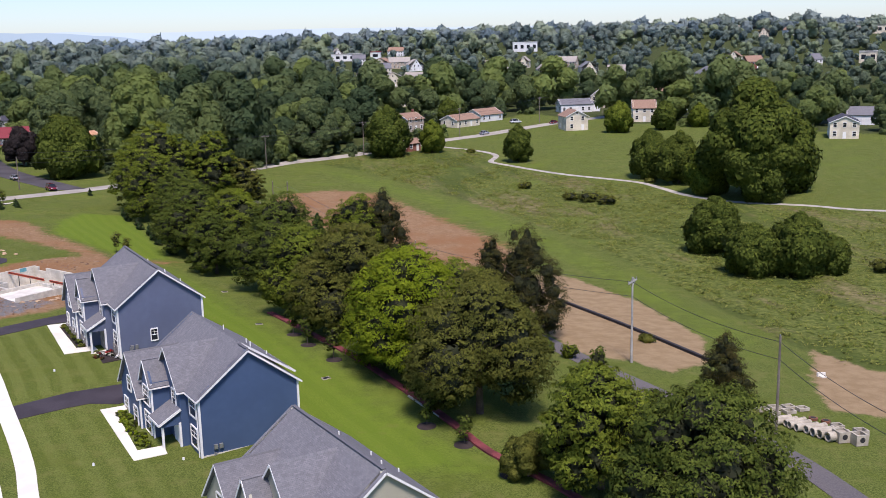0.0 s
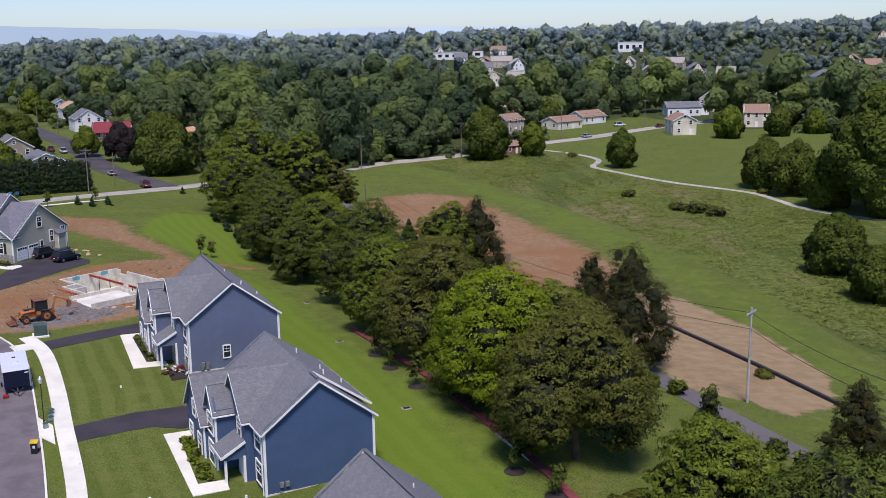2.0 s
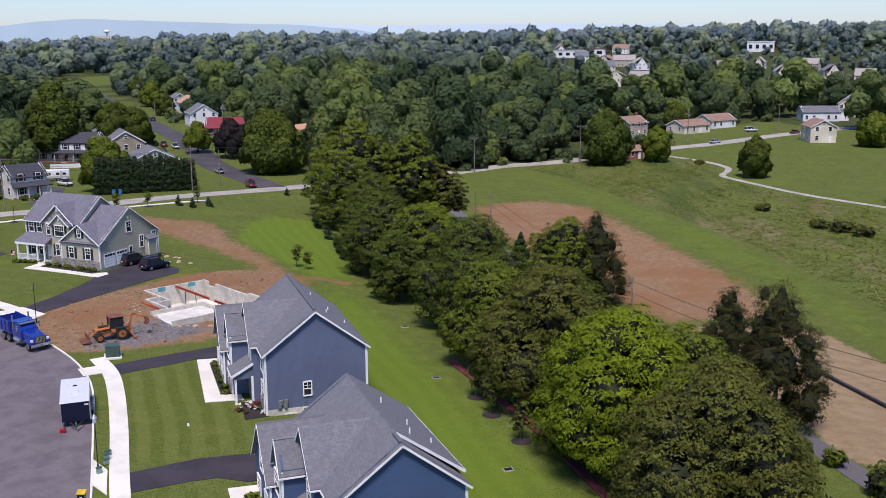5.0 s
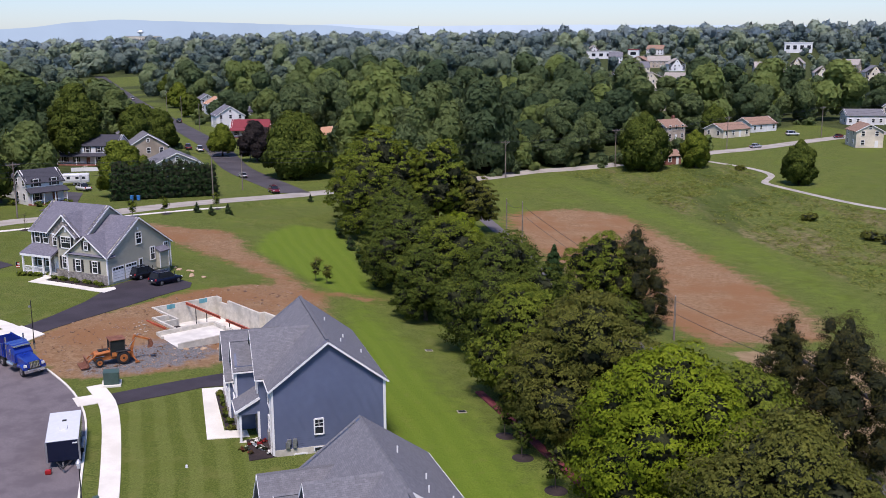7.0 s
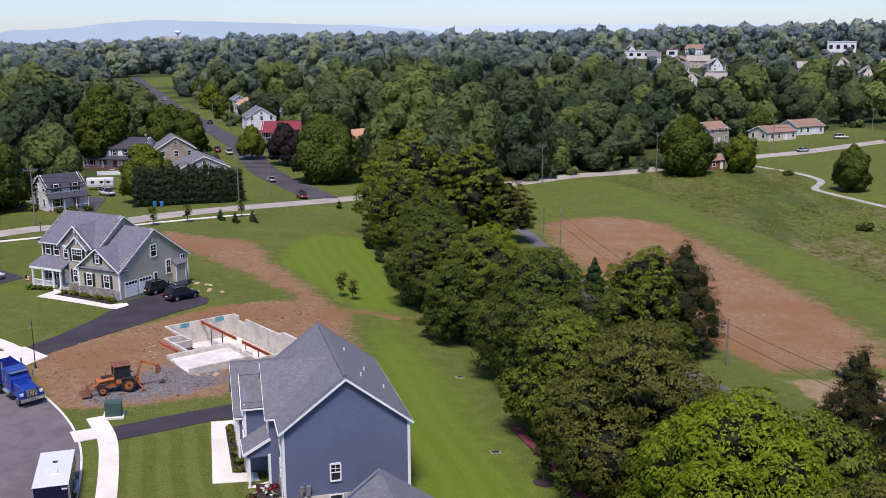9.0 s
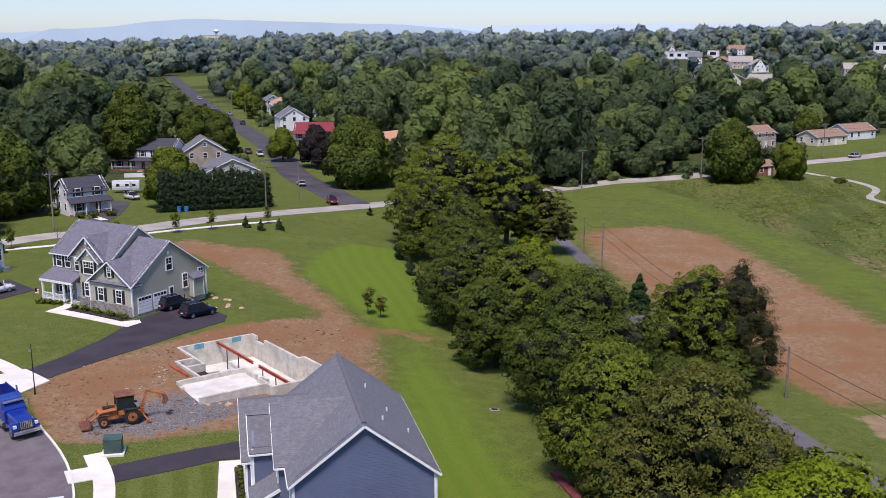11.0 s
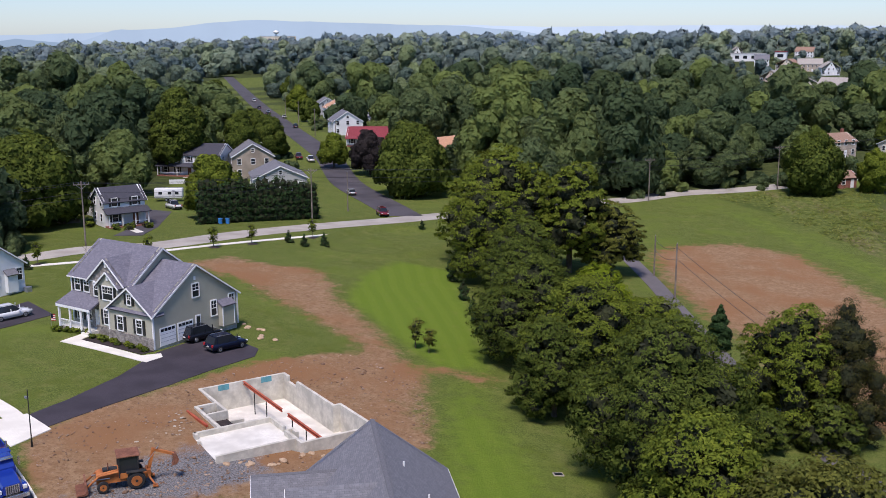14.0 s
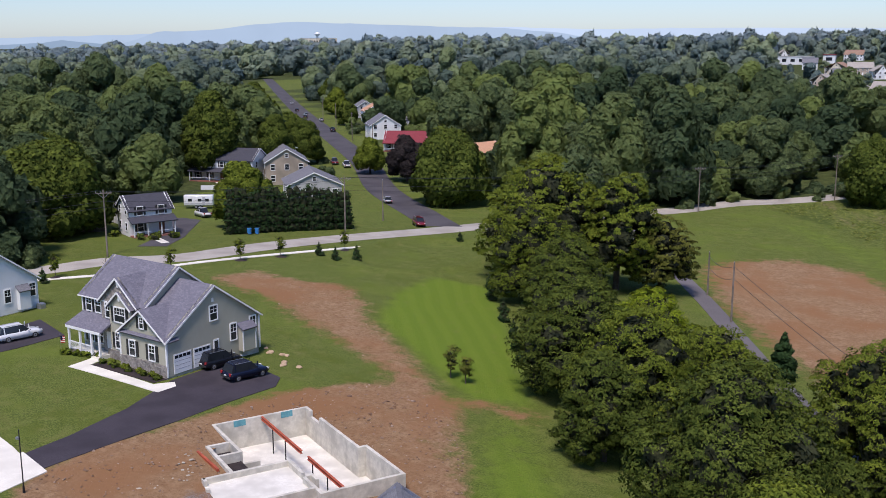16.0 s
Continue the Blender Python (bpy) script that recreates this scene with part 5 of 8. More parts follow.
# along the far road and on the rise
outlying(-21.5, 358.5, 50, 8, 8, 4.4, 2.0, "x", "t", "n", " beside the road", chimney=True)
outlying(-18.8, 306.5, 45, 5, 4.5, 2.5, 1.2, "x", "k", "n", ", a small roadside shed")
outlying(-3.6, 371.5, 48, 12, 8, 2.7, 1.7, "x", "c", "n", " and white garage")
outlying(5.0, 391, 48, 12, 8, 2.7, 2.0, "x", "w", "n", " and low porch")
outlying(33.0, 349, 12, 7.6, 9.5, 4.8, 2.0, "y", "c", "n", " at the edge of the lawn")
outlying(39.5, 423, 12, 13, 8, 3.4, 2.0, "x", "w", "g", " and carport", garage=4)
outlying(51.3, 444, -10, 8, 12, 5.4, 3.0, "y", "c", "v", " on the rise")
outlying(59.1, 374, -5, 8, 10, 5.0, 2.6, "x", "c", "n", " at the edge of the lawn")
outlying(80.6, 488, 0, 15, 8, 3.0, 2.2, "x", "w", "n", " on the rise")
outlying(94.0, 498, 10, 8, 8, 3.2, 2.4, "y", "w", "g", " on the rise")
outlying(88.9, 423, -20, 11, 9, 5.0, 2.0, "x", "w", "g", " on the rise")
outlying(81.5, 428, -20, 8, 8, 2.8, 2.0, "x", "g", "g", " on the rise")
outlying(106.5, 306.5, -15, 8, 12, 4.9, 1.7, "y", "c", "d", " by the park", garage=0)
outlying(126.0, 346, -20, 10, 9, 3.4, 2.4, "x", "w", "g", " beside the park", chimney=True)
outlying(150.0, 352, -20, 9, 9, 5.0, 2.4, "y", "c", "n", " beside the park")
TRACT = "distant tract houses"
for i, (x, y, t, w, wl, rf) in enumerate([
        (10, 759, 10, 10.8, "t", "t"), (33, 808, -12, 8.8, "c", "t"), (20, 679, 18, 13.4, "c", "t"), (44, 711, 5, 9.4, "c", "t"), (64, 792, -20, 15.6, "t", "t"), (75, 719, 10, 11.9, "c", "g"),
        (86, 667, -12, 11.0, "c", "t"), (-146, 1076, 18, 10.0, "w", "t"), (-106, 915, 5, 11.2, "w", "g"), (-81, 846, -20, 17, "c", "n"), (-65, 847, 10, 17, "t", "t"), (-77, 704, -12, 13.3, "t", "t"),
        (-70, 766, 18, 10.7, "c", "g"), (-53, 638, 5, 16.2, "c", "t"), (-40, 633, -20, 14.2, "t", "t"), (-38, 477, 10, 11.2, "c", "t"), (-84, 1036, -12, 15.9, "w", "n"), (-49, 807, 18, 12.1, "w", "t"),
        (249, 1253, 5, 9.8, "w", "n"), (186, 780, -20, 11.4, "c", "n"), (187, 720, 10, 11.4, "k", "n"), (297, 1118, -12, 13.9, "c", "n"), (232, 729, 18, 6.7, "w", "g"), (100, 1249, 5, 11.0, "t", "t"),
        (133, 1232, -20, 9.5, "w", "t"), (136, 617, 10, 15.2, "w", "g"), (291, 1220, -12, 11.0, "w", "t"), (335, 1150, 18, 9.2, "w", "n")]):
    outlying(x, y, t, w, 10, 5.4, 3.8, "y" if i % 2 else "x", wl, rf, " among distant trees", detail=False, group=TRACT)
    HOUSE_SPOTS[-1] = HOUSE_SPOTS[-1] + (9.0,)


def long_block(name, label, x, y, turn, w, d, hgt, wall, flat_roof):
    h = thing(name, label, "building", Matrix.Translation((x, y, gz(x, y))) @ Matrix.Rotation(radians(turn), 4, "Z"))
    part("wall", B(-w / 2, 0, -1, w / 2, d, hgt), wall, h)
    part("flat_roof", B(-w / 2 - 0.4, -0.4, hgt, w / 2 + 0.4, d + 0.4, hgt + 0.5), flat_roof, h)
    n = int(w / 6)
    for i in range(n):
        part("window", B(-w / 2 + (i + 0.25) * w / n, -0.08, hgt * 0.35, -w / 2 + (i + 0.75) * w / n, 0.02, hgt * 0.75), GLASS, h)
    HOUSE_SPOTS.append((x, y, w * 0.5))
    return h


long_block("warehouse", "long low white commercial building among trees", -128, 990, 0, 34, 14, 6.5, SIDING_WHITE, SIDING_GREY)
long_block("pavilion", "white hall with a bright red roof", -100, 998, 0, 10, 9, 7, SIDING_WHITE, ROOF_RED)
long_block("warehouse", "long white building on the wooded hill", 44, 1036, 0, 24, 14, 9, SIDING_WHITE, SIDING_WHITE)
long_block("warehouse", "square white building on the hill", 275, 756, -20, 12, 10, 8, SIDING_CREAM, SIDING_GREY)
long_block("warehouse", "long pale building near the hilltop", 440, 1200, -15, 34, 14, 9, SIDING_CREAM, ROOF_TAN)
long_block("warehouse", "long white shed beyond the woods", -1248, 1582, 38, 34, 20, 12, SIDING_WHITE, SIDING_WHITE)
long_block("warehouse", "long white shed beyond the woods", -1324, 1781, 36, 44, 20, 12, SIDING_WHITE, SIDING_WHITE)
long_block("school", "large pale block beneath the water tower", -1460, 2370, 31, 90, 40, 22, SIDING_CREAM, SIDING_WHITE)
for spot in HOUSE_SPOTS[-8:]:
    HOUSE_SPOTS.remove(spot)
    HOUSE_SPOTS.append(spot + (7.0,))


def water_tower(x, y):
    z = gz(x, y)
    h = thing("water_tower", "white mushroom-shaped water tower on the skyline", "water tower", Matrix.Translation((x, y, z)))
    part("shaft", rod(bmesh.new(), (0, 0, 0), (0, 0, 30), 3.4, 2.4, 12), SIDING_WHITE, h)
    bm = bmesh.new()
    bmesh.ops.create_uvsphere(bm, u_segments=16, v_segments=10, radius=1)
    bmesh.ops.transform(bm, matrix=Matrix.Translation((0, 0, 33)) @ Matrix.Diagonal((8, 8, 4.6, 1)), verts=bm.verts)
    part("tank", bm, SIDING_WHITE, h, smooth=True)


water_tower(-1503, 2429)


# ---- hills on the skyline: a plain backdrop of distance, haze in its glowing colour ----
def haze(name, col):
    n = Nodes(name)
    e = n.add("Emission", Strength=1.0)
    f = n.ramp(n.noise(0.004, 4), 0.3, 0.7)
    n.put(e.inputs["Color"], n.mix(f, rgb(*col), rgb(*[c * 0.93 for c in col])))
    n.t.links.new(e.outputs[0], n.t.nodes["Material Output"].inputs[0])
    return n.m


def ridge(name, dist, heights, material, base=-40):
    """A far range of hills: heights by bearing, degrees left of north."""
    verts, faces = [], []
    bs = [b for b, _ in heights]
    hs = [h for _, h in heights]
    n = 240
    for i in range(n + 1):
        b = bs[0] + (bs[-1] - bs[0]) * i / n
        h = float(np.interp(b, bs, hs)) + 3.0 * noise.noise((b * 1.1, dist * 0.01, 0)) + 1.2 * noise.noise((b * 5, 3, dist))
        x, y = -dist * math.sin(radians(b)), dist * math.cos(radians(b))
        verts += [(x, y, base), (x, y, h)]
        if i:
            faces.append((2 * i - 2, 2 * i, 2 * i + 1, 2 * i - 1))
    ob = new(name, raw_mesh(name, verts, faces, material))
    return tagged(ob, "hazy blue wooded hills on the skyline", "hills", kind="structure")


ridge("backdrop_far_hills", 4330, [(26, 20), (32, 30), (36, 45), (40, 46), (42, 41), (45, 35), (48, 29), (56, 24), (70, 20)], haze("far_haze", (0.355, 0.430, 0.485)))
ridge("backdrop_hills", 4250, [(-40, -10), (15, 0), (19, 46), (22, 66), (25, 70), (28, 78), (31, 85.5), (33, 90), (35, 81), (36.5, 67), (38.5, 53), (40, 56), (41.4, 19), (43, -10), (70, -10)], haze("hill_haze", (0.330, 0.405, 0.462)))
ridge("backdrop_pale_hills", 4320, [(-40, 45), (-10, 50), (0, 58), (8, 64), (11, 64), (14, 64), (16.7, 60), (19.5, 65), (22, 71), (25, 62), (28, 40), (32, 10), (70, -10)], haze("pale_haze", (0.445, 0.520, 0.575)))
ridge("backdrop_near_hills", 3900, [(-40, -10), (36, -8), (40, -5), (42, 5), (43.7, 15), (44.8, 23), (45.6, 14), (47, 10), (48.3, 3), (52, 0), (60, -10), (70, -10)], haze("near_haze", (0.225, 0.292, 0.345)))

# ---- vehicles (built in metres, set on the plan at 1 : K) ----
def car_paint(name, c, rough=0.25):
    n = Nodes(name)
    f = n.noise(3.0, 2, vec=n.obj())
    n.put(n.p.inputs["Base Color"], n.mix(f, rgb(*c), rgb(*[v * 0.85 for v in c])))
    n.p.inputs["Roughness"].default_value = rough
    n.p.inputs["Coat Weight"].default_value = 0.6 if max(c) > 0.1 else 0.12
    n.p.inputs["Specular IOR Level"].default_value = 0.5 if max(c) > 0.1 else 0.25
    return n.m


PAINT_BLACK = car_paint("black_car_paint", (0.010, 0.011, 0.016))
PAINT_NAVY = car_paint("navy_car_paint", (0.008, 0.012, 0.032))
PAINT_WHITE = car_paint("white_car_paint", (0.72, 0.73, 0.74))
PAINT_RED = car_paint("dark_red_car_paint", (0.16, 0.012, 0.018))
PAINT_SILVER = car_paint("silver_car_paint", (0.42, 0.43, 0.45))
PAINT_BLUE = car_paint("royal_blue_paint", (0.012, 0.035, 0.26))
PAINT_ORANGE = surface("worn_orange_paint", (0.42, 0.13, 0.025), (0.50, 0.18, 0.045), 5, 1.2, 0.55, bump=0.05, dark=0.6)
CHROME = surface("chrome", (0.6, 0.6, 0.6), (0.7, 0.7, 0.7), 3, 1, 0.2, 0.9, bump=0)
LAMP_RED = surface("red_lens", (0.35, 0.01, 0.01), (0.4, 0.02, 0.02), 5, 1, 0.3, bump=0)
LAMP_CLEAR = surface("clear_lens", (0.7, 0.7, 0.68), (0.8, 0.8, 0.78), 5, 1, 0.2, bump=0)
PLASTIC_GREEN = surface("dark_green_steel", (0.045, 0.085, 0.07), (0.06, 0.105, 0.085), 5, 1, 0.5, bump=0.02)
YELLOW = surface("yellow_plastic", (0.75, 0.50, 0.01), (0.8, 0.55, 0.02), 5, 1, 0.5, bump=0)
RUST = surface("rusty_steel", (0.16, 0.06, 0.03), (0.26, 0.11, 0.06), 9, 1.5, 0.8, bump=0.2)
PIPE = surface("cast_concrete_pipe", (0.38, 0.34, 0.265), (0.47, 0.43, 0.345), 6, 1, 0.9, bump=0.15)


def on_ground(x, y, turn, s=1 / 1.15):
    """A pose on the ground of the plan, tipped to its slope."""
    z = gz(x, y)
    d = Vector((math.cos(turn), math.sin(turn), 0))
    e = Vector((-d.y, d.x, 0))
    up = Vector((-(gz(x + 1, y) - gz(x - 1, y)) / 2, -(gz(x, y + 1) - gz(x, y - 1)) / 2, 1)).normalized()
    d = (d - up * d.dot(up)).normalized()
    e = up.cross(d)
    m = Matrix(((d.x, e.x, up.x, x), (d.y, e.y, up.y, y), (d.z, e.z, up.z, z + 0.05), (0, 0, 0, 1)))
    return m @ Matrix.Scale(s, 4)


def wheel(parent, x, y, r, w, rim_mat=None):
    bm = bmesh.new()
    rod(bm, (x, y - w / 2, r), (x, y + w / 2, r), r, n=18)
    bmesh.ops.bevel(bm, geom=[e for e in bm.edges if e.calc_length() > r * 0.2 and len(e.link_faces) == 2 and any(len(f.verts) > 4 for f in e.link_faces)], offset=r * 0.12, segments=2, affect="EDGES")
    t = part("wheel", bm, RUBBER, parent)
    s = 1 if y > 0 else -1
    rim = part("rim", rod(bmesh.new(), (x, y + s * w * 0.42, r), (x, y + s * w * 0.53, r), r * 0.62, r * 0.58, 14), rim_mat or STEEL, t)
    for k in range(5):
        a = k * math.tau / 5
        part("rim_slot", rod(bmesh.new(), (x + r * 0.36 * math.cos(a), y + s * w * 0.5, r + r * 0.36 * math.sin(a)), (x + r * 0.36 * math.cos(a), y + s * w * 0.545, r + r * 0.36 * math.sin(a)), r * 0.13, n=6), RUBBER, t) if False else None
    part("hub", rod(bmesh.new(), (x, y + s * w * 0.5, r), (x, y + s * w * 0.58, r), r * 0.16, n=8), RUBBER, t)


def section_body(rows, n_top=True):
    """A closed body from cross-sections (x, half width, bottom, shoulder, top, half width at top)."""
    bm = bmesh.new()
    rings = []
    for x, w, zb, zs, zt, wt in rows:
        rings.append([bm.verts.new(p) for p in ((x, -w, zb), (x, -w, zs), (x, -wt, zt), (x, wt, zt), (x, w, zs), (x, w, zb))])
    for a, b in zip(rings, rings[1:]):
        for i in range(6):
            bm.faces.new((a[i], a[(i + 1) % 6], b[(i + 1) % 6], b[i]))
    bm.faces.new(rings[0][::-1])
    bm.faces.new(rings[-1])
    bmesh.ops.recalc_face_normals(bm, faces=bm.faces[:])
    return bm


def car(name, label, x, y, turn, paint, kind="suv", category="car"):
    L, Wd, Ht = {"suv": (4.9, 1.94, 1.76), "sedan": (4.7, 1.84, 1.46), "pickup": (5.6, 1.98, 1.85)}[kind]
    h = thing(name, label, category, on_ground(x, y, turn))
    a, w = L / 2, Wd / 2
    zs = Ht * 0.56
    body = section_body([(-a, w * 0.86, 0.42, zs * 0.80, zs * 0.95, w * 0.80), (-a + 0.18, w * 0.97, 0.32, zs * 0.92, zs, w * 0.90), (-a + 1.0, w, 0.28, zs * 0.94, zs, w * 0.93), (0, w, 0.27, zs * 0.94, zs, w * 0.93),
                         (a - 1.5, w, 0.28, zs * 0.92, zs, w * 0.92), (a - 0.5, w * 0.97, 0.30, zs * 0.82, zs * 0.92, w * 0.86), (a, w * 0.78, 0.42, zs * 0.62, zs * 0.72, w * 0.70)])
    bmesh.ops.bevel(body, geom=body.edges[:], offset=0.04, segments=2, affect="EDGES", clamp_overlap=True)
    b = part("body", body, paint, h, smooth=True)
    back = {"suv": -a + 0.12, "sedan": -a + 0.75, "pickup": -0.9}[kind]
    cab = section_body([(back, w * 0.86, zs - 0.06, zs, zs + 0.02, w * 0.84), (back + (0.35 if kind != "sedan" else 0.75), w * 0.86, zs - 0.06, zs + 0.04, Ht - 0.05, w * 0.70), (0.1, w * 0.88, zs - 0.06, zs + 0.04, Ht, w * 0.72), (a - 2.1, w * 0.87, zs - 0.06, zs + 0.04, Ht - 0.08, w * 0.70), (a - 1.35, w * 0.86, zs - 0.06, zs, zs + 0.02, w * 0.80)])
    part("cabin_glass", cab, GLASS, h, "tinted windows")
    part("roof_panel", box(bmesh.new(), back + 0.42, -w * 0.70, Ht - 0.06, a - 2.15, w * 0.70, Ht + 0.015, None, 0.03), paint, h)
    for s in (-1, 1):
        for xx in (back + 0.55, -0.15, 0.95 if kind != "pickup" else 0.5):
            part("window_pillar", box(bmesh.new(), -0.05, -0.02, 0, 0.05, 0.02, Ht - zs - 0.04, Matrix.Translation((xx, s * w * 0.88, zs)) @ Matrix.Rotation(s * 0.25, 4, "X")), paint, h)
        part("door_mirror", B(a - 1.75, s * (w + 0.02), zs + 0.02, a - 1.6, s * (w + 0.2), zs + 0.18, 0.03), paint, h)
        part("headlight", B(a - 0.22, s * w * 0.52, zs * 0.68, a - 0.02, s * w * 0.80, zs * 0.80), LAMP_CLEAR, h)
        part("tail_light", B(-a - 0.02, s * w * 0.62, zs * 0.72, -a + 0.12, s * w * 0.88, zs * 0.98), LAMP_RED, h)
        if kind == "suv":
            part("roof_rail", B(back + 0.6, s * w * 0.62, Ht + 0.01, a - 2.3, s * w * 0.66, Ht + 0.07), STEEL, h)
    if kind == "pickup":
        part("load_bed", B(-a + 0.15, -w * 0.8, zs - 0.1, -1.0, w * 0.8, zs + 0.01), RUBBER, h)
    part("bumper", B(-a - 0.06, -w * 0.82, 0.38, -a + 0.1, w * 0.82, 0.6, 0.04), RUBBER, h)
    part("number_plate", B(-a - 0.075, -0.16, 0.62, -a + 0.02, 0.16, 0.74), LAMP_CLEAR, h)
    for xx in (-a + 0.95, a - 0.95):
        for s in (-1, 1):
            wheel(h, xx, s * (w - 0.11), 0.36, 0.24)
    return h


G_TURN = radians(80)
car("parked_suv", "black sport-utility car parked before the garage", -73.0, 143.2, radians(76), PAINT_BLACK)
car("parked_suv", "dark navy crossover parked on the drive", -69.2, 141.9, radians(72), PAINT_NAVY)
car("parked_suv", "white sport-utility car on a black drive", -95.9, 141.0, radians(66), PAINT_WHITE)
car("parked_car", "dark red crossover waiting at the junction", -96.6, 230.8, radians(-50), PAINT_RED)
car("parked_car", "silver car parked along the side street", -116.0, 254.8, radians(128), PAINT_SILVER, "sedan")
car("parked_car", "white pickup parked along the side street", -152.2, 299.5, radians(128), PAINT_WHITE, "pickup")
car("parked_car", "dark car parked along the side street", -151.5, 310.5, radians(128), PAINT_BLACK, "sedan")
car("parked_car", "dark pickup parked beside the street", -158.0, 303.0, radians(128), PAINT_RED, "pickup")
car("parked_car", "dark sport-utility car parked up the street", -160.2, 321.5, radians(128), PAINT_NAVY)
for i, (x, y, p, k) in enumerate([(-232, 415, PAINT_WHITE, "sedan"), (-205, 379, PAINT_BLACK, "suv"), (-254, 438, PAINT_SILVER, "sedan"), (-246, 425, PAINT_NAVY, "suv"), (-300, 497, PAINT_WHITE, "suv"), (-271, 457, PAINT_BLACK, "sedan")]):
    car("parked_car", "small parked car far up the street", x, y, radians(128), p, k)
car("parked_car", "dark car parked at the far roadside", 2.0, 344.0, radians(48), PAINT_SILVER, "sedan")
car("parked_car", "white sport-utility car beside a brick house", 13.5, 380.0, radians(20), PAINT_WHITE)
car("parked_car", "red car beside the far road", 27.0, 375.0, radians(48), PAINT_RED, "sedan")
car("parked_car", "white pickup beside a garden shed", -133.8, 217.6, radians(150), PAINT_WHITE, "pickup")


def camper():
    h = thing("camper_trailer", "white travel trailer parked on grass", "caravan", on_ground(-142.5, 227.5, radians(30)))
    part("body", B(-3.2, -1.2, 0.6, 3.2, 1.2, 3.0, 0.25), PAINT_WHITE, h, smooth=True)
    part("stripe", B(-3.0, -1.22, 1.0, 3.0, -1.195, 1.25), PAINT_SILVER, h)
    for x in (-1.8, 0.3, 1.9):
        part("window", B(x - 0.4, -1.225, 1.6, x + 0.4, -1.19, 2.2), GLASS, h)
    part("door", B(0.9, -1.225, 0.8, 1.45, -1.19, 2.6), PAINT_SILVER, h)
    for x in (-0.5, 0.4):
        wheel(h, x, -1.1, 0.36, 0.24)
        wheel(h, x, 1.1, 0.36, 0.24)


camper()


def cargo_trailer():
    """Enclosed trailer: white roof, navy sides, tongue towards the camera's street end."""
    h = thing("cargo_trailer", "enclosed cargo trailer with white roof and navy front", "trailer", on_ground(-50.2, 95.7, radians(122.7)))
    a, w, H = 3.1, 1.3, 2.4
    body = B(-a, -w, 0.55, a, w, H, 0.05)
    part("body", body, PAINT_NAVY, h, "navy metal sides")
    part("roof", B(-a - 0.02, -w - 0.02, H - 0.03, a + 0.02, w + 0.02, H + 0.06, 0.03), PAINT_WHITE, h)
    part("roof_hatch", B(-1.0, -0.35, H + 0.05, -0.3, 0.35, H + 0.2, 0.03), PAINT_WHITE, h)
    part("roof_vent", B(0.9, -0.18, H + 0.05, 1.15, 0.18, H + 0.12), RUBBER, h)
    for s in (-1, 1):
        part("corner_trim", B(-a - 0.03, s * w - 0.07, 0.55, -a + 0.06, s * w + 0.07, H), STEEL, h)
        part("fender", B(-0.95, s * (w + 0.0), 0.55, 0.95, s * (w + 0.26), 0.82, 0.05), STEEL, h)
        for x in (-0.45, 0.45):
            wheel(h, x, s * (w + 0.1), 0.36, 0.2)
    bm = bmesh.new()
    rod(bm, (-a, -0.6, 0.5), (-a - 1.3, 0, 0.5), 0.06)
    rod(bm, (-a, 0.6, 0.5), (-a - 1.3, 0, 0.5), 0.06)
    part("tongue", bm, RUBBER, h)
    part("jack", rod(bmesh.new(), (-a - 1.0, 0, 0.0), (-a - 1.0, 0, 0.9), 0.05), STEEL, h)
    part("sign_plate", B(-a - 0.03, -w + 0.1, H - 0.35, -a - 0.02, -w + 0.5, H - 0.22), PAINT_WHITE, h)
    return h


cargo_trailer()
c = thing("fuel_can", "small red fuel can on the asphalt", "fuel can", on_ground(-49.2, 92.2, 0.4))
part("body", B(-0.25, -0.17, 0.0, 0.25, 0.17, 0.36, 0.05), LAMP_RED, c)
part("spout", rod(bmesh.new(), (0.15, 0, 0.35), (0.3, 0, 0.5), 0.03), RUBBER, c)


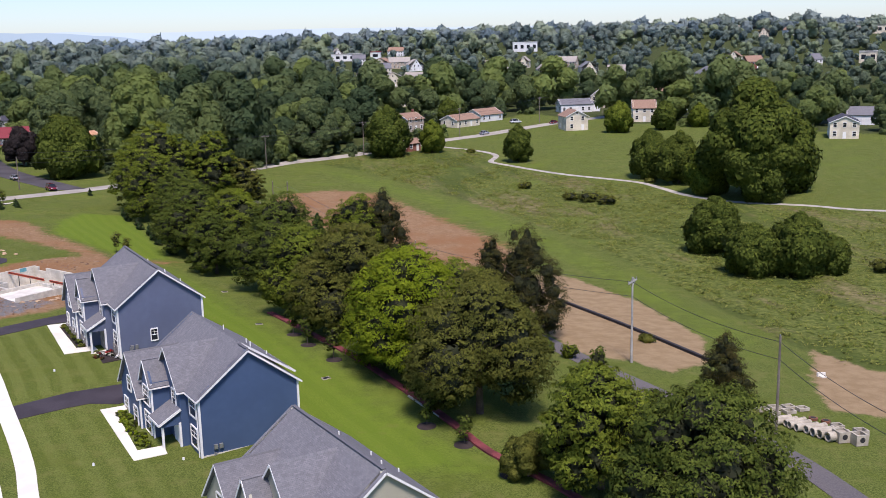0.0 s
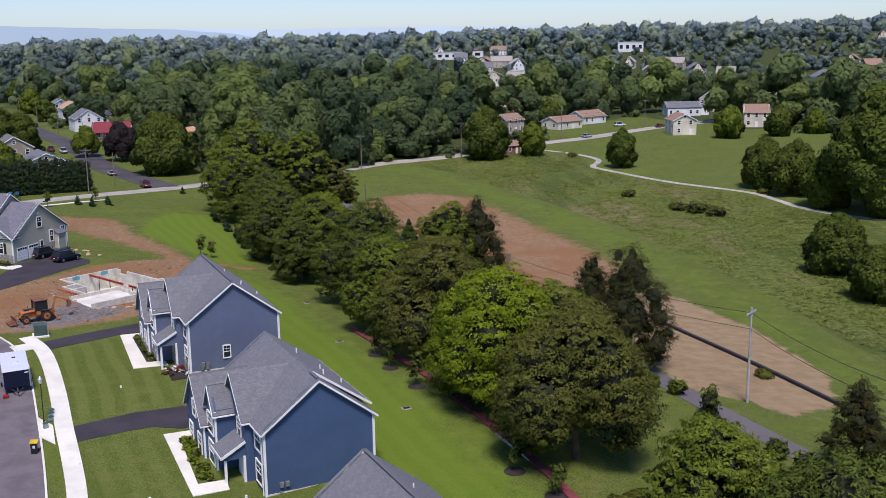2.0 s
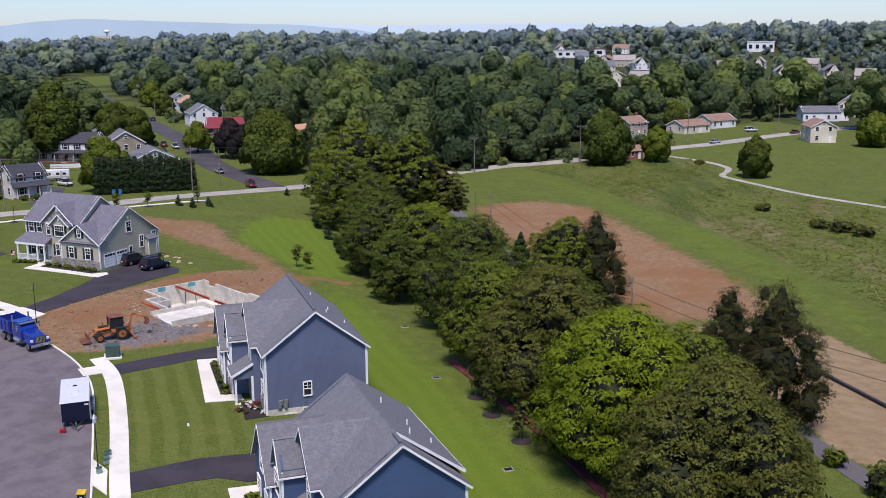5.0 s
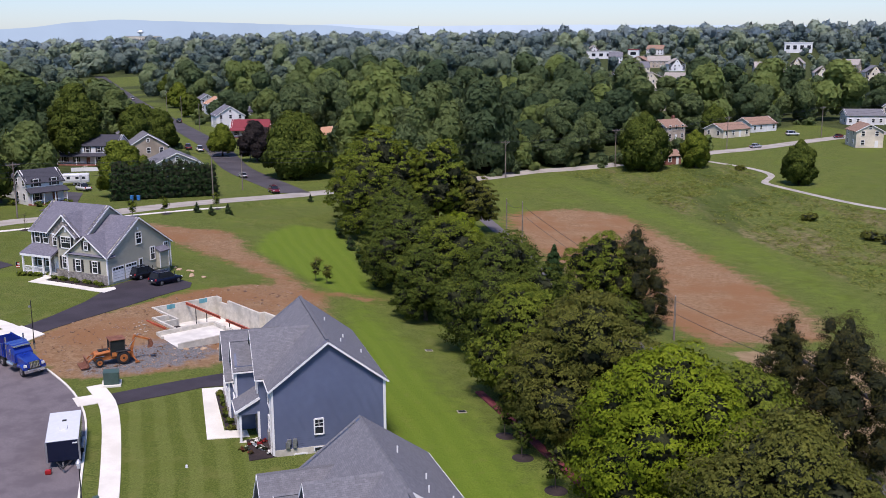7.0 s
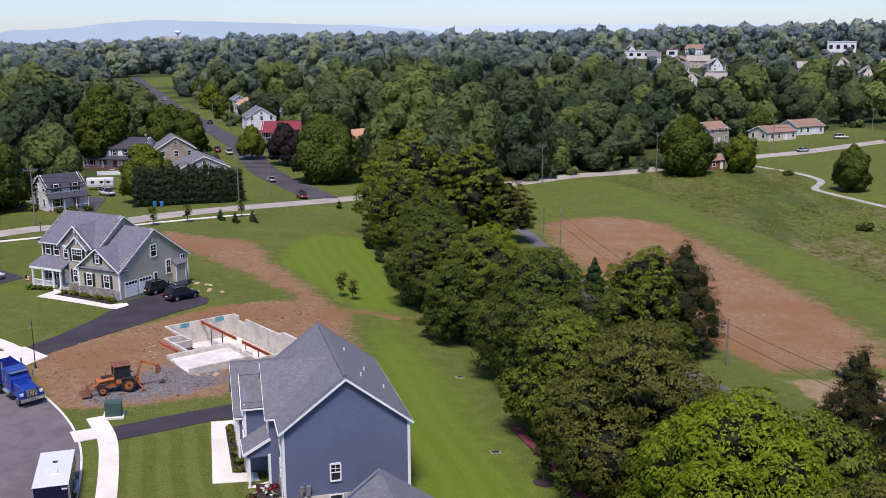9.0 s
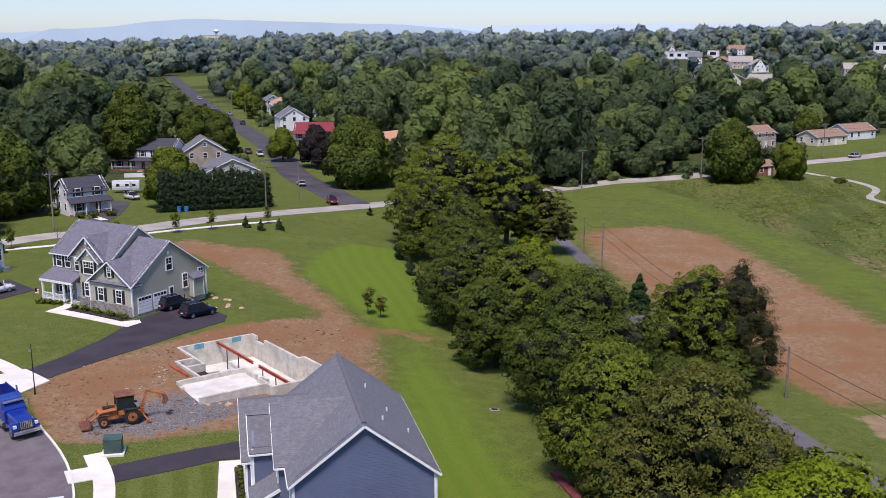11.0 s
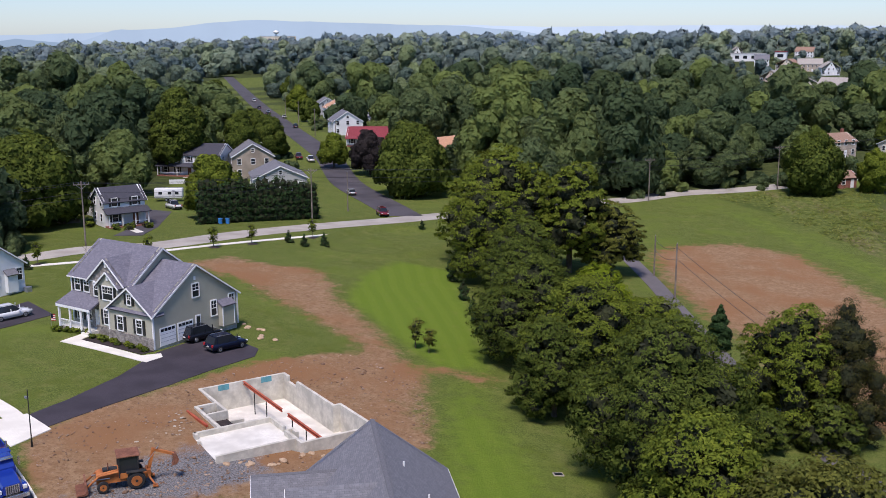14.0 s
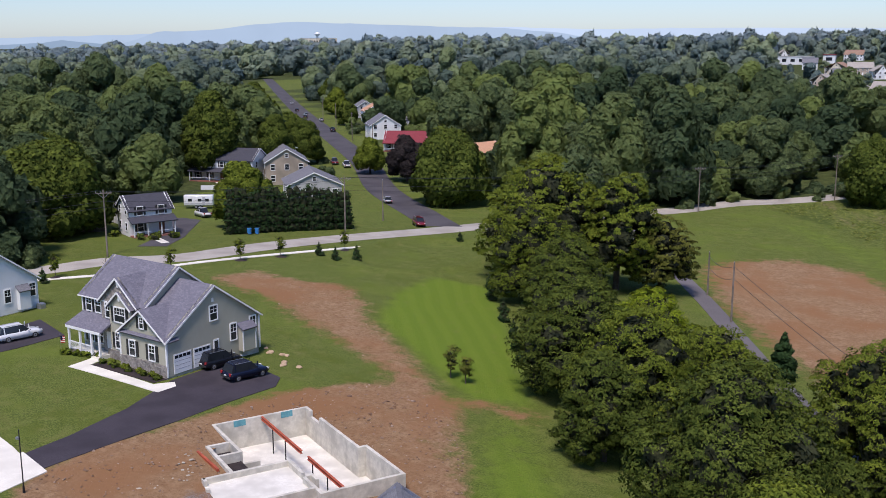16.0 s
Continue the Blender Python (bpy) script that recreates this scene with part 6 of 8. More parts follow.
def dump_truck():
    h = thing("dump_truck", "royal-blue dump truck with chrome grille and open bed", "truck", on_ground(-65.45, 110.1, radians(-29)))
    part("chassis", B(-4.2, -0.5, 0.65, 3.9, 0.5, 0.95), RUBBER, h)
    hood = section_body([(1.3, 0.85, 1.0, 1.75, 1.95, 0.75), (2.6, 0.80, 1.0, 1.68, 1.86, 0.70), (3.75, 0.72, 1.0, 1.55, 1.72, 0.62)])
    part("bonnet", hood, PAINT_BLUE, h)
    cab = section_body([(-0.6, 1.05, 1.0, 2.0, 2.75, 0.92), (0.6, 1.05, 1.0, 2.0, 2.8, 0.90), (1.3, 1.0, 1.0, 1.9, 2.05, 0.92)])
    part("cab", cab, PAINT_BLUE, h)
    part("windscreen", box(bmesh.new(), -0.02, -0.82, 0, 0.02, 0.82, 0.86, Matrix.Translation((1.26, 0, 2.0)) @ Matrix.Rotation(radians(-42), 4, "Y")), GLASS, h)
    part("sun_visor", B(0.55, -0.92, 2.66, 1.15, 0.92, 2.74), CHROME, h)
    part("grille", B(3.74, -0.5, 1.0, 3.82, 0.5, 1.68), CHROME, h)
    for i in range(6):
        part("grille_bar", B(3.81, -0.42 + i * 0.155, 1.04, 3.84, -0.36 + i * 0.155, 1.64), RUBBER, h)
    part("bumper", B(3.8, -1.15, 0.55, 4.0, 1.15, 0.9, 0.04), CHROME, h)
    for s in (-1, 1):
        part("fender", section_body([(2.2, 0.25, 0.9, 1.05, 1.2, 0.2), (3.0, 0.26, 1.05, 1.25, 1.35, 0.2), (3.7, 0.24, 0.85, 1.05, 1.15, 0.2)]), PAINT_BLUE, h).location = (0, s * 0.98, 0)
        part("headlight", B(3.55, s * 0.78, 1.15, 3.75, s * 1.08, 1.4), LAMP_CLEAR, h)
        part("exhaust_pipe", rod(bmesh.new(), (-0.75, s * 0.95, 1.0), (-0.75, s * 0.95, 3.4), 0.09), CHROME, h)
        part("fuel_tank", rod(bmesh.new(), (-0.4, s * 0.95, 0.75), (1.2, s * 0.95, 0.75), 0.32, n=14), CHROME, h)
        part("wing_mirror", B(1.0, s * 1.25, 1.95, 1.1, s * 1.4, 2.6), CHROME, h)
        wheel(h, 2.95, s * 0.98, 0.52, 0.3, CHROME)
        for x in (-1.7, -3.0):
            wheel(h, x, s * 0.92, 0.52, 0.55, CHROME)
    bed = bmesh.new()
    for q in ((-4.6, -1.2, 1.15, -0.95, 1.2, 1.3), (-4.6, -1.2, 1.3, -0.95, -1.12, 2.6), (-4.6, 1.12, 1.3, -0.95, 1.2, 2.6), (-1.05, -1.2, 1.3, -0.95, 1.2, 2.75), (-4.6, -1.2, 1.3, -4.5, 1.2, 2.45)):
        box(bed, *q)
    part("tipper_bed", bed, PAINT_BLUE, h)
    part("bed_floor", B(-4.5, -1.1, 1.3, -1.06, 1.1, 1.36), RUST, h, "rusty bed floor")
    for i in range(4):
        for s in (-1, 1):
            part("bed_rib", B(-4.2 + i * 0.95, s * 1.2, 1.3, -4.08 + i * 0.95, s * 1.27, 2.55), PAINT_BLUE, h)
    part("cab_shield", B(-0.95, -1.1, 2.7, -0.1, 1.1, 2.78), PAINT_BLUE, h)
    return h


dump_truck()


def backhoe():
    h = thing("backhoe_loader", "worn orange backhoe loader on the building plot", "excavator", on_ground(-57.9, 113.85, radians(226)))
    part("frame", B(-1.7, -0.45, 0.55, 2.2, 0.45, 1.05), PAINT_ORANGE, h)
    part("bonnet", section_body([(0.5, 0.45, 1.0, 1.45, 1.6, 0.4), (2.2, 0.42, 1.0, 1.3, 1.4, 0.36)]), PAINT_ORANGE, h)
    part("engine_cover", B(0.6, -0.3, 1.5, 1.7, 0.3, 1.62), RUBBER, h)
    part("exhaust", rod(bmesh.new(), (1.3, 0.25, 1.5), (1.3, 0.25, 2.2), 0.05), RUST, h)
    cab = bmesh.new()
    for x in (-0.95, 0.5):
        for y in (-0.72, 0.72):
            box(cab, x - 0.05, y - 0.05, 1.0, x + 0.05, y + 0.05, 2.65)
    part("cab_frame", cab, RUBBER, h)
    part("cab_glass", B(-0.92, -0.7, 1.35, 0.47, 0.7, 2.6), GLASS, h, "dark cab windows")
    part("cab_base", B(-0.95, -0.72, 0.9, 0.5, 0.72, 1.35), PAINT_ORANGE, h)
    part("cab_roof", B(-1.1, -0.82, 2.64, 0.65, 0.82, 2.78, 0.05), RUST, h, "faded maroon cab roof")
    for s in (-1, 1):
        wheel(h, -0.75, s * 0.88, 0.72, 0.42, PAINT_ORANGE)
        wheel(h, 1.75, s * 0.82, 0.46, 0.3, PAINT_ORANGE)
        part("mudguard", B(-1.5, s * 0.7, 1.42, 0.0, s * 1.1, 1.48), RUBBER, h)
        bm = bmesh.new()
        rod(bm, (0.6, s * 0.58, 1.45), (2.0, s * 0.58, 1.3), 0.09)
        rod(bm, (2.0, s * 0.58, 1.3), (2.95, s * 0.58, 0.5), 0.09)
        part("loader_arm", bm, PAINT_ORANGE, h)
        part("ram", rod(bmesh.new(), (1.2, s * 0.5, 1.0), (2.5, s * 0.5, 1.0), 0.05), STEEL, h)
        bm = bmesh.new()
        rod(bm, (-1.6, s * 0.4, 0.9), (-2.15, s * 1.0, 0.15), 0.08)
        box(bm, -2.35, s * 1.0 - 0.22, 0.02, -1.95, s * 1.0 + 0.22, 0.12)
        part("stabiliser_leg", bm, PAINT_ORANGE, h)
    bm = bmesh.new()
    solid(bm, [(2.85, -1.05, 0.2), (3.05, -1.05, 0.05), (3.75, -1.05, 0.08), (3.72, -1.05, 0.14), (3.12, -1.05, 0.18), (2.98, -1.05, 0.45), (3.1, -1.05, 0.95), (2.95, -1.05, 0.95)], (0, 2.1, 0))
    part("loader_bucket", bm, RUST, h, "rusty front bucket")
    bm = bmesh.new()
    box(bm, -0.12, -0.14, 0, 0.12, 0.14, 1.95, Matrix.Translation((-1.75, 0, 0.9)) @ Matrix.Rotation(radians(-14), 4, "Y"))
    part("boom", bm, PAINT_ORANGE, h)
    bm = bmesh.new()
    box(bm, -0.1, -0.12, 0, 0.1, 0.12, 1.75, Matrix.Translation((-2.15, 0.05, 2.75)) @ Matrix.Rotation(radians(-112), 4, "Y"))
    part("dipper_arm", bm, PAINT_ORANGE, h)
    part("ram", rod(bmesh.new(), (-1.55, 0.1, 1.6), (-2.6, 0.1, 2.95), 0.05), STEEL, h)
    bm = bmesh.new()
    solid(bm, [(-3.6, -0.3, 2.2), (-3.95, -0.3, 2.15), (-4.15, -0.3, 1.6), (-3.95, -0.3, 1.25), (-3.6, -0.3, 1.2), (-3.75, -0.3, 1.6)], (0, 0.6, 0))
    part("digging_bucket", bm, RUST, h)
    part("counter_tray", B(-1.9, -0.5, 0.6, -1.6, 0.5, 1.2), PAINT_ORANGE, h)
    return h


backhoe()


# ---- poles, wires and street furniture ----
def utility_pole(label, x, y, height, turn, arm=True, wood=None, lean=0.0):
    z = gz(x, y)
    h = thing("utility_pole", label, "utility pole", Matrix.Translation((x, y, z)) @ Matrix.Rotation(radians(turn), 4, "Z") @ Matrix.Rotation(radians(lean), 4, "Y"))
    part("pole", rod(bmesh.new(), (0, 0, -0.6), (0, 0, height), 0.135, 0.09, 10), wood or POLE_WOOD, h)
    if arm:
        part("crossarm", B(-1.1, -0.06, height - 0.55, 1.1, 0.06, height - 0.4), wood or POLE_WOOD, h)
        for xx in (-1.0, -0.4, 0.4, 1.0):
            part("insulator", rod(bmesh.new(), (xx, 0, height - 0.4), (xx, 0, height - 0.18), 0.05, 0.035, 8), STEEL, h)
        part("brace", rod(bmesh.new(), (-0.7, 0, height - 0.55), (0, 0.1, height - 1.2), 0.025, n=5), STEEL, h)
        part("brace", rod(bmesh.new(), (0.7, 0, height - 0.55), (0, 0.1, height - 1.2), 0.025, n=5), STEEL, h)
    else:
        part("cap", rod(bmesh.new(), (0, 0, height), (0, 0, height + 0.12), 0.05), STEEL, h)
    return (x, y, z + height)


def wire(pts_, sag, label, r=0.024):
    cu = bpy.data.curves.new("wire", "CURVE")
    cu.dimensions, cu.bevel_depth, cu.bevel_resolution = "3D", r, 1
    for p, q in zip(pts_, pts_[1:]):
        p, q = Vector(p), Vector(q)
        sp = cu.splines.new("POLY")
        n = 14
        sp.points.add(n)
        for i in range(n + 1):
            t = i / n
            v = p.lerp(q, t)
            sp.points[i].co = (v.x, v.y, v.z - sag * 4 * t * (1 - t), 1)
    cu.materials.append(BLACK)
    return tagged(new("power_line", cu), label, "cable")


PALE_POLE = surface("pale_pole", (0.36, 0.35, 0.33), (0.44, 0.43, 0.40), 9, 0.8, 0.85, bump=0.2)
road_poles = [utility_pole("wooden utility pole beside the cross road", x, y, hh, t) for x, y, hh, t in
              ((-160, 120, 9.6, 40), (-117.6, 176.4, 9.4, 40), (-102.0, 214.5, 9.4, 20), (-56.8, 276.6, 9.2, 30), (-33.2, 300.8, 9.8, 40), (-6, 339, 9.5, 40), (22, 378, 9.5, 40), (48, 408, 9.5, 40))]
for dz, dx in ((-0.2, 0.9), (-0.2, -0.9), (-1.6, 0.0), (-2.4, 0.15)):
    wire([(x + dx, y, z + dz) for x, y, z in road_poles], 0.9, "sagging black power line along the road")
utility_pole("tall thin street pole beside the side street", -104.5, 232.0, 7.5, 0, False)
for i in range(5):
    t = i / 5
    utility_pole("utility pole along the side street", -131 - 130 * t, 289 + 165 * t, 9, -50, i % 2 == 0)
lane_poles = [utility_pole("weathered pole beside the lane", x, y, hh, tt, arm, wd) for x, y, hh, tt, arm, wd in
              ((30, 62, 8.5, 0, False, None), (25.6, 84.0, 8.6, 60, False, None), (16.4, 103.6, 9.0, 60, True, PALE_POLE), (-8.6, 150.6, 5.2, 60, False, None), (-36.0, 196.5, 7.6, 60, False, None), (-41.4, 208.9, 6.0, 60, False, None))]
for dz in (-0.5, -2.0):
    wire([(x, y, z + dz) for x, y, z in lane_poles], 0.7, "black cable along the lane")


def street_lamp(x, y, label, hgt=3.75, spot=False):
    z = gz(x, y)
    h = thing("street_lamp", label, "street lamp", Matrix.Translation((x, y, z)))
    part("base", rod(bmesh.new(), (0, 0, -0.2), (0, 0, 0.5), 0.11, 0.07, 10), BLACK, h)
    part("post", rod(bmesh.new(), (0, 0, 0.4), (0, 0, hgt if not spot else hgt + 0.6), 0.045, 0.035, 8), BLACK, h, "slim black post")
    if not spot:
        part("lantern", rod(bmesh.new(), (0, 0, hgt - 0.05), (0, 0, hgt + 0.35), 0.11, 0.2, 10), LAMP_CLEAR, h, "frosted glass lantern")
        part("cap", rod(bmesh.new(), (0, 0, hgt + 0.35), (0, 0, hgt + 0.6), 0.22, 0.03, 10), STEEL, h)
    else:
        part("lamp_head", B(-0.28, -0.08, hgt - 0.12, 0.0, 0.08, hgt + 0.05, 0.02), STEEL, h)
    return h


street_lamp(-43.0, 87.4, "black post-top street lamp with glass lantern")
street_lamp(-68.4, 116.0, "slim black street pole beside the apron", 3.9, True)

b = thing("transformer_box", "dark green electric cabinet on a concrete pad", "electric cabinet", on_ground(-54.9, 108.8, radians(30)))
part("cabinet", B(-0.75, -0.6, 0.12, 0.75, 0.6, 1.35, 0.04), PLASTIC_GREEN, b)
part("lid", B(-0.78, -0.63, 1.3, 0.78, 0.63, 1.42, 0.03), PLASTIC_GREEN, b, "paler sloping lid")
part("pad", B(-0.95, -0.9, -0.1, 0.95, 0.9, 0.12), CONCRETE, b)
for i, (x, y) in enumerate(((-42.6, 86.9), (-42.9, 88.3), (-43.2, 88.9), (-43.5, 89.6))):
    u = thing("utility_pedestal", "small pale-green utility pedestal in the verge", "utility box", on_ground(x, y, 1.0), "utility pedestals")
    part("body", B(-0.22, -0.16, 0, 0.22, 0.16, 0.55 - 0.1 * (i % 2), 0.04), surface("pale_green_plastic", (0.20, 0.30, 0.23), (0.24, 0.34, 0.27), 5, 1, 0.6, bump=0), u)
    part("lid", B(-0.24, -0.18, 0.5 - 0.1 * (i % 2), 0.24, 0.18, 0.6 - 0.1 * (i % 2), 0.03), PLASTIC_GREEN, u)


def wheelie_bin(x, y, turn, body, lid, label):
    h = thing("wheeled_bin", label, "bin", on_ground(x, y, turn))
    part("body", section_body([(-0.32, 0.26, 0.05, 0.5, 1.02, 0.3), (0.32, 0.26, 0.05, 0.5, 1.02, 0.3)]), body, h)
    part("lid", B(-0.40, -0.35, 1.0, 0.38, 0.35, 1.12, 0.04), lid, h)
    for s in (-1, 1):
        part("wheel", rod(bmesh.new(), (-0.3, s * 0.26, 0.12), (-0.3, s * 0.34, 0.12), 0.12), RUBBER, h)
    part("emblem", B(0.325, -0.1, 0.55, 0.345, 0.1, 0.8), LAMP_CLEAR, h)


wheelie_bin(-41.3, 82.7, radians(-70), BLACK, YELLOW, "black wheeled bin with yellow lid at the kerb")
BLUE_PLASTIC = surface("blue_plastic", (0.03, 0.16, 0.42), (0.04, 0.2, 0.48), 4, 1, 0.5, bump=0)
wheelie_bin(-111.6, 203.2, 0.3, BLUE_PLASTIC, BLUE_PLASTIC, "blue wheeled bin beside the hedge")
wheelie_bin(-112.5, 202.4, 0.3, BLUE_PLASTIC, BLUE_PLASTIC, "blue wheeled bin beside the hedge")


# ---- concrete pipes and boxes stacked beside the lane ----
def concrete_pipe(x, y, turn, r, L):
    h = thing("concrete_pipe", "pale concrete drain pipe lying on grass", "pipe", on_ground(x, y, turn), "drain pipes beside the lane")
    bm = bmesh.new()
    n = 16
    for i in range(n):
        a, b2 = i * math.tau / n, (i + 1) * math.tau / n
        ring = []
        for ra, ang in ((r, a), (r, b2), (r * 0.78, b2), (r * 0.78, a)):
            ring.append((-L / 2, ra * math.cos(ang), r + ra * math.sin(ang)))
        v0 = [bm.verts.new(p) for p in ring]
        v1 = [bm.verts.new((L / 2, p[1], p[2])) for p in ring]
        for k in range(4):
            if k % 2 == 0:
                bm.faces.new((v0[k], v0[(k + 1) % 4], v1[(k + 1) % 4], v1[k]))
        bm.faces.new(v0[::-1]), bm.faces.new(v1)
    bmesh.ops.remove_doubles(bm, verts=bm.verts[:], dist=1e-4)
    bmesh.ops.recalc_face_normals(bm, faces=bm.faces[:])
    part("barrel", bm, PIPE, h)
    bm = bmesh.new()
    for i in range(n):
        a, b2 = i * math.tau / n, (i + 1) * math.tau / n
        solid(bm, [(L / 2 - 0.25, r * 1.0 * math.cos(a), r + r * math.sin(a)), (L / 2 - 0.25, r * 1.12 * math.cos(a), r + r * 1.12 * math.sin(a)), (L / 2 - 0.25, r * 1.12 * math.cos(b2), r + r * 1.12 * math.sin(b2)), (L / 2 - 0.25, r * math.cos(b2), r + r * math.sin(b2))], (0.3, 0, 0))
    part("socket", bm, PIPE, h)


rp = random.Random(4)
for i in range(9):
    t = i / 8
    concrete_pipe(26.9 + 3.3 * t + rp.uniform(-.15, .15), 87.4 - 4.2 * t + rp.uniform(-.15, .15), radians(20 + rp.uniform(-6, 6)), 0.30 + 0.16 * t, 2.3)


def drain_box(x, y, turn, s, label="square precast concrete drain box with a round hole"):
    h = thing("drain_box", label, "drain box", on_ground(x, y, turn), "drain boxes beside the lane")
    for k, q in enumerate(((-s, -s, 0, -s * 0.75, s, s * 1.7), (s * 0.75, -s, 0, s, s, s * 1.7), (-s * 0.75, -s, 0, s * 0.75, -s * 0.75, s * 1.7), (-s * 0.75, s * 0.75, 0, s * 0.75, s, s * 1.7))):
        part("side", B(*q), PIPE, h)
    # no hole is cut: a dark disc paints the shade within
    part("hole", rod(bmesh.new(), (0, -s - 0.012, s * 0.9), (0, -s + 0.05, s * 0.9), s * 0.45, n=14), RUBBER, h, "dark disc for the shade inside the hole")


for x, y, s in ((30.6, 83.0, 0.62), (31.8, 82.4, 0.62), (32.4, 83.6, 0.55), (30.9, 84.9, 0.5)):
    drain_box(x, y, radians(15), s)
for i, (x, y) in enumerate(((26.0, 90.0), (27.3, 90.6), (28.6, 90.9), (29.7, 90.5), (26.8, 89.3), (28.3, 89.7))):
    h = thing("precast_curb", "low square precast concrete unit on grass", "drain box", on_ground(x, y, radians(20)), "drain frames beside the lane")
    for q in ((-0.6, -0.5, 0, 0.6, -0.35, 0.3), (-0.6, 0.35, 0, 0.6, 0.5, 0.3), (-0.6, -0.35, 0, -0.45, 0.35, 0.3), (0.45, -0.35, 0, 0.6, 0.35, 0.3)):
        part("side", B(*q), PIPE, h)
for x, y in ((29.9, 88.0), (30.8, 87.4)):
    h = thing("manhole_ring", "dark iron manhole ring on grass", "manhole ring", on_ground(x, y, 0))
    part("ring", rod(bmesh.new(), (0, 0, 0), (0, 0, 0.22), 0.45, n=16), RUST, h)
    # dark cap painted as the shade inside the solid ring
    part("opening", rod(bmesh.new(), (0, 0, 0.2), (0, 0, 0.23), 0.3, n=14), RUBBER, h)
b = thing("concrete_headwall", "small white concrete outlet at the basin", "headwall", on_ground(34.8, 101.2, 0.3, 0.5))
part("wall", B(-0.9, -0.2, -0.2, 0.9, 0.2, 0.7), SLAB, b)
part("apron", B(-0.6, -1.2, -0.1, 0.6, -0.2, 0.15), SLAB, b)


# ---- silt fence, edging rail, drain covers ----
def low_strip(name, label, pts_, hgt, thick, material, category, step=2.0):
    c2 = smooth([Vector(p) for p in pts_], step)
    h = thing(name, label, category, Matrix.Translation((c2[0].x, c2[0].y, gz(c2[0].x, c2[0].y))))
    o = Vector((c2[0].x, c2[0].y, gz(c2[0].x, c2[0].y)))
    for p, q in zip(c2, c2[1:]):
        a, b3 = Vector((p.x, p.y, gz(p.x, p.y))) - o, Vector((q.x, q.y, gz(q.x, q.y))) - o
        e = (b3 - a).normalized()
        s = Vector((-e.y, e.x, 0)) * thick / 2
        bm = bmesh.new()
        solid(bm, [a - s - Vector((0, 0, .1)), a + s - Vector((0, 0, .1)), a + s + Vector((0, 0, hgt)), a - s + Vector((0, 0, hgt))], b3 - a)
        part("panel", bm, material, h)
    return h


FABRIC = surface("black_fabric", (0.02, 0.019, 0.024), (0.035, 0.033, 0.04), 9, 1, 0.9)
low_strip("filter_sock", "black silt barrier across the bare field", [(2.5, 152.5), (8, 141.5), (12.2, 132.2), (18, 120), (25.0, 104.8)], 0.32, 0.36, FABRIC, "silt barrier")
low_strip("edging", "maroon planting edge along the tree row", [(-24, 119.5), (-15.8, 107.2), (-11.1, 100.5), (-2.2, 86.1), (1.8, 78.7), (6.7, 72.7), (10, 67)], 0.18, 0.7, RED_MULCH, "edging")
low_strip("pvc_pipe", "long pale pipe lying beside the tree row", [(-5.5, 90.8), (-2.8, 86.6), (-0.7, 83.2)], 0.16, 0.2, SIDING_GREY, "pipe", 3.0)
low_strip("rail_fence", "dark timber rail fence beside the white house", [(-149, 182), (-142, 190), (-136, 195.5)], 0.8, 0.1, POLE_WOOD, "fence")
low_strip("white_fence", "white vinyl garden fence", [(-160, 250), (-150, 257)], 1.0, 0.1, SIDING_WHITE, "fence", 2.5)
for x, y in ((-13.7, 95.3), (-24.0, 113.5), (-32.4, 131.6)):
    h = thing("drain_cover", "square iron yard drain with a concrete rim", "drain", on_ground(x, y, radians(32)))
    part("rim", B(-0.45, -0.35, -0.1, 0.45, 0.35, 0.02), PIPE, h)
    part("grate", B(-0.36, -0.26, 0.0, 0.36, 0.26, 0.035), BLACK, h)
for x, y in ((-40.2, 96.0), (-29.6, 77.5), (-22.8, 78.9), (-37.0, 81.5)):
    h = thing("cleanout_cap", "small white pipe cap in the lawn", "pipe cap", on_ground(x, y, 0))
    part("cap", rod(bmesh.new(), (0, 0, -0.1), (0, 0, 0.16), 0.12, 0.1, 10), WHITE, h)
    part("lid", rod(bmesh.new(), (0, 0, 0.15), (0, 0, 0.2), 0.07, n=8), WHITE, h)


def fallen_rocks(name, label, pts_, size, seed, mat, n):
    r = random.Random(seed)
    for i in range(n):
        t = i / max(1, n - 1)
        k = min(int(t * (len(pts_) - 1)), len(pts_) - 2)
        f = t * (len(pts_) - 1) - k
        x = pts_[k][0] + (pts_[k + 1][0] - pts_[k][0]) * f + r.uniform(-.7, .7)
        y = pts_[k][1] + (pts_[k + 1][1] - pts_[k][1]) * f + r.uniform(-.7, .7)
        bm = bmesh.new()
        bmesh.ops.create_icosphere(bm, subdivisions=2, radius=1)
        for v in bm.verts:
            v.co *= 1 + 0.28 * noise.noise(v.co * 1.3 + Vector((i * 3.1, seed, 0)))
        s = size * r.uniform(0.6, 1.3)
        bmesh.ops.transform(bm, matrix=Matrix.Diagonal((s * 1.4, s, s * 0.55, 1)), verts=bm.verts)
        ob = new(name, mesh_of(bm, name, mat))
        ob.matrix_basis = Matrix.Translation((x, y, gz(x, y) + s * 0.12)) @ Matrix.Rotation(r.uniform(0, 3), 4, "Z")
        tagged(ob, label, "rock", label.split(" on")[0] + "s")


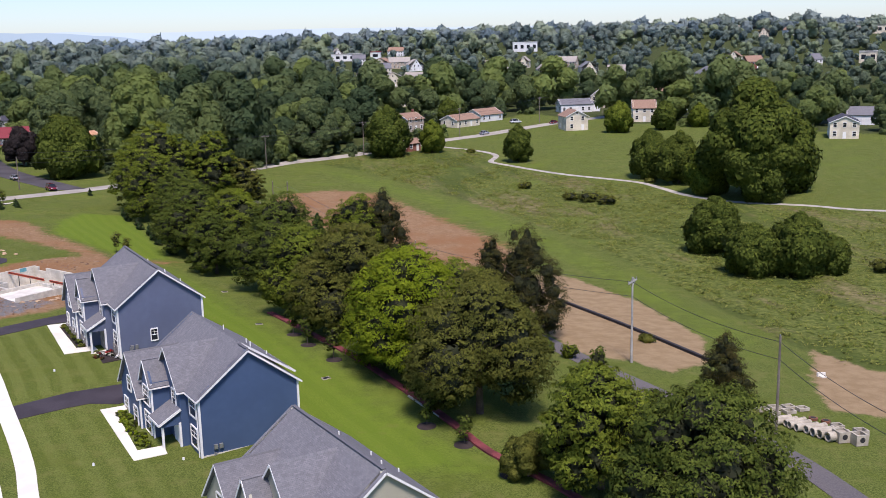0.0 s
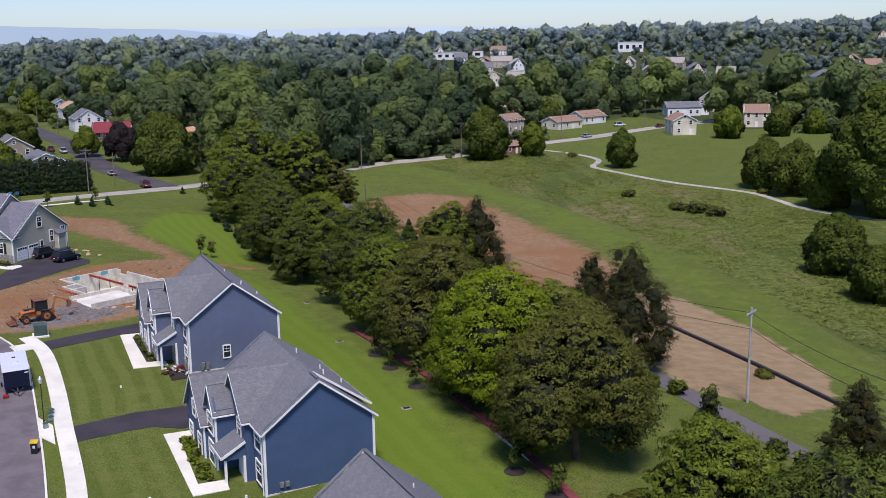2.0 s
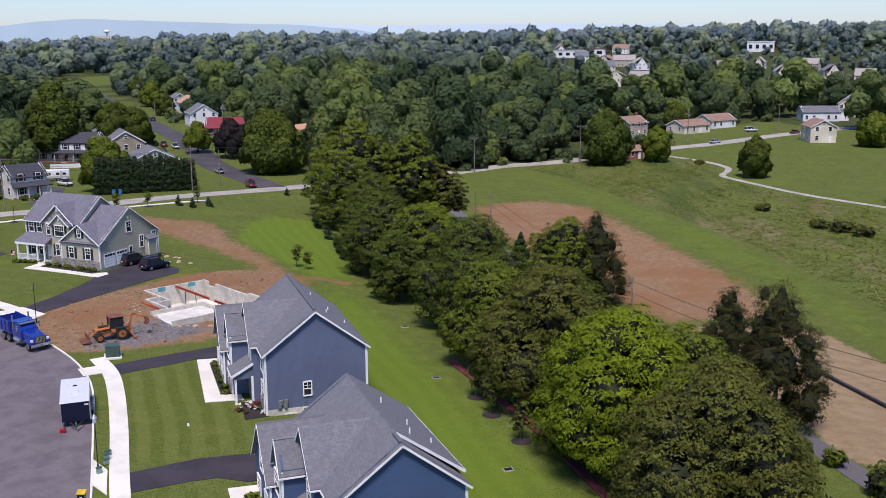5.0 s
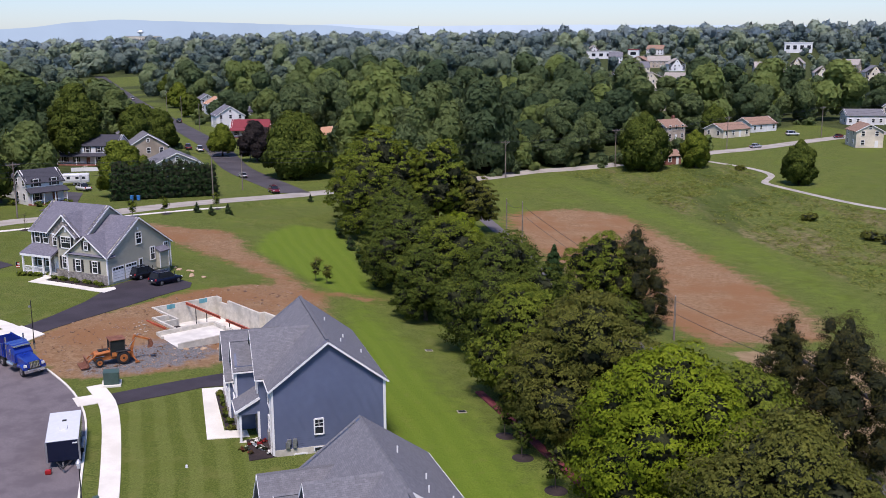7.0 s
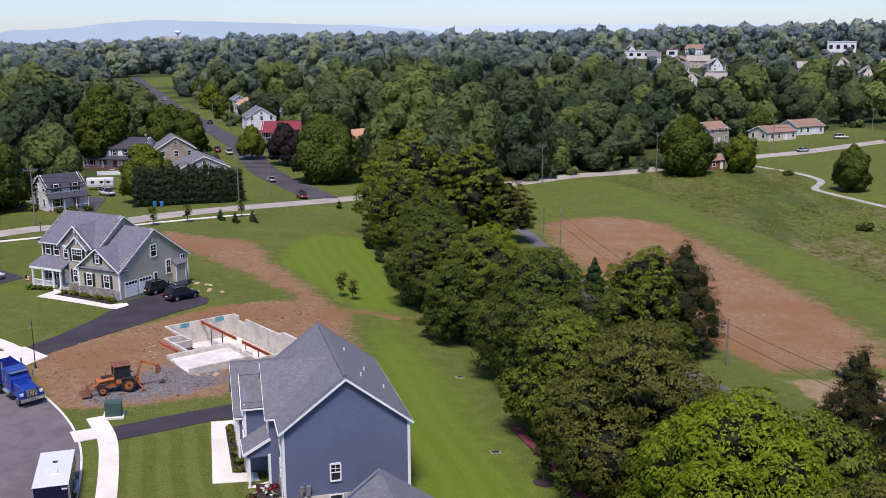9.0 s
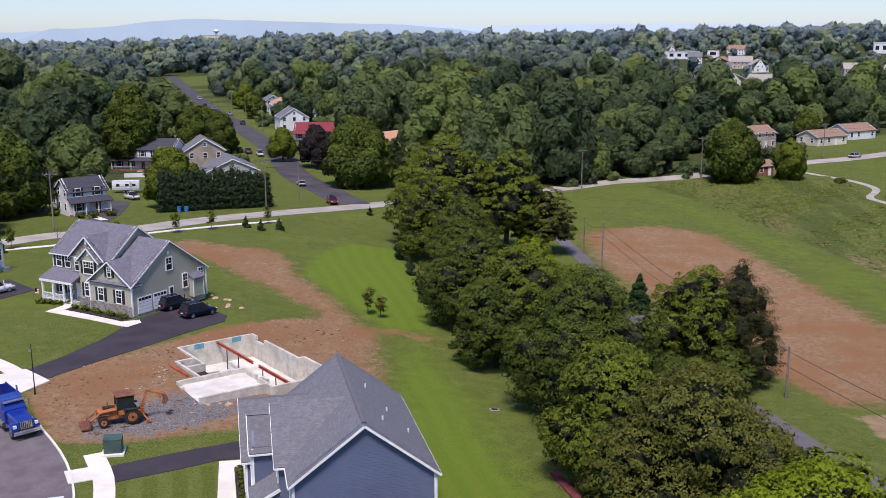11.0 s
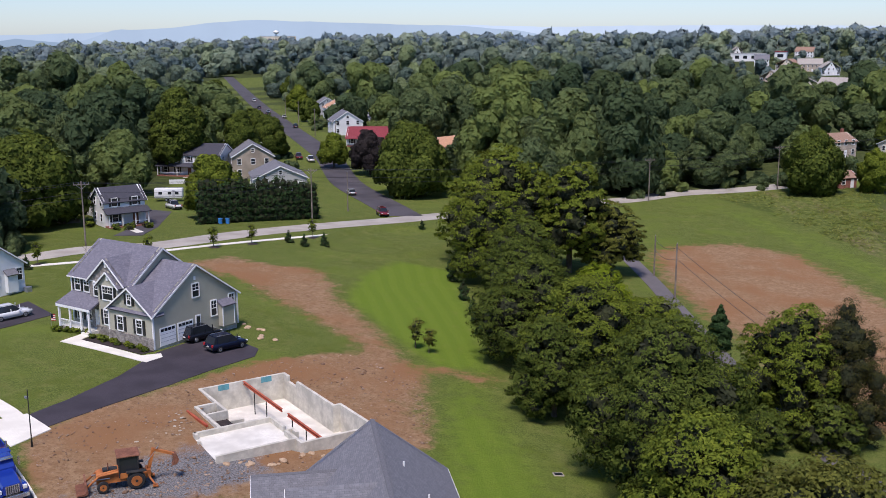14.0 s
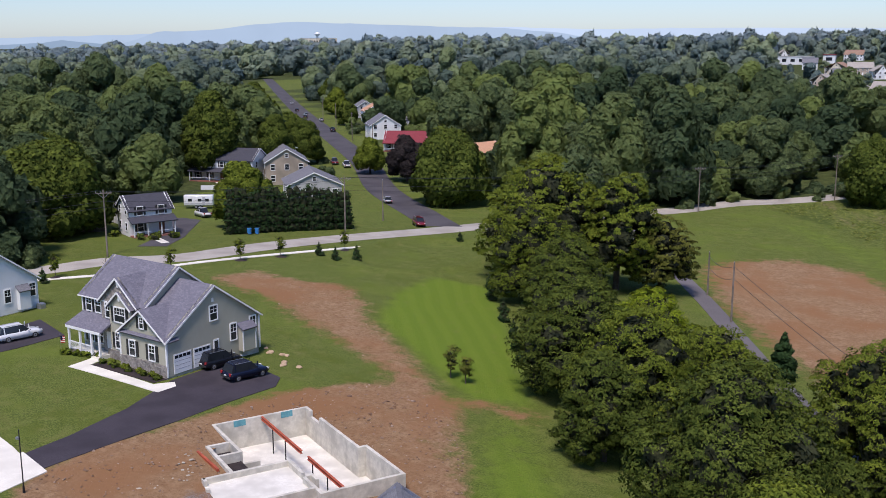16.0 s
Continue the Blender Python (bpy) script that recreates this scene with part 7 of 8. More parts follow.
SANDSTONE = surface("sandstone", (0.40, 0.28, 0.17), (0.50, 0.37, 0.24), 5, 1.5, 0.9, bump=0.4)
fallen_rocks("rock", "tan boulder edging on the lawn", [(-72.3, 150.0), (-70.4, 149.2), (-67.2, 146.6)], 0.25, 3, SANDSTONE, 8)
fallen_rocks("rock", "small broken stone on red earth", [(-54, 119.5), (-50.5, 122.5), (-47, 126.5)], 0.22, 5, SANDSTONE, 14)
fallen_rocks("rock", "pale rubble on the soil heap", [(-61.5, 120), (-60.5, 123), (-62.5, 126)], 0.10, 8, PIPE, 22)


def flag(x, y, z, turn):
    h = thing("hanging_flag", "small striped flag hanging from the porch", "flag", Matrix.Translation((x, y, z)) @ Matrix.Rotation(turn, 4, "Z"))
    part("staff", rod(bmesh.new(), (0, 0, -1.5), (0, 0, 0.2), 0.015, n=6), STEEL, h)
    for i in range(7):
        part("stripe", B(0.02, -0.01, -0.1 - 0.1 * i, 0.5, 0.01, -0.1 * i), LAMP_RED if i % 2 == 0 else WHITE, h)
    part("canton", B(0.02, -0.014, -0.4, 0.25, 0.014, 0.0), PAINT_NAVY, h)


flag(-88.9, 139.6, gz(-88.9, 139.6) + 1.5, 0.2)

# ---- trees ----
# dark inner mass of crowns: shade between the boughs put into the colour
CROWN_SHADE = surface("painted_crown_shade", (0.018, 0.022, 0.005), (0.034, 0.042, 0.010), 6, 1.0, 0.95, bump=0.6)
LEAF_DARK = leaf_material("dark_leaves", (0.028, 0.045, 0.008), (0.112, 0.142, 0.023), (0.056, 0.078, 0.013))
LEAF_MID = leaf_material("green_leaves", (0.042, 0.066, 0.008), (0.166, 0.202, 0.023), (0.086, 0.112, 0.013))
LEAF_BRIGHT = leaf_material("bright_leaves", (0.066, 0.104, 0.005), (0.200, 0.252, 0.014), (0.126, 0.168, 0.008))
LEAF_OLIVE = leaf_material("olive_leaves", (0.042, 0.050, 0.009), (0.142, 0.150, 0.030), (0.080, 0.087, 0.016))
LEAF_CEDAR = leaf_material("cedar_needles", (0.018, 0.022, 0.007), (0.066, 0.067, 0.018), (0.048, 0.041, 0.013), 0.10)
LEAF_CONE = leaf_material("conifer_needles", (0.014, 0.034, 0.012), (0.044, 0.080, 0.026), (0.026, 0.050, 0.016), 0.06)
LEAF_RED = leaf_material("copper_leaves", (0.020, 0.017, 0.017), (0.046, 0.038, 0.036), (0.028, 0.024, 0.023), 0.12)
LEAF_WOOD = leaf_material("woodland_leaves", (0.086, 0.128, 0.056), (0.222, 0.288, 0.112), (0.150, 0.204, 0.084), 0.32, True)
# next three: haze of distance put into the base colours, paler and bluer
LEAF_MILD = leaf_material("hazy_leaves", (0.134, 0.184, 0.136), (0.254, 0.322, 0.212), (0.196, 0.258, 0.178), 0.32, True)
LEAF_HAZY = leaf_material("hazed_slope_leaves", (0.172, 0.226, 0.196), (0.280, 0.346, 0.282), (0.230, 0.292, 0.246), 0.32, True)
LEAF_FAR = leaf_material("hazed_distant_leaves", (0.224, 0.286, 0.290), (0.300, 0.366, 0.362), (0.264, 0.330, 0.330), 0.32, True)
LEAF_WEED = leaf_material("meadow_weeds", (0.084, 0.122, 0.018), (0.230, 0.240, 0.066), (0.134, 0.176, 0.028), 0.3)


def unit(v):
    return v / (np.linalg.norm(v, axis=1, keepdims=True) + 1e-9)


def ball_points(rng, n):
    v = rng.normal(size=(n, 3))
    return v / np.linalg.norm(v, axis=1, keepdims=True)


def ball_mesh(level):
    bm = bmesh.new()
    bmesh.ops.create_icosphere(bm, subdivisions=level, radius=1)
    bm.verts.ensure_lookup_table()
    out = (np.array([v.co[:] for v in bm.verts]), np.array([[v.index for v in f.verts] for f in bm.faces]))
    bm.free()
    return out


BALLS = [ball_mesh(k) for k in (1, 2, 3, 4)]


def leaf_shell(rng, level, lump):
    """Overlapping leafy sprays all round a bough with knobs and hollows: corners, middles, and the way each spray faces."""
    v, f = BALLS[level]
    k = unit(rng.normal(size=(9, 3)))
    knob = np.max(v @ k.T, 1)[:, None] ** 6
    p = (v * (1 + lump * (knob - 0.5)))[f]
    c = p.mean(1, keepdims=True)
    n = len(f)
    d = unit(c[:, 0])
    edge = (p - c) * rng.uniform(1.1, 1.55, (n, 1, 1))
    tilt = rng.normal(scale=0.36, size=(n, 3))
    edge = edge + np.cross(np.repeat(tilt[:, None], 3, 1), edge)
    p = c * (1 + 0.30 * lump * rng.normal(size=(n, 1, 1))) + edge
    return p, c[:, 0], unit(d + 0.5 * (knob[f].mean(1) - 0.5) * d + 0.38 * rng.normal(size=(n, 3)))


def leaf_cards(rng, at, normal, size, bough, aspect=0.75):
    """Small bent leaf sprays, each a leaf-shaped triangle round a point; with every corner goes the way its bough faces."""
    n = len(at)
    nn = normal + rng.normal(scale=0.35, size=(n, 3))
    nn[:, 2] += 0.25
    nn = unit(nn)
    a = unit(np.cross(nn, ball_points(rng, n)))
    b = np.cross(nn, a)
    s = (size * rng.uniform(0.6, 1.35, n))[:, None]
    a, b = a * s, b * s * aspect
    fold = nn * s * 0.22
    v = np.stack([at - a + b * 0.85, at - a * 0.8 - b * 0.85, at + a - fold], 1)
    f = (np.arange(n)[:, None] * 3 + np.array([[0, 1, 2]]))
    w = np.repeat(unit(bough + 0.42 * nn), 3, 0)
    return np.concatenate([v.reshape(-1, 3), w], 1), f


def crown_arrays(rng, lobes, leaves, size, inner=0.62, aspect=0.75, per=24, puff=None, level=1, lump=0.2):
    """Lobes (x, y, z, rx, rz): in each a knobbly inner mass of sprays, and sprigs of leaves over all that lies outside.
    Each corner has its place and the way that its bough faces."""
    puff = puff or size * 3.6
    V, T, base = [], [], 0
    L = np.array(lobes)
    mid = np.average(L[:, :3], axis=0, weights=L[:, 3])
    for k, (x, y, z, r, rz) in enumerate(lobes):
        at, shape = np.array([x, y, z]), np.array([r, r, rz]) * inner
        p, c, way = leaf_shell(rng, level, lump)
        p, c = p * shape + at, c * shape + at
        keep = (c[:, 2] - z) / shape[2] > -0.75
        for j, (x2, y2, z2, r2, rz2) in enumerate(L):
            if j != k:
                q = (c - np.array([x2, y2, z2])) / (np.array([r2, r2, rz2]) * inner)
                keep &= (q ** 2).sum(1) > 0.72
        m = int(keep.sum())
        out = unit(c[keep] - mid)
        V.append(np.concatenate([p[keep].reshape(-1, 3), np.repeat(unit(way[keep] + 0.35 * out), 3, 0)], 1))
        T.append(np.arange(3 * m).reshape(m, 3) + base)
        base += 3 * m
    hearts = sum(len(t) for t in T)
    area = L[:, 3] * (L[:, 3] + L[:, 4])
    counts = np.maximum(4 if leaves else 0, (leaves * area / area.sum()).astype(int))
    for k, (x, y, z, r, rz) in enumerate(L):
        # sprigs stand out of the bough, each a little cushion of leaves
        m = max(2, counts[k] // per) if leaves else 0
        d = ball_points(rng, m)
        rad = np.where(rng.uniform(size=m) < 0.8, rng.uniform(0.84, 1.04, m), rng.uniform(0.5, 0.84, m))[:, None]
        c = d * rad * np.array([r, r, rz]) + np.array([x, y, z])
        keep = np.ones(m, bool)
        for j, (x2, y2, z2, r2, rz2) in enumerate(L):
            if j != k:
                q = (c - np.array([x2, y2, z2])) / np.array([r2, r2, rz2])
                keep &= (q ** 2).sum(1) > 0.60
        out = unit(c - mid)
        c, d, out = np.repeat(c[keep], per, 0), np.repeat(d[keep], per, 0), np.repeat(out[keep], per, 0)
        if len(c):
            e = ball_points(rng, len(c))
            w = np.repeat(rng.uniform(0.65, 1.35, keep.sum()), per)[:, None]
            e[:, 2] = np.where(e[:, 2] < -0.2, -0.6 * e[:, 2], e[:, 2])
            p = c + e * w * puff * np.array([1, 1, 0.7]) * rng.uniform(0.55, 1.0, (len(c), 1)) ** 0.5
            v, f = leaf_cards(rng, p, e + 0.6 * d, size, 0.55 * e + 0.75 * d + 0.35 * out, aspect)
            V.append(v), T.append(f + base)
            base += len(v)
    return np.concatenate(V), hearts, np.concatenate(T)


def np_mesh(name, V, hearts, T, material):
    """A mesh of triangles; the first ones, or those marked, are the inner mass in the dark crown colour."""
    me = bpy.data.meshes.new(name)
    nt = len(T)
    me.vertices.add(len(V))
    me.vertices.foreach_set("co", V[:, :3].astype(np.float32).ravel())
    me.loops.add(3 * nt)
    me.loops.foreach_set("vertex_index", T.astype(np.int32).ravel())
    me.polygons.add(nt)
    me.polygons.foreach_set("loop_start", (np.arange(nt) * 3).astype(np.int32))
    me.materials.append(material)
    me.materials.append(CROWN_SHADE)
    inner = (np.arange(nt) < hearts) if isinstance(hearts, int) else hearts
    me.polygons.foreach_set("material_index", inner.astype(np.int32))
    me.update(calc_edges=True)
    way = me.attributes.new("bough", "FLOAT_VECTOR", "POINT")
    way.data.foreach_set("vector", V[:, 3:].astype(np.float32).ravel())
    return me


def broad_lobes(rng, r, h, n=13, bare=0.12, spread=1.0):
    """Boughs of a broad crown: a ring low down, a ring higher, and a top."""
    out = []
    low = h * bare
    for i in range(n):
        t = (i + 0.5) / n
        zc = low + (h - low) * (0.22 + 0.62 * t)
        ring = r * 0.62 * math.sin(math.pi * min(0.98, 0.30 + 0.66 * t)) * spread
        a = i * 2.4 + rng.uniform(-0.5, 0.5)
        rr = r * rng.uniform(0.40, 0.56) * (1.0 - 0.28 * t)
        out.append((ring * math.cos(a), ring * math.sin(a), zc, rr, rr * rng.uniform(0.85, 1.15)))
    out.append((0, 0, low + (h - low) * 0.50, r * 0.62, (h - low) * 0.42))
    out.append((rng.uniform(-.2, .2) * r, rng.uniform(-.2, .2) * r, h - r * 0.36, r * 0.42, r * 0.36))
    for i in range(6):
        a = i * 1.05 + rng.uniform(-0.4, 0.4)
        rr = r * rng.uniform(0.26, 0.36)
        out.append((r * 0.72 * math.cos(a), r * 0.72 * math.sin(a), low + (h - low) * rng.uniform(0.14, 0.42), rr, rr * 0.85))
    return out


def cone_lobes(rng, r, h, n=12):
    out = []
    for i in range(n):
        t = i / (n - 1)
        rr = r * (1 - t) ** 0.8 * 0.62 + 0.12 * r
        a = i * 2.4
        o = r * (1 - t) * 0.40
        out.append((o * math.cos(a), o * math.sin(a), h * (0.10 + 0.84 * t), rr, max(rr * 0.8, h / n * 0.75)))
    return out


def ragged_lobes(rng, r, h, n=34):
    """Upright plumes of an old cedar, with spires at the top."""
    out = [(0, 0, h * 0.42, r * 0.5, h * 0.34)]
    for i in range(n):
        t = (i + 0.5) / n
        a = i * 2.4 + rng.uniform(-0.5, 0.5)
        o = r * 0.92 * min(1.0, 0.62 + 1.3 * t) * (1 - t) ** 0.7 * rng.uniform(0.6, 1.12)
        rr = r * rng.uniform(0.17, 0.30)
        out.append((o * math.cos(a), o * math.sin(a), h * (0.08 + 0.78 * t), rr, rr * rng.uniform(0.85, 1.4)))
    for i in range(6):
        a, o = i * 2.2, r * rng.uniform(0.0, 0.32)
        out.append((o * math.cos(a), o * math.sin(a), h * rng.uniform(0.82, 0.95), r * 0.12, h * 0.10))
    return out


def oval_lobes(rng, r, h, n=16):
    """A dense upright crown, foliage down to the ground."""
    out = [(0, 0, h * 0.45, r * 0.6, h * 0.40)]
    for i in range(n):
        t = (i + 0.5) / n
        prof = r * math.sin(math.pi * (0.24 + 0.70 * t)) ** 0.8
        a = i * 2.4 + rng.uniform(-0.4, 0.4)
        rr = prof * rng.uniform(0.44, 0.58) + 0.05 * r
        out.append((0.5 * prof * math.cos(a), 0.5 * prof * math.sin(a), h * (0.12 + 0.76 * t), rr, rr * rng.uniform(0.9, 1.2)))
    out.append((0, 0, h * 0.92, r * 0.22, h * 0.10))
    return out


def trunk_mesh(rng, r, h, girth):
    bm = bmesh.new()
    rod(bm, (0, 0, -0.4), (0.1, 0, h * 0.30), girth, girth * 0.75)
    rod(bm, (0.1, 0, h * 0.29), (0.0, 0.1, h * 0.72), girth * 0.75, girth * 0.25)
    for i in range(6):
        a = i * 1.05 + rng.uniform(-0.4, 0.4)
        z = h * rng.uniform(0.24, 0.45)
        rod(bm, (0.08, 0, z), (r * 0.62 * math.cos(a), r * 0.62 * math.sin(a), z + h * rng.uniform(0.12, 0.28)), girth * 0.42, girth * 0.10, 6)
    return bm


ROW = "tree row behind the houses"


def tree(name, label, x, y, r, h, leaf, leaves=5000, size=0.25, kind="broad", seed=0, bare=0.12, group="", category="tree", n=13):
    rng = np.random.default_rng(seed * 977 + 13)
    row = group == ROW
    leaves, size = int(leaves * (5.2 if row else 1.0)), size * (0.46 if row else 0.50)
    if row:
        r, h, bare = r * 0.94, h * 1.0, bare * 0.5
    m = Matrix.Translation((x, y, gz(x, y))) @ Matrix.Rotation(rng.uniform(0, 6.28), 4, "Z")
    ob = thing(name, label, category, m, group)
    lobes = broad_lobes(rng, r, h, n if r < 7 else n + 6, bare) if kind == "broad" else ragged_lobes(rng, r, h) if kind == "ragged" else oval_lobes(rng, r, h) if kind == "oval" else cone_lobes(rng, r, h)
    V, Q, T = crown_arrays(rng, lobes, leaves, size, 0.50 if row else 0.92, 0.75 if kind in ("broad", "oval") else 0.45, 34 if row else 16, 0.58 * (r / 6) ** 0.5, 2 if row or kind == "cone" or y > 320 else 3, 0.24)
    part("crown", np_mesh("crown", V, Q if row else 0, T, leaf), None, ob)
    part("trunk", trunk_mesh(rng, r, h, 0.03 * h if kind in ("broad", "oval") else 0.018 * h), BARK, ob)
    return ob


tree("maple_tree", "large dark-green maple at the end of the row", 15.6, 65.0, 6.2, 10.6, LEAF_DARK, 15300, seed=1, group=ROW)
tree("maple_tree", "lighter green maple beside the lane", 9.8, 72.5, 4.6, 9.4, LEAF_MID, 11900, seed=2, group=ROW)
tree("shade_tree", "broad olive-green tree with fine drooping leaves", 1.0, 87.0, 6.8, 12.2, LEAF_OLIVE, 20000, 0.23, seed=3, group=ROW, bare=0.26)
tree("maple_tree", "bright yellow-green maple with reddish tips", -5.8, 98.0, 7.0, 12.2, LEAF_BRIGHT, 21000, seed=4, group=ROW)
tree("maple_tree", "green maple leaning towards the lane", -0.8, 102.5, 4.6, 10.2, LEAF_MID, 8000, seed=27, group=ROW)
tree("shade_tree", "grey-olive shade tree in the row", -12.9, 110.4, 6.8, 12.2, LEAF_OLIVE, 19000, 0.25, seed=5, group=ROW)
tree("maple_tree", "dark-green maple with low branches", -19.7, 119.7, 5.3, 10.6, LEAF_MID, 12750, seed=6, group=ROW)
tree("maple_tree", "large dark-green maple with dense clumps", -24.9, 133.2, 6.9, 13.2, LEAF_DARK, 15300, seed=7, group=ROW)
tree("maple_tree", "tall green maple in the middle of the row", -35.6, 150.0, 6.2, 11.8, LEAF_MID, 12750, seed=8, group=ROW)
tree("maple_tree", "dark maple overhanging the young lawn", -43.3, 158.0, 6.2, 11.2, LEAF_DARK, 11900, seed=9, group=ROW)
tree("shade_tree", "ragged green tree beside the lane", -18.2, 154.0, 5.6, 11.4, LEAF_MID, 10200, seed=10, group=ROW)
tree("cedar_tree", "brown-green cedar with a dense ragged crown", -13.4, 154.0, 5.4, 12.2, LEAF_CEDAR, 9000, 0.2, "ragged", 11, group=ROW, bare=0.02)
tree("cedar_tree", "ragged dark cedar beside the dirt field", 6.2, 113.5, 5.9, 12.0, LEAF_CEDAR, 9750, 0.2, "ragged", 12, group=ROW, bare=0.02)
tree("cedar_tree", "smaller dark ragged cedar tree", 2.3, 124.0, 4.2, 9.4, LEAF_CEDAR, 6000, 0.2, "ragged", 13, group=ROW, bare=0.02)
tree("cedar_tree", "thin brownish cedar beside the lane", 22.6, 89.5, 3.3, 7.2, LEAF_CEDAR, 5250, 0.2, "ragged", 14, group=ROW, bare=0.02)
tree("maple_tree", "green maple at the row's middle", -36.6, 144.2, 4.2, 9.0, LEAF_DARK, 8500, seed=15, group=ROW)
tree("maple_tree", "dark green tree in the row", -47.6, 168.0, 5.6, 10.2, LEAF_DARK, 10200, seed=16, group=ROW)
tree("shade_tree", "very large green shade tree at the row's far end", -62.5, 201.0, 9.4, 17.2, LEAF_MID, 10000, 0.42, seed=17, group=ROW)
tree("shade_tree", "tall shade tree with dead twigs", -52.6, 203.0, 6.6, 16.0, LEAF_MID, 7000, 0.4, seed=18, group=ROW)
tree("shade_tree", "yellow-green tree behind the lawn", -47.2, 205.5, 5.2, 11.0, LEAF_OLIVE, 5000, 0.36, seed=19, group=ROW)
tree("maple_tree", "green tree beside the young lawn", -52.0, 180.0, 5.6, 11.2, LEAF_DARK, 10200, seed=20, group=ROW)
tree("maple_tree", "tall tree beside the young lawn", -59.0, 188.0, 6.0, 13.2, LEAF_MID, 10200, seed=21, group=ROW)
tree("maple_tree", "light-green tree above the lane", -38.6, 166.0, 5.2, 9.8, LEAF_BRIGHT, 8500, seed=22, group=ROW)
tree("maple_tree", "green tree behind the row", -31.0, 160.0, 4.6, 9.0, LEAF_MID, 7650, seed=23, group=ROW)
tree("shade_tree", "large old tree at the street corner", -70.5, 221.0, 8.0, 14.5, LEAF_MID, 7000, 0.42, seed=24, group=ROW)
# two added dark shrubs stand in for the shade below the cedar
tree("shrub", "dark shrub added for the shade under the cedar", -14.2, 150.0, 3.2, 4.6, LEAF_DARK, 3000, 0.24, seed=28, category="shrub", bare=0.0, n=8, group=ROW)
tree("shrub", "dark shrub added for the shade beside the lane", -19.5, 147.0, 2.6, 3.6, LEAF_DARK, 2600, 0.24, seed=29, category="shrub", bare=0.0, n=8, group=ROW)
tree("shrub", "grey-green overgrown shrub under the trees", 4.6, 74.5, 2.0, 3.4, LEAF_OLIVE, 1600, 0.2, seed=25, category="shrub", bare=0.0, n=7)
tree("shrub", "young spruce-like shrub by the lane", -27.4, 177.5, 1.7, 5.0, LEAF_CONE, 1500, 0.2, "cone", 26, category="shrub")
GROVE = "grove by the footpath"
for i, (x, y, r, h, lf) in enumerate([(57, 216, 10.2, 24.5, LEAF_DARK), (64, 222, 8.0, 19, LEAF_DARK), (41, 246.5, 5.0, 11.5, LEAF_DARK), (46, 237, 5.2, 12, LEAF_DARK), (49.6, 222.5, 5.0, 11, LEAF_MID), (57.8, 210.5, 5.0, 11, LEAF_DARK)]):
    tree("oak_tree", "dense dark-green tree of the grove" if i else "tall dark oak over the grove", x, y, r, h, lf, 6500 if i < 2 else 4000, 0.5 if i < 2 else 0.40, "broad" if i == 0 else "oval", seed=30 + i, group=GROVE, bare=0.0)
for i, (x, y, r, h) in enumerate([(38.6, 167.5, 4.6, 9.2), (40.8, 151, 4.2, 7.6), (47, 150, 4.6, 9.2), (52, 151, 3.0, 5.5)]):
    tree("meadow_tree", "bushy green tree standing in the meadow", x, y, r, h, LEAF_DARK, 4600, 0.34, "oval", seed=40 + i, bare=0.02)
tree("meadow_tree", "single tapering tree by the footpath", 11, 279.5, 3.9, 10.2, LEAF_DARK, 3200, 0.36, "oval", seed=45)
for i, (nm, x, y, r, h, lf) in enumerate([("street_tree", -25.7, 296.5, 6.6, 14.4, LEAF_DARK), ("street_tree", -13.4, 302.5, 3.8, 9.6, LEAF_MID), ("street_tree", -104.5, 260.5, 8.2, 15.4, LEAF_DARK),
        ("copper_beech", -127, 285, 5.0, 10.8, LEAF_RED), ("street_tree", -170, 267, 7.4, 21, LEAF_DARK), ("street_tree", -118.6, 209.4, 5.2, 11.2, LEAF_MID), ("street_tree", -174, 245, 4.4, 13, LEAF_MID),
        ("street_tree", -141, 189, 9.5, 15, LEAF_DARK), ("street_tree", -159, 277, 5, 15, LEAF_DARK), ("street_tree", -141, 292, 4.0, 9, LEAF_MID), ("street_tree", -165, 300, 5.2, 12, LEAF_DARK), ("street_tree", -157, 205, 8.5, 15, LEAF_DARK), ("street_tree", -150, 170, 9, 14, LEAF_MID),
        ("street_tree", -187, 326, 5.4, 11, LEAF_DARK), ("street_tree", -196, 338, 4.6, 9, LEAF_MID), ("street_tree", -221, 363, 5.4, 12, LEAF_DARK), ("street_tree", -250, 402, 5.6, 11, LEAF_MID), ("street_tree", -268, 424, 5.4, 12, LEAF_DARK), ("street_tree", -306, 474, 6, 12, LEAF_DARK), ("street_tree", -214, 404, 4.4, 9, LEAF_DARK), ("street_tree", -246, 450, 5.6, 11, LEAF_MID), ("street_tree", -292, 520, 6, 12, LEAF_DARK),
        ("street_tree", 45.6, 340, 4.6, 10, LEAF_MID), ("street_tree", 61.2, 345, 4.2, 9.4, LEAF_DARK), ("street_tree", -11, 377, 4.2, 10, LEAF_DARK), ("street_tree", 74, 352, 3.6, 8, LEAF_MID)]):
    tree(nm, "dark copper-leaved garden tree" if nm == "copper_beech" else "large leafy tree beside the houses", x, y, r, h, lf, 5200, 0.42, "oval" if i in (0, 1) or i > 21 else "broad", seed=50 + i, bare=0.03)


# ---- woods ----
# gardens with lower trees between the houses
SUBURB = [(-115, 600), (-120, 980), (160, 1080), (440, 1050), (300, 560), (160, 330), (60, 425), (0, 560)]


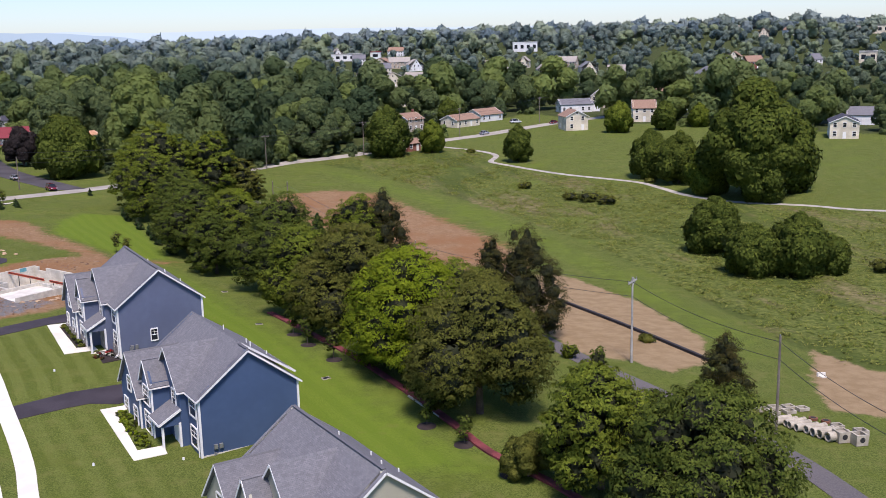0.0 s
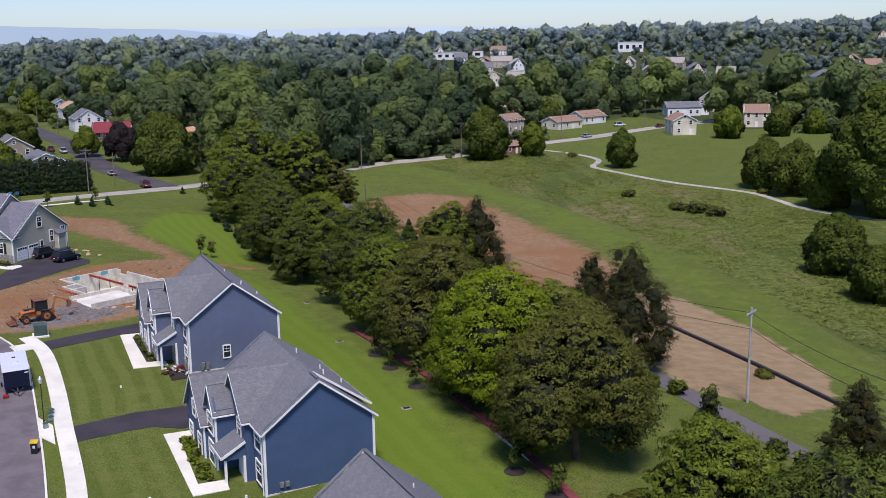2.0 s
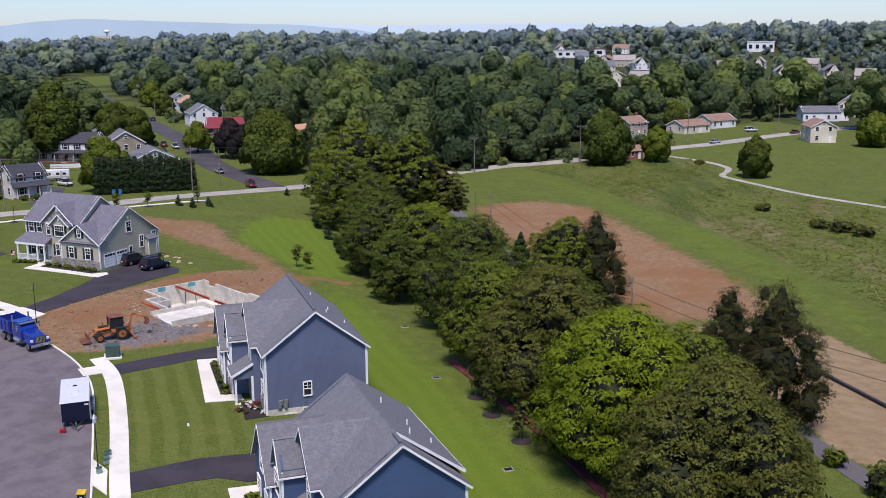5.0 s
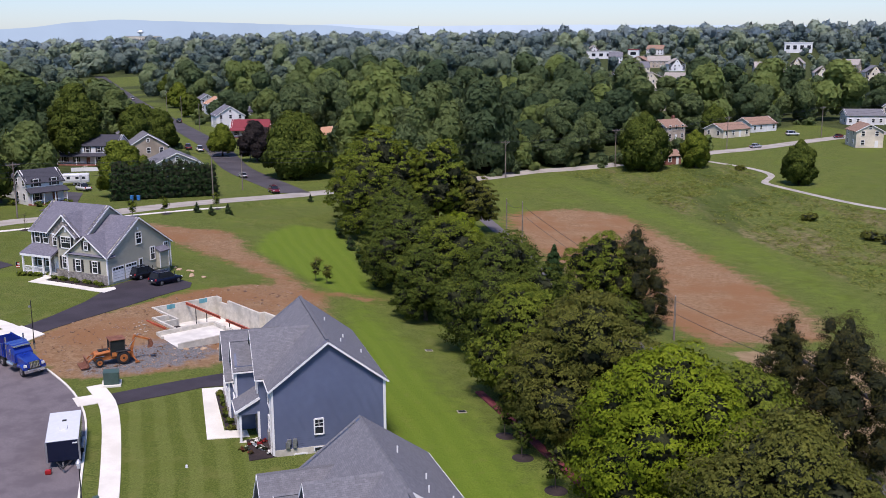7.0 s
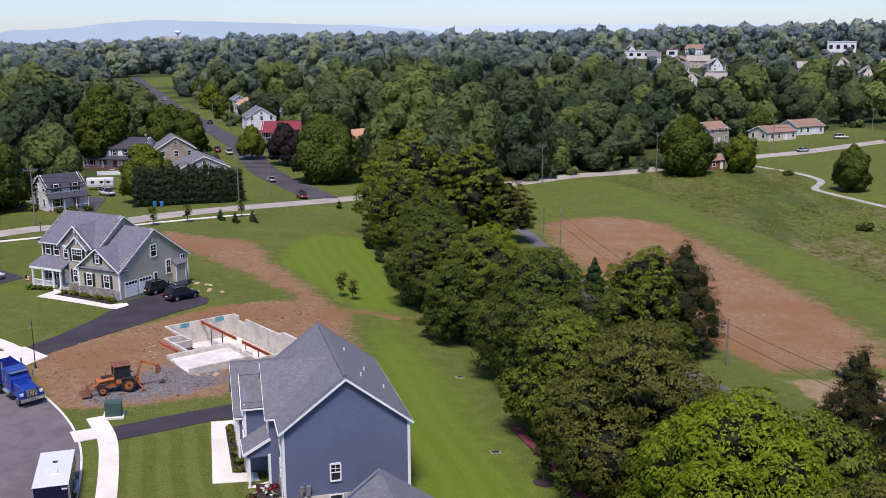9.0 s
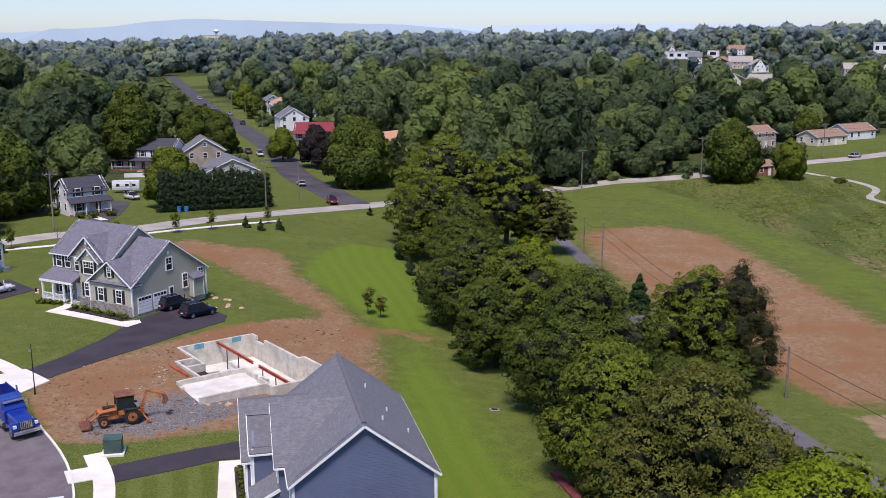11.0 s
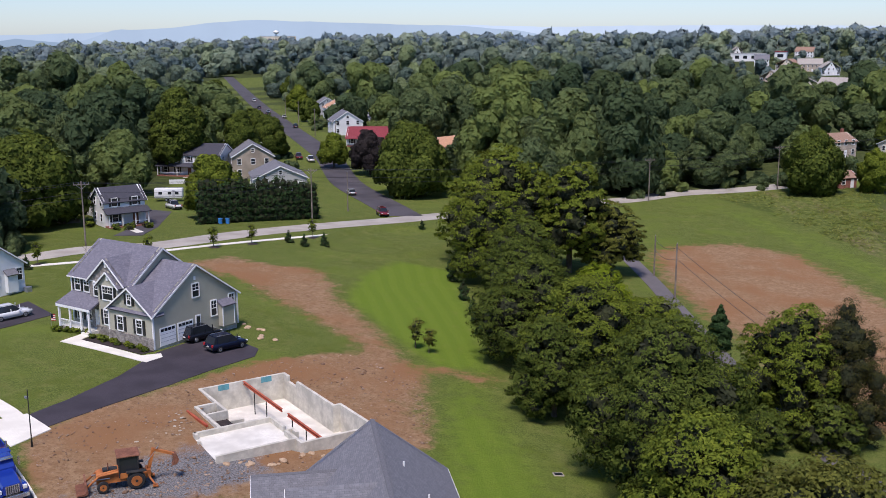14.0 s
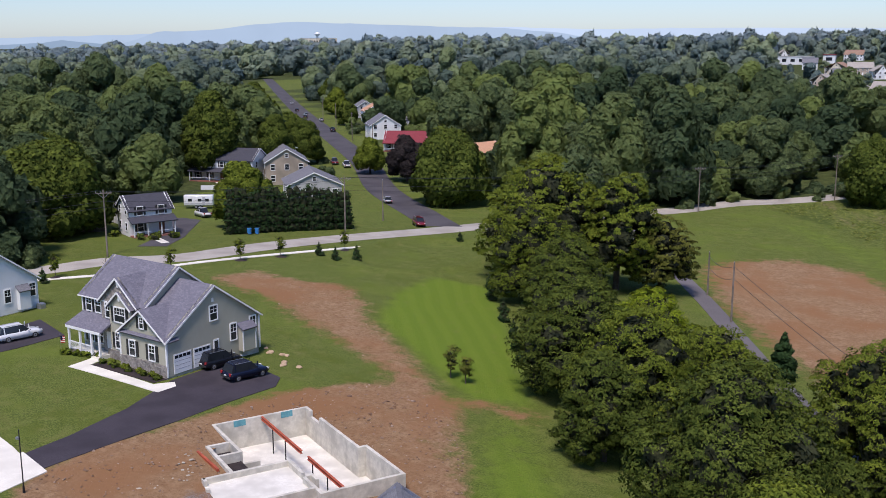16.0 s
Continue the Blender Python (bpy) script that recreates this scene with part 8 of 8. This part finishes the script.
def wood_points(rng, n, box_, gap):
    """Scattered places for trees, none on open land."""
    x0, x1, y0, y1 = box_
    x, y = rng.uniform(x0, x1, n), rng.uniform(y0, y1, n)
    ok = np.ones(n, bool)
    for poly in OPEN_LAND:
        ok &= inside_by(x, y, poly) < -gap
    for hx, hy, hr, *far in HOUSE_SPOTS:
        ok &= (x - hx) ** 2 + (y - hy) ** 2 > (hr + 5.0) ** 2
        # keep the yard in front of each house clear
        dx, dy = hx - 0.0, hy - 35.0
        dd = math.hypot(dx, dy)
        ux, uy = -dx / dd, -dy / dd
        along, side = (x - hx) * ux + (y - hy) * uy, np.abs((x - hx) * -uy + (y - hy) * ux)
        ok &= ~((along > 0) & (along < hr * (far[0] if far else 4.5)) & (side < hr * 0.9 + 4.0))
    x, y = x[ok], y[ok]
    cell = {}
    keep = []
    for i in range(len(x)):
        k = (int(x[i] // gap), int(y[i] // gap))
        if any(math.hypot(x[i] - x[j], y[i] - y[j]) < gap for a in (-1, 0, 1) for b in (-1, 0, 1) for j in cell.get((k[0] + a, k[1] + b), ())):
            continue
        cell.setdefault(k, []).append(i)
        keep.append(i)
    return x[keep], y[keep]


def wood(name, label, seed, n, box_, gap, boughs, skirt, level, leaves, size, rr, hh, material, reach_lo, reach_hi, edge=1e9):
    rng = np.random.default_rng(seed)
    x, y = wood_points(rng, n, box_, gap)
    D = np.hypot(x + 5, y - 35)
    ok = in_view(x, y, 1e9) & (D > reach_lo) & (D <= reach_hi)
    ok &= np.max([inside_by(x, y, p) for p in OPEN_LAND], 0) > -edge
    sub_ = inside_by(x, y, SUBURB) > 0
    ok &= ~sub_ | (rng.uniform(size=len(x)) < 0.72)
    x, y, low = x[ok], y[ok], sub_[ok]
    protos = []
    for k in range(10):
        r0, h0 = rng.uniform(*rr), rng.uniform(*hh)
        lob = broad_lobes(rng, r0, h0, boughs, 0.0)
        lob = lob[:boughs] + [lob[boughs + 1]] + lob[boughs + 2:boughs + 2 + skirt]
        lob = [(x0, y0, z0, q0 * (1.0 if boughs > 8 else 1.14), p0 * (1.0 if boughs > 8 else 1.14)) for x0, y0, z0, q0, p0 in lob]
        protos.append(crown_arrays(rng, lob, leaves, size, 0.96, 0.8, 9, size * 1.9, level, 0.26))
    V, Q, T, N, base = [], [], [], [], 0
    for px, py, small in zip(x, y, low):
        v, q, t = protos[rng.integers(10)]
        a, s = rng.uniform(0, 6.28), rng.choice([0.7, 0.85, 1.0, 1.15, 1.35]) * rng.uniform(0.92, 1.08) * (0.62 if small else 1.0)
        c, sn = math.cos(a) * s, math.sin(a) * s
        c1, s1 = math.cos(a), math.sin(a)
        w = np.stack([v[:, 0] * c - v[:, 1] * sn + px, v[:, 0] * sn + v[:, 1] * c + py, v[:, 2] * s * rng.uniform(0.85, 1.15) + gz(px, py) - 1.1 * s,
                      v[:, 3] * c1 - v[:, 4] * s1, v[:, 3] * s1 + v[:, 4] * c1, v[:, 5]], 1)
        V.append(w), Q.append(np.arange(len(t)) < 0), T.append(t + base)
        N.append(np.full(len(w), rng.uniform()))
        base += len(w)
    ob = new(name, np_mesh(name, np.concatenate(V), np.concatenate(Q), np.concatenate(T), material))
    t = ob.data.attributes.new("tint", "FLOAT", "POINT")
    t.data.foreach_set("value", np.concatenate(N).astype(np.float32))
    return tagged(ob, label, "woodland", kind="stuff")

# ---- small planting ----
def sapling(x, y, hgt, label, leaf, mulch=True, bare=False, seed=0):
    rng = np.random.default_rng(seed + 500)
    h = thing("sapling", label, "young tree", Matrix.Translation((x, y, gz(x, y))), "young trees")
    bm = rod(bmesh.new(), (0, 0, -0.1), (0, 0, hgt * 0.95), 0.05, 0.015, 6)
    for i in range(9):
        a = i * 2.4
        z = hgt * (0.35 + 0.06 * i)
        rod(bm, (0, 0, z), (0.36 * hgt * 0.3 * math.cos(a) * 2, 0.36 * hgt * 0.3 * math.sin(a) * 2, z + hgt * 0.2), 0.018, 0.006, 4)
    part("trunk", bm, BARK, h)
    if not bare:
        lob = [(rng.uniform(-.25, .25) * hgt * .4, rng.uniform(-.25, .25) * hgt * .4, hgt * (0.42 + 0.11 * k), hgt * 0.17, hgt * 0.14) for k in range(5)]
        V, Q, T = crown_arrays(rng, lob, 700, 0.11, 0.35, 0.75, 8, 0.3)
        part("crown", np_mesh("crown", V, Q, T, leaf), None, h)
    if mulch:
        bm = bmesh.new()
        bmesh.ops.create_cone(bm, cap_ends=True, segments=18, radius1=0.95, radius2=0.35, depth=0.2)
        bmesh.ops.transform(bm, matrix=Matrix.Translation((0, 0, 0.06)), verts=bm.verts)
        part("mulch_ring", bm, MULCH, h, "ring of black mulch")
    return h


SAP = "slender young tree in a ring of black mulch"
for i, (x, y, hh) in enumerate([(-19.3, 109.2, 3.2), (-17.1, 105.3, 3.2), (-13.7, 100.6, 3.4), (-3.5, 84.3, 2.6), (-0.3, 80.4, 2.4), (3.3, 74.8, 2.4)]):
    sapling(x, y, hh, SAP, LEAF_DARK, seed=i)
sapling(-77.6, 116.5 + 3.4, 3.6, "bare young tree in a ring of black mulch", LEAF_MID, bare=True, seed=9)
for i, (x, y) in enumerate([(-103.2, 172.5), (-99.6, 182.5), (-96.8, 188.0), (-92.6, 198.6), (-113.8, 163.2), (-108, 166)]):
    sapling(x, y, 3.0, "young street tree in a ring of black mulch", LEAF_MID, seed=20 + i, bare=i > 4)
for i, (x, y) in enumerate([(-54.6, 154.2), (-52.8, 153.6)]):
    sapling(x, y, 3.2 - i * 0.7, "young tree planted on the new lawn", LEAF_OLIVE, False, seed=30 + i)


def cone_shrub(x, y, hgt, r, label, seed, leaf=None, group="small conifers"):
    rng = np.random.default_rng(seed + 900)
    h = thing("conifer_shrub", label, "conifer", Matrix.Translation((x, y, gz(x, y))), group)
    V, Q, T = crown_arrays(rng, cone_lobes(rng, r, hgt, 7), 900, 0.10, 0.7, 0.5, 6, 0.16)
    part("crown", np_mesh("crown", V, Q, T, leaf or LEAF_CONE), None, h)
    part("trunk", rod(bmesh.new(), (0, 0, -0.1), (0, 0, hgt * 0.5), 0.05, 0.03, 6), BARK, h)


spots = [(-93.2, 192.4), (-89.6, 191.0), (-88.2, 194.4), (-86.6, 191.6), (-83.2, 219.0), (-113.0, 160.4), (-72.0, 214.0)]
for i, (x, y) in enumerate(spots):
    cone_shrub(x, y, 1.9, 0.75, "small clipped dark-green conifer on the lawn", i)
# conifers planted along the foot of the tree row
row_feet = smooth([Vector(p) for p in ((-66, 190), (-58, 176.5), (-51, 163.5), (-47.5, 157))], 4.6)
for i, p in enumerate(row_feet):
    cone_shrub(p.x + 0.5 * math.sin(i * 3.7), p.y + 0.5 * math.cos(i * 2.3), 1.7 + 0.5 * math.sin(i * 1.9), 0.8, "dark conifer planted at the foot of the trees", 40 + i, group="conifers along the tree row")


def shrub(x, y, r, hgt, leaf, label, seed, leaves=260, size=0.12, name="shrub", category="shrub", group=""):
    rng = np.random.default_rng(seed + 1500)
    h = thing(name, label, category, Matrix.Translation((x, y, gz(x, y))), group)
    lob = [(rng.uniform(-.5, .5) * r, rng.uniform(-.5, .5) * r, hgt * rng.uniform(0.3, 0.6), r * 0.6, hgt * 0.42) for _ in range(5)]
    V, Q, T = crown_arrays(rng, lob, leaves, size, 0.6, 0.75, 6, size * 1.4)
    part("foliage", np_mesh("foliage", V, Q, T, leaf), None, h)
    part("stem", rod(bmesh.new(), (0, 0, -0.1), (0, 0, hgt * 0.5), 0.03, 0.02, 5), BARK, h)


LEAF_WHITE = leaf_material("white_blossom", (0.50, 0.50, 0.47), (0.75, 0.75, 0.72), (0.30, 0.36, 0.24), 0.1)
LEAF_CRIMSON = leaf_material("red_blossom", (0.16, 0.015, 0.02), (0.30, 0.03, 0.03), (0.06, 0.05, 0.02), 0.1)
BED = "plants in the bed"
for i in range(7):
    t = i / 6
    shrub(-44.6 + 4.4 * t, 109.6 - 6.6 * t, 0.27, 0.5, LEAF_DARK if i % 3 else LEAF_OLIVE, "small rounded shrub in dark mulch", i, group=BED)
rf = random.Random(8)
for i in range(7):
    shrub(-36.4 + rf.uniform(-1.1, 1.1), 100.5 + rf.uniform(-1.2, 1.2), 0.28, 0.4, LEAF_WHITE, "white flowering plant in dark mulch", 20 + i, 120, 0.09, "flower_clump", "flowers", BED)
for i in range(8):
    shrub(-36.4 + rf.uniform(-1.3, 1.3), 100.5 + rf.uniform(-1.4, 1.4), 0.2, 0.28, LEAF_CRIMSON, "red flowering plant in dark mulch", 30 + i, 90, 0.08, "flower_clump", "flowers", BED)
for i in range(9):
    t = i / 8
    shrub(-82.4 + 7.4 * t, 138.2 - 1.1 * t + 0.3 * (i % 2), 0.32, 0.45, LEAF_MID if i % 2 else LEAF_DARK, "small shrub before the stone wall", 45 + i, group=BED)
for i in range(6):
    shrub(-88.0 + 0.75 * i, 138.9 + 0.1 * i, 0.35, 0.5, LEAF_MID, "small shrub along the porch", 60 + i, group=BED)
for i in range(30):
    t = i / 29
    shrub(-30.5 + 3.9 * t + rf.uniform(-.5, .5), 87.0 - 6.0 * t + rf.uniform(-.3, .3), rf.uniform(0.22, 0.4), rf.uniform(0.18, 0.42), LEAF_BRIGHT if i % 3 == 0 else LEAF_MID, "overgrown weeds in the planting bed", 75 + i, 130, 0.11, "weeds", "weeds", BED)
for i, (x, y, r) in enumerate([(20.8, 221, 2.2), (24.2, 219, 2.6), (27, 215, 2.2), (11, 238, 1.8), (-2, 300, 1.4), (60, 150, 2.4), (19.5, 113.0, 0.9), (40, 240, 1.2)]):
    shrub(x, y, r, r * 0.8, LEAF_OLIVE, "low bramble clump in the rough grass", 195 + i, 700, 0.24, "bramble", "bush")
for i, (x, y, r, hh) in enumerate([(12.6, 99.4, 0.9, 2.6), (10.2, 104.0, 0.8, 1.6), (8.0, 106.0, 1.0, 1.2), (18.5, 87.0, 1.2, 2.0), (16.6, 90.4, 1.0, 1.5), (21.0, 82.4, 1.3, 2.2), (-3.0, 128.6, 1.0, 1.8), (-6.0, 131.0, 1.3, 2.2), (-20.5, 156.5, 1.2, 2.4), (-24.5, 164.0, 1.4, 2.0), (-29.6, 174.8, 1.2, 2.2), (-33.0, 181.6, 1.4, 1.8)]):
    shrub(x, y, r, hh, LEAF_MID if i % 2 else LEAF_DARK, "bushy growth at the edge of the lane", 140 + i, 900, 0.13, group="bushes along the lane")
for i, (x, y) in enumerate([(-122.8, 192.6), (-121.5, 190.6), (-123.6, 190.0), (-120.2, 193.6), (-132.3, 193.6), (-130.2, 191.4)]):
    shrub(x, y, 0.8, 1.0, LEAF_MID if i % 2 else LEAF_DARK, "rounded shrub before the white porch", 110 + i, 260, 0.18)


def scattered(rng, poly, n):
    """Places spread over a stretch of the plan."""
    P = np.array(poly)
    x, y = rng.uniform(P[:, 0].min(), P[:, 0].max(), n), rng.uniform(P[:, 1].min(), P[:, 1].max(), n)
    ok = inside_by(x, y, poly) > 0.3
    return x[ok], y[ok]


def meadow_weeds():
    rng = np.random.default_rng(61)
    x, y = scattered(rng, MEADOW, 52000)
    c, s = math.cos(radians(16)), math.sin(radians(16))
    thick = np.array([noise.noise(((c * a - s * b) * 0.10, (s * a + c * b) * 0.022, 4)) + 0.6 * noise.noise((a * 0.25, b * 0.25, 9)) for a, b in zip(x, y)])
    ok = thick > rng.uniform(-0.45, 0.55, len(x))
    ok &= np.hypot(x - 10, y - 60) < 300
    x, y = x[ok], y[ok]
    per = 8
    z = ground_z(x, y) + 0.1
    at = np.repeat(np.stack([x, y, z], 1), per, 0)
    at = at + rng.normal(size=at.shape) * np.array([0.35, 0.35, 0.0])
    at[:, 2] += rng.uniform(-0.05, 0.24, len(at))
    up = np.tile(np.array([[0.0, 0.0, 1.0]]), (len(at), 1))
    v, f = leaf_cards(rng, at, up * 0.9 + 0.6 * ball_points(rng, len(at)), 0.21, up + 0.35 * ball_points(rng, len(at)), 0.5)
    tagged(new("meadow_weeds", np_mesh("meadow_weeds", v, 0, f, LEAF_WEED)), "tall weeds and straw-coloured grass of the rough meadow", "weeds", kind="stuff")


meadow_weeds()


def rubble():
    """Clods and stones strewn over the building site."""
    rng = np.random.default_rng(62)
    V, T, base = [], [], 0
    v0, f0 = BALLS[0]
    for poly, n, big in ((SOIL_SITE, 2600, 0.085), (SOIL_TRACK, 1300, 0.07), (GRAVEL, 900, 0.08)):
        x, y = scattered(rng, poly, n)
        for a, b in zip(x, y):
            if inside_by(np.array([a]), np.array([b]), CELLAR)[0] > -0.2:
                continue
            r = big * rng.uniform(0.4, 1.0) ** 2 * (2.2 if rng.uniform() < 0.04 else 1.2)
            v = v0 * (1 + 0.3 * rng.normal(size=(len(v0), 1))) * r * np.array([1.2, 1.0, 0.7]) + np.array([a, b, gz(a, b) + 0.2 * r])
            V.append(v), T.append(f0 + base)
            base += len(v)
    me = np_mesh("rubble", np.concatenate([np.concatenate(V), np.zeros((base, 3))], 1), 0, np.concatenate(T), CLOD)
    tagged(new("rubble", me), "loose stones and clods of red earth", "rubble", kind="stuff")


CLOD = surface("clods", (0.17, 0.095, 0.055), (0.40, 0.31, 0.23), 1.7, 0.6, 0.95, bump=0.3)
rubble()


# ---- tall clipped hedge across the road ----
def hedge():
    rng = np.random.default_rng(77)
    for i in range(19):
        t = i / 18
        x, y = -115.2 + 11.0 * t, 201.2 + 17.6 * t
        h = thing("hedge_conifer", "tall dark arborvitae of a dense hedge", "conifer", Matrix.Translation((x, y, gz(x, y))), "tall hedge by the road")
        hh = rng.uniform(6.2, 7.3)
        lob = [(0, 0, hh * (0.1 + 0.2 * k), 1.25 - 0.13 * k, hh * 0.17) for k in range(5)]
        V, Q, T = crown_arrays(rng, lob, 1500, 0.17, 0.7, 0.5, 8, 0.32)
        part("foliage", np_mesh("foliage", V, Q, T, LEAF_CONE), None, h)
        part("trunk", rod(bmesh.new(), (0, 0, -0.1), (0, 0, hh * 0.5), 0.1, 0.05, 6), BARK, h)


hedge()
S(patch("driveway", [(-115.6, 186.4), (-119.4, 195.0), (-131.0, 213.5), (-136, 214.5), (-139.5, 209.5), (-134, 205), (-124, 195.5), (-119.6, 184.6)], 0.045, STREET), "grey asphalt driveway up to a garage", "driveway")
S(patch("garden_path", [(-118.2, 188.2), (-117.6, 189.4), (-122.6, 192.8), (-123.2, 191.6)], 0.05, CONCRETE), "pale concrete garden path", "pavement")

wood("near_wood", "dense dark-green deciduous woodland beyond the road", 5, 5200, (-420, 330, 150, 640), 9.6, 12, 6, 2, 500, 0.18, (5.2, 8.4), (12, 18.5), LEAF_WOOD, 100, 330)
wood("further_wood", "deciduous woodland behind the streets", 9, 5200, (-420, 330, 150, 640), 11.8, 4, 1, 2, 0, 0.3, (5.2, 8.4), (12, 18.5), LEAF_WOOD, 330, 520)
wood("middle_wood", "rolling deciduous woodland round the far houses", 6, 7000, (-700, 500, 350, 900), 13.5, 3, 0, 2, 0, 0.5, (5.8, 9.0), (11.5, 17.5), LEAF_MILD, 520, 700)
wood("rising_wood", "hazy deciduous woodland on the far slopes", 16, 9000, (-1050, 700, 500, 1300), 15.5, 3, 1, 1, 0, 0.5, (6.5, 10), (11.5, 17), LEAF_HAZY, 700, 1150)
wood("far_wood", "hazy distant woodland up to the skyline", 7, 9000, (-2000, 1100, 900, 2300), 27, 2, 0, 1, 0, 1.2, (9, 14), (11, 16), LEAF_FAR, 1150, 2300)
wood("undergrowth", "bushes and low growth along the woodland edge", 11, 8000, (-330, 330, 150, 520), 3.8, 3, 0, 1, 60, 0.22, (1.7, 2.8), (2.6, 5.0), LEAF_WOOD, 100, 420, 14.0)


# ---- the plan brought to its true size ----
for ob in list(scene.objects):
    if ob.parent is None and ob.type in {"MESH", "EMPTY", "CURVE"}:
        ob.matrix_basis = Matrix.Diagonal((K, K, K, 1)) @ ob.matrix_basis
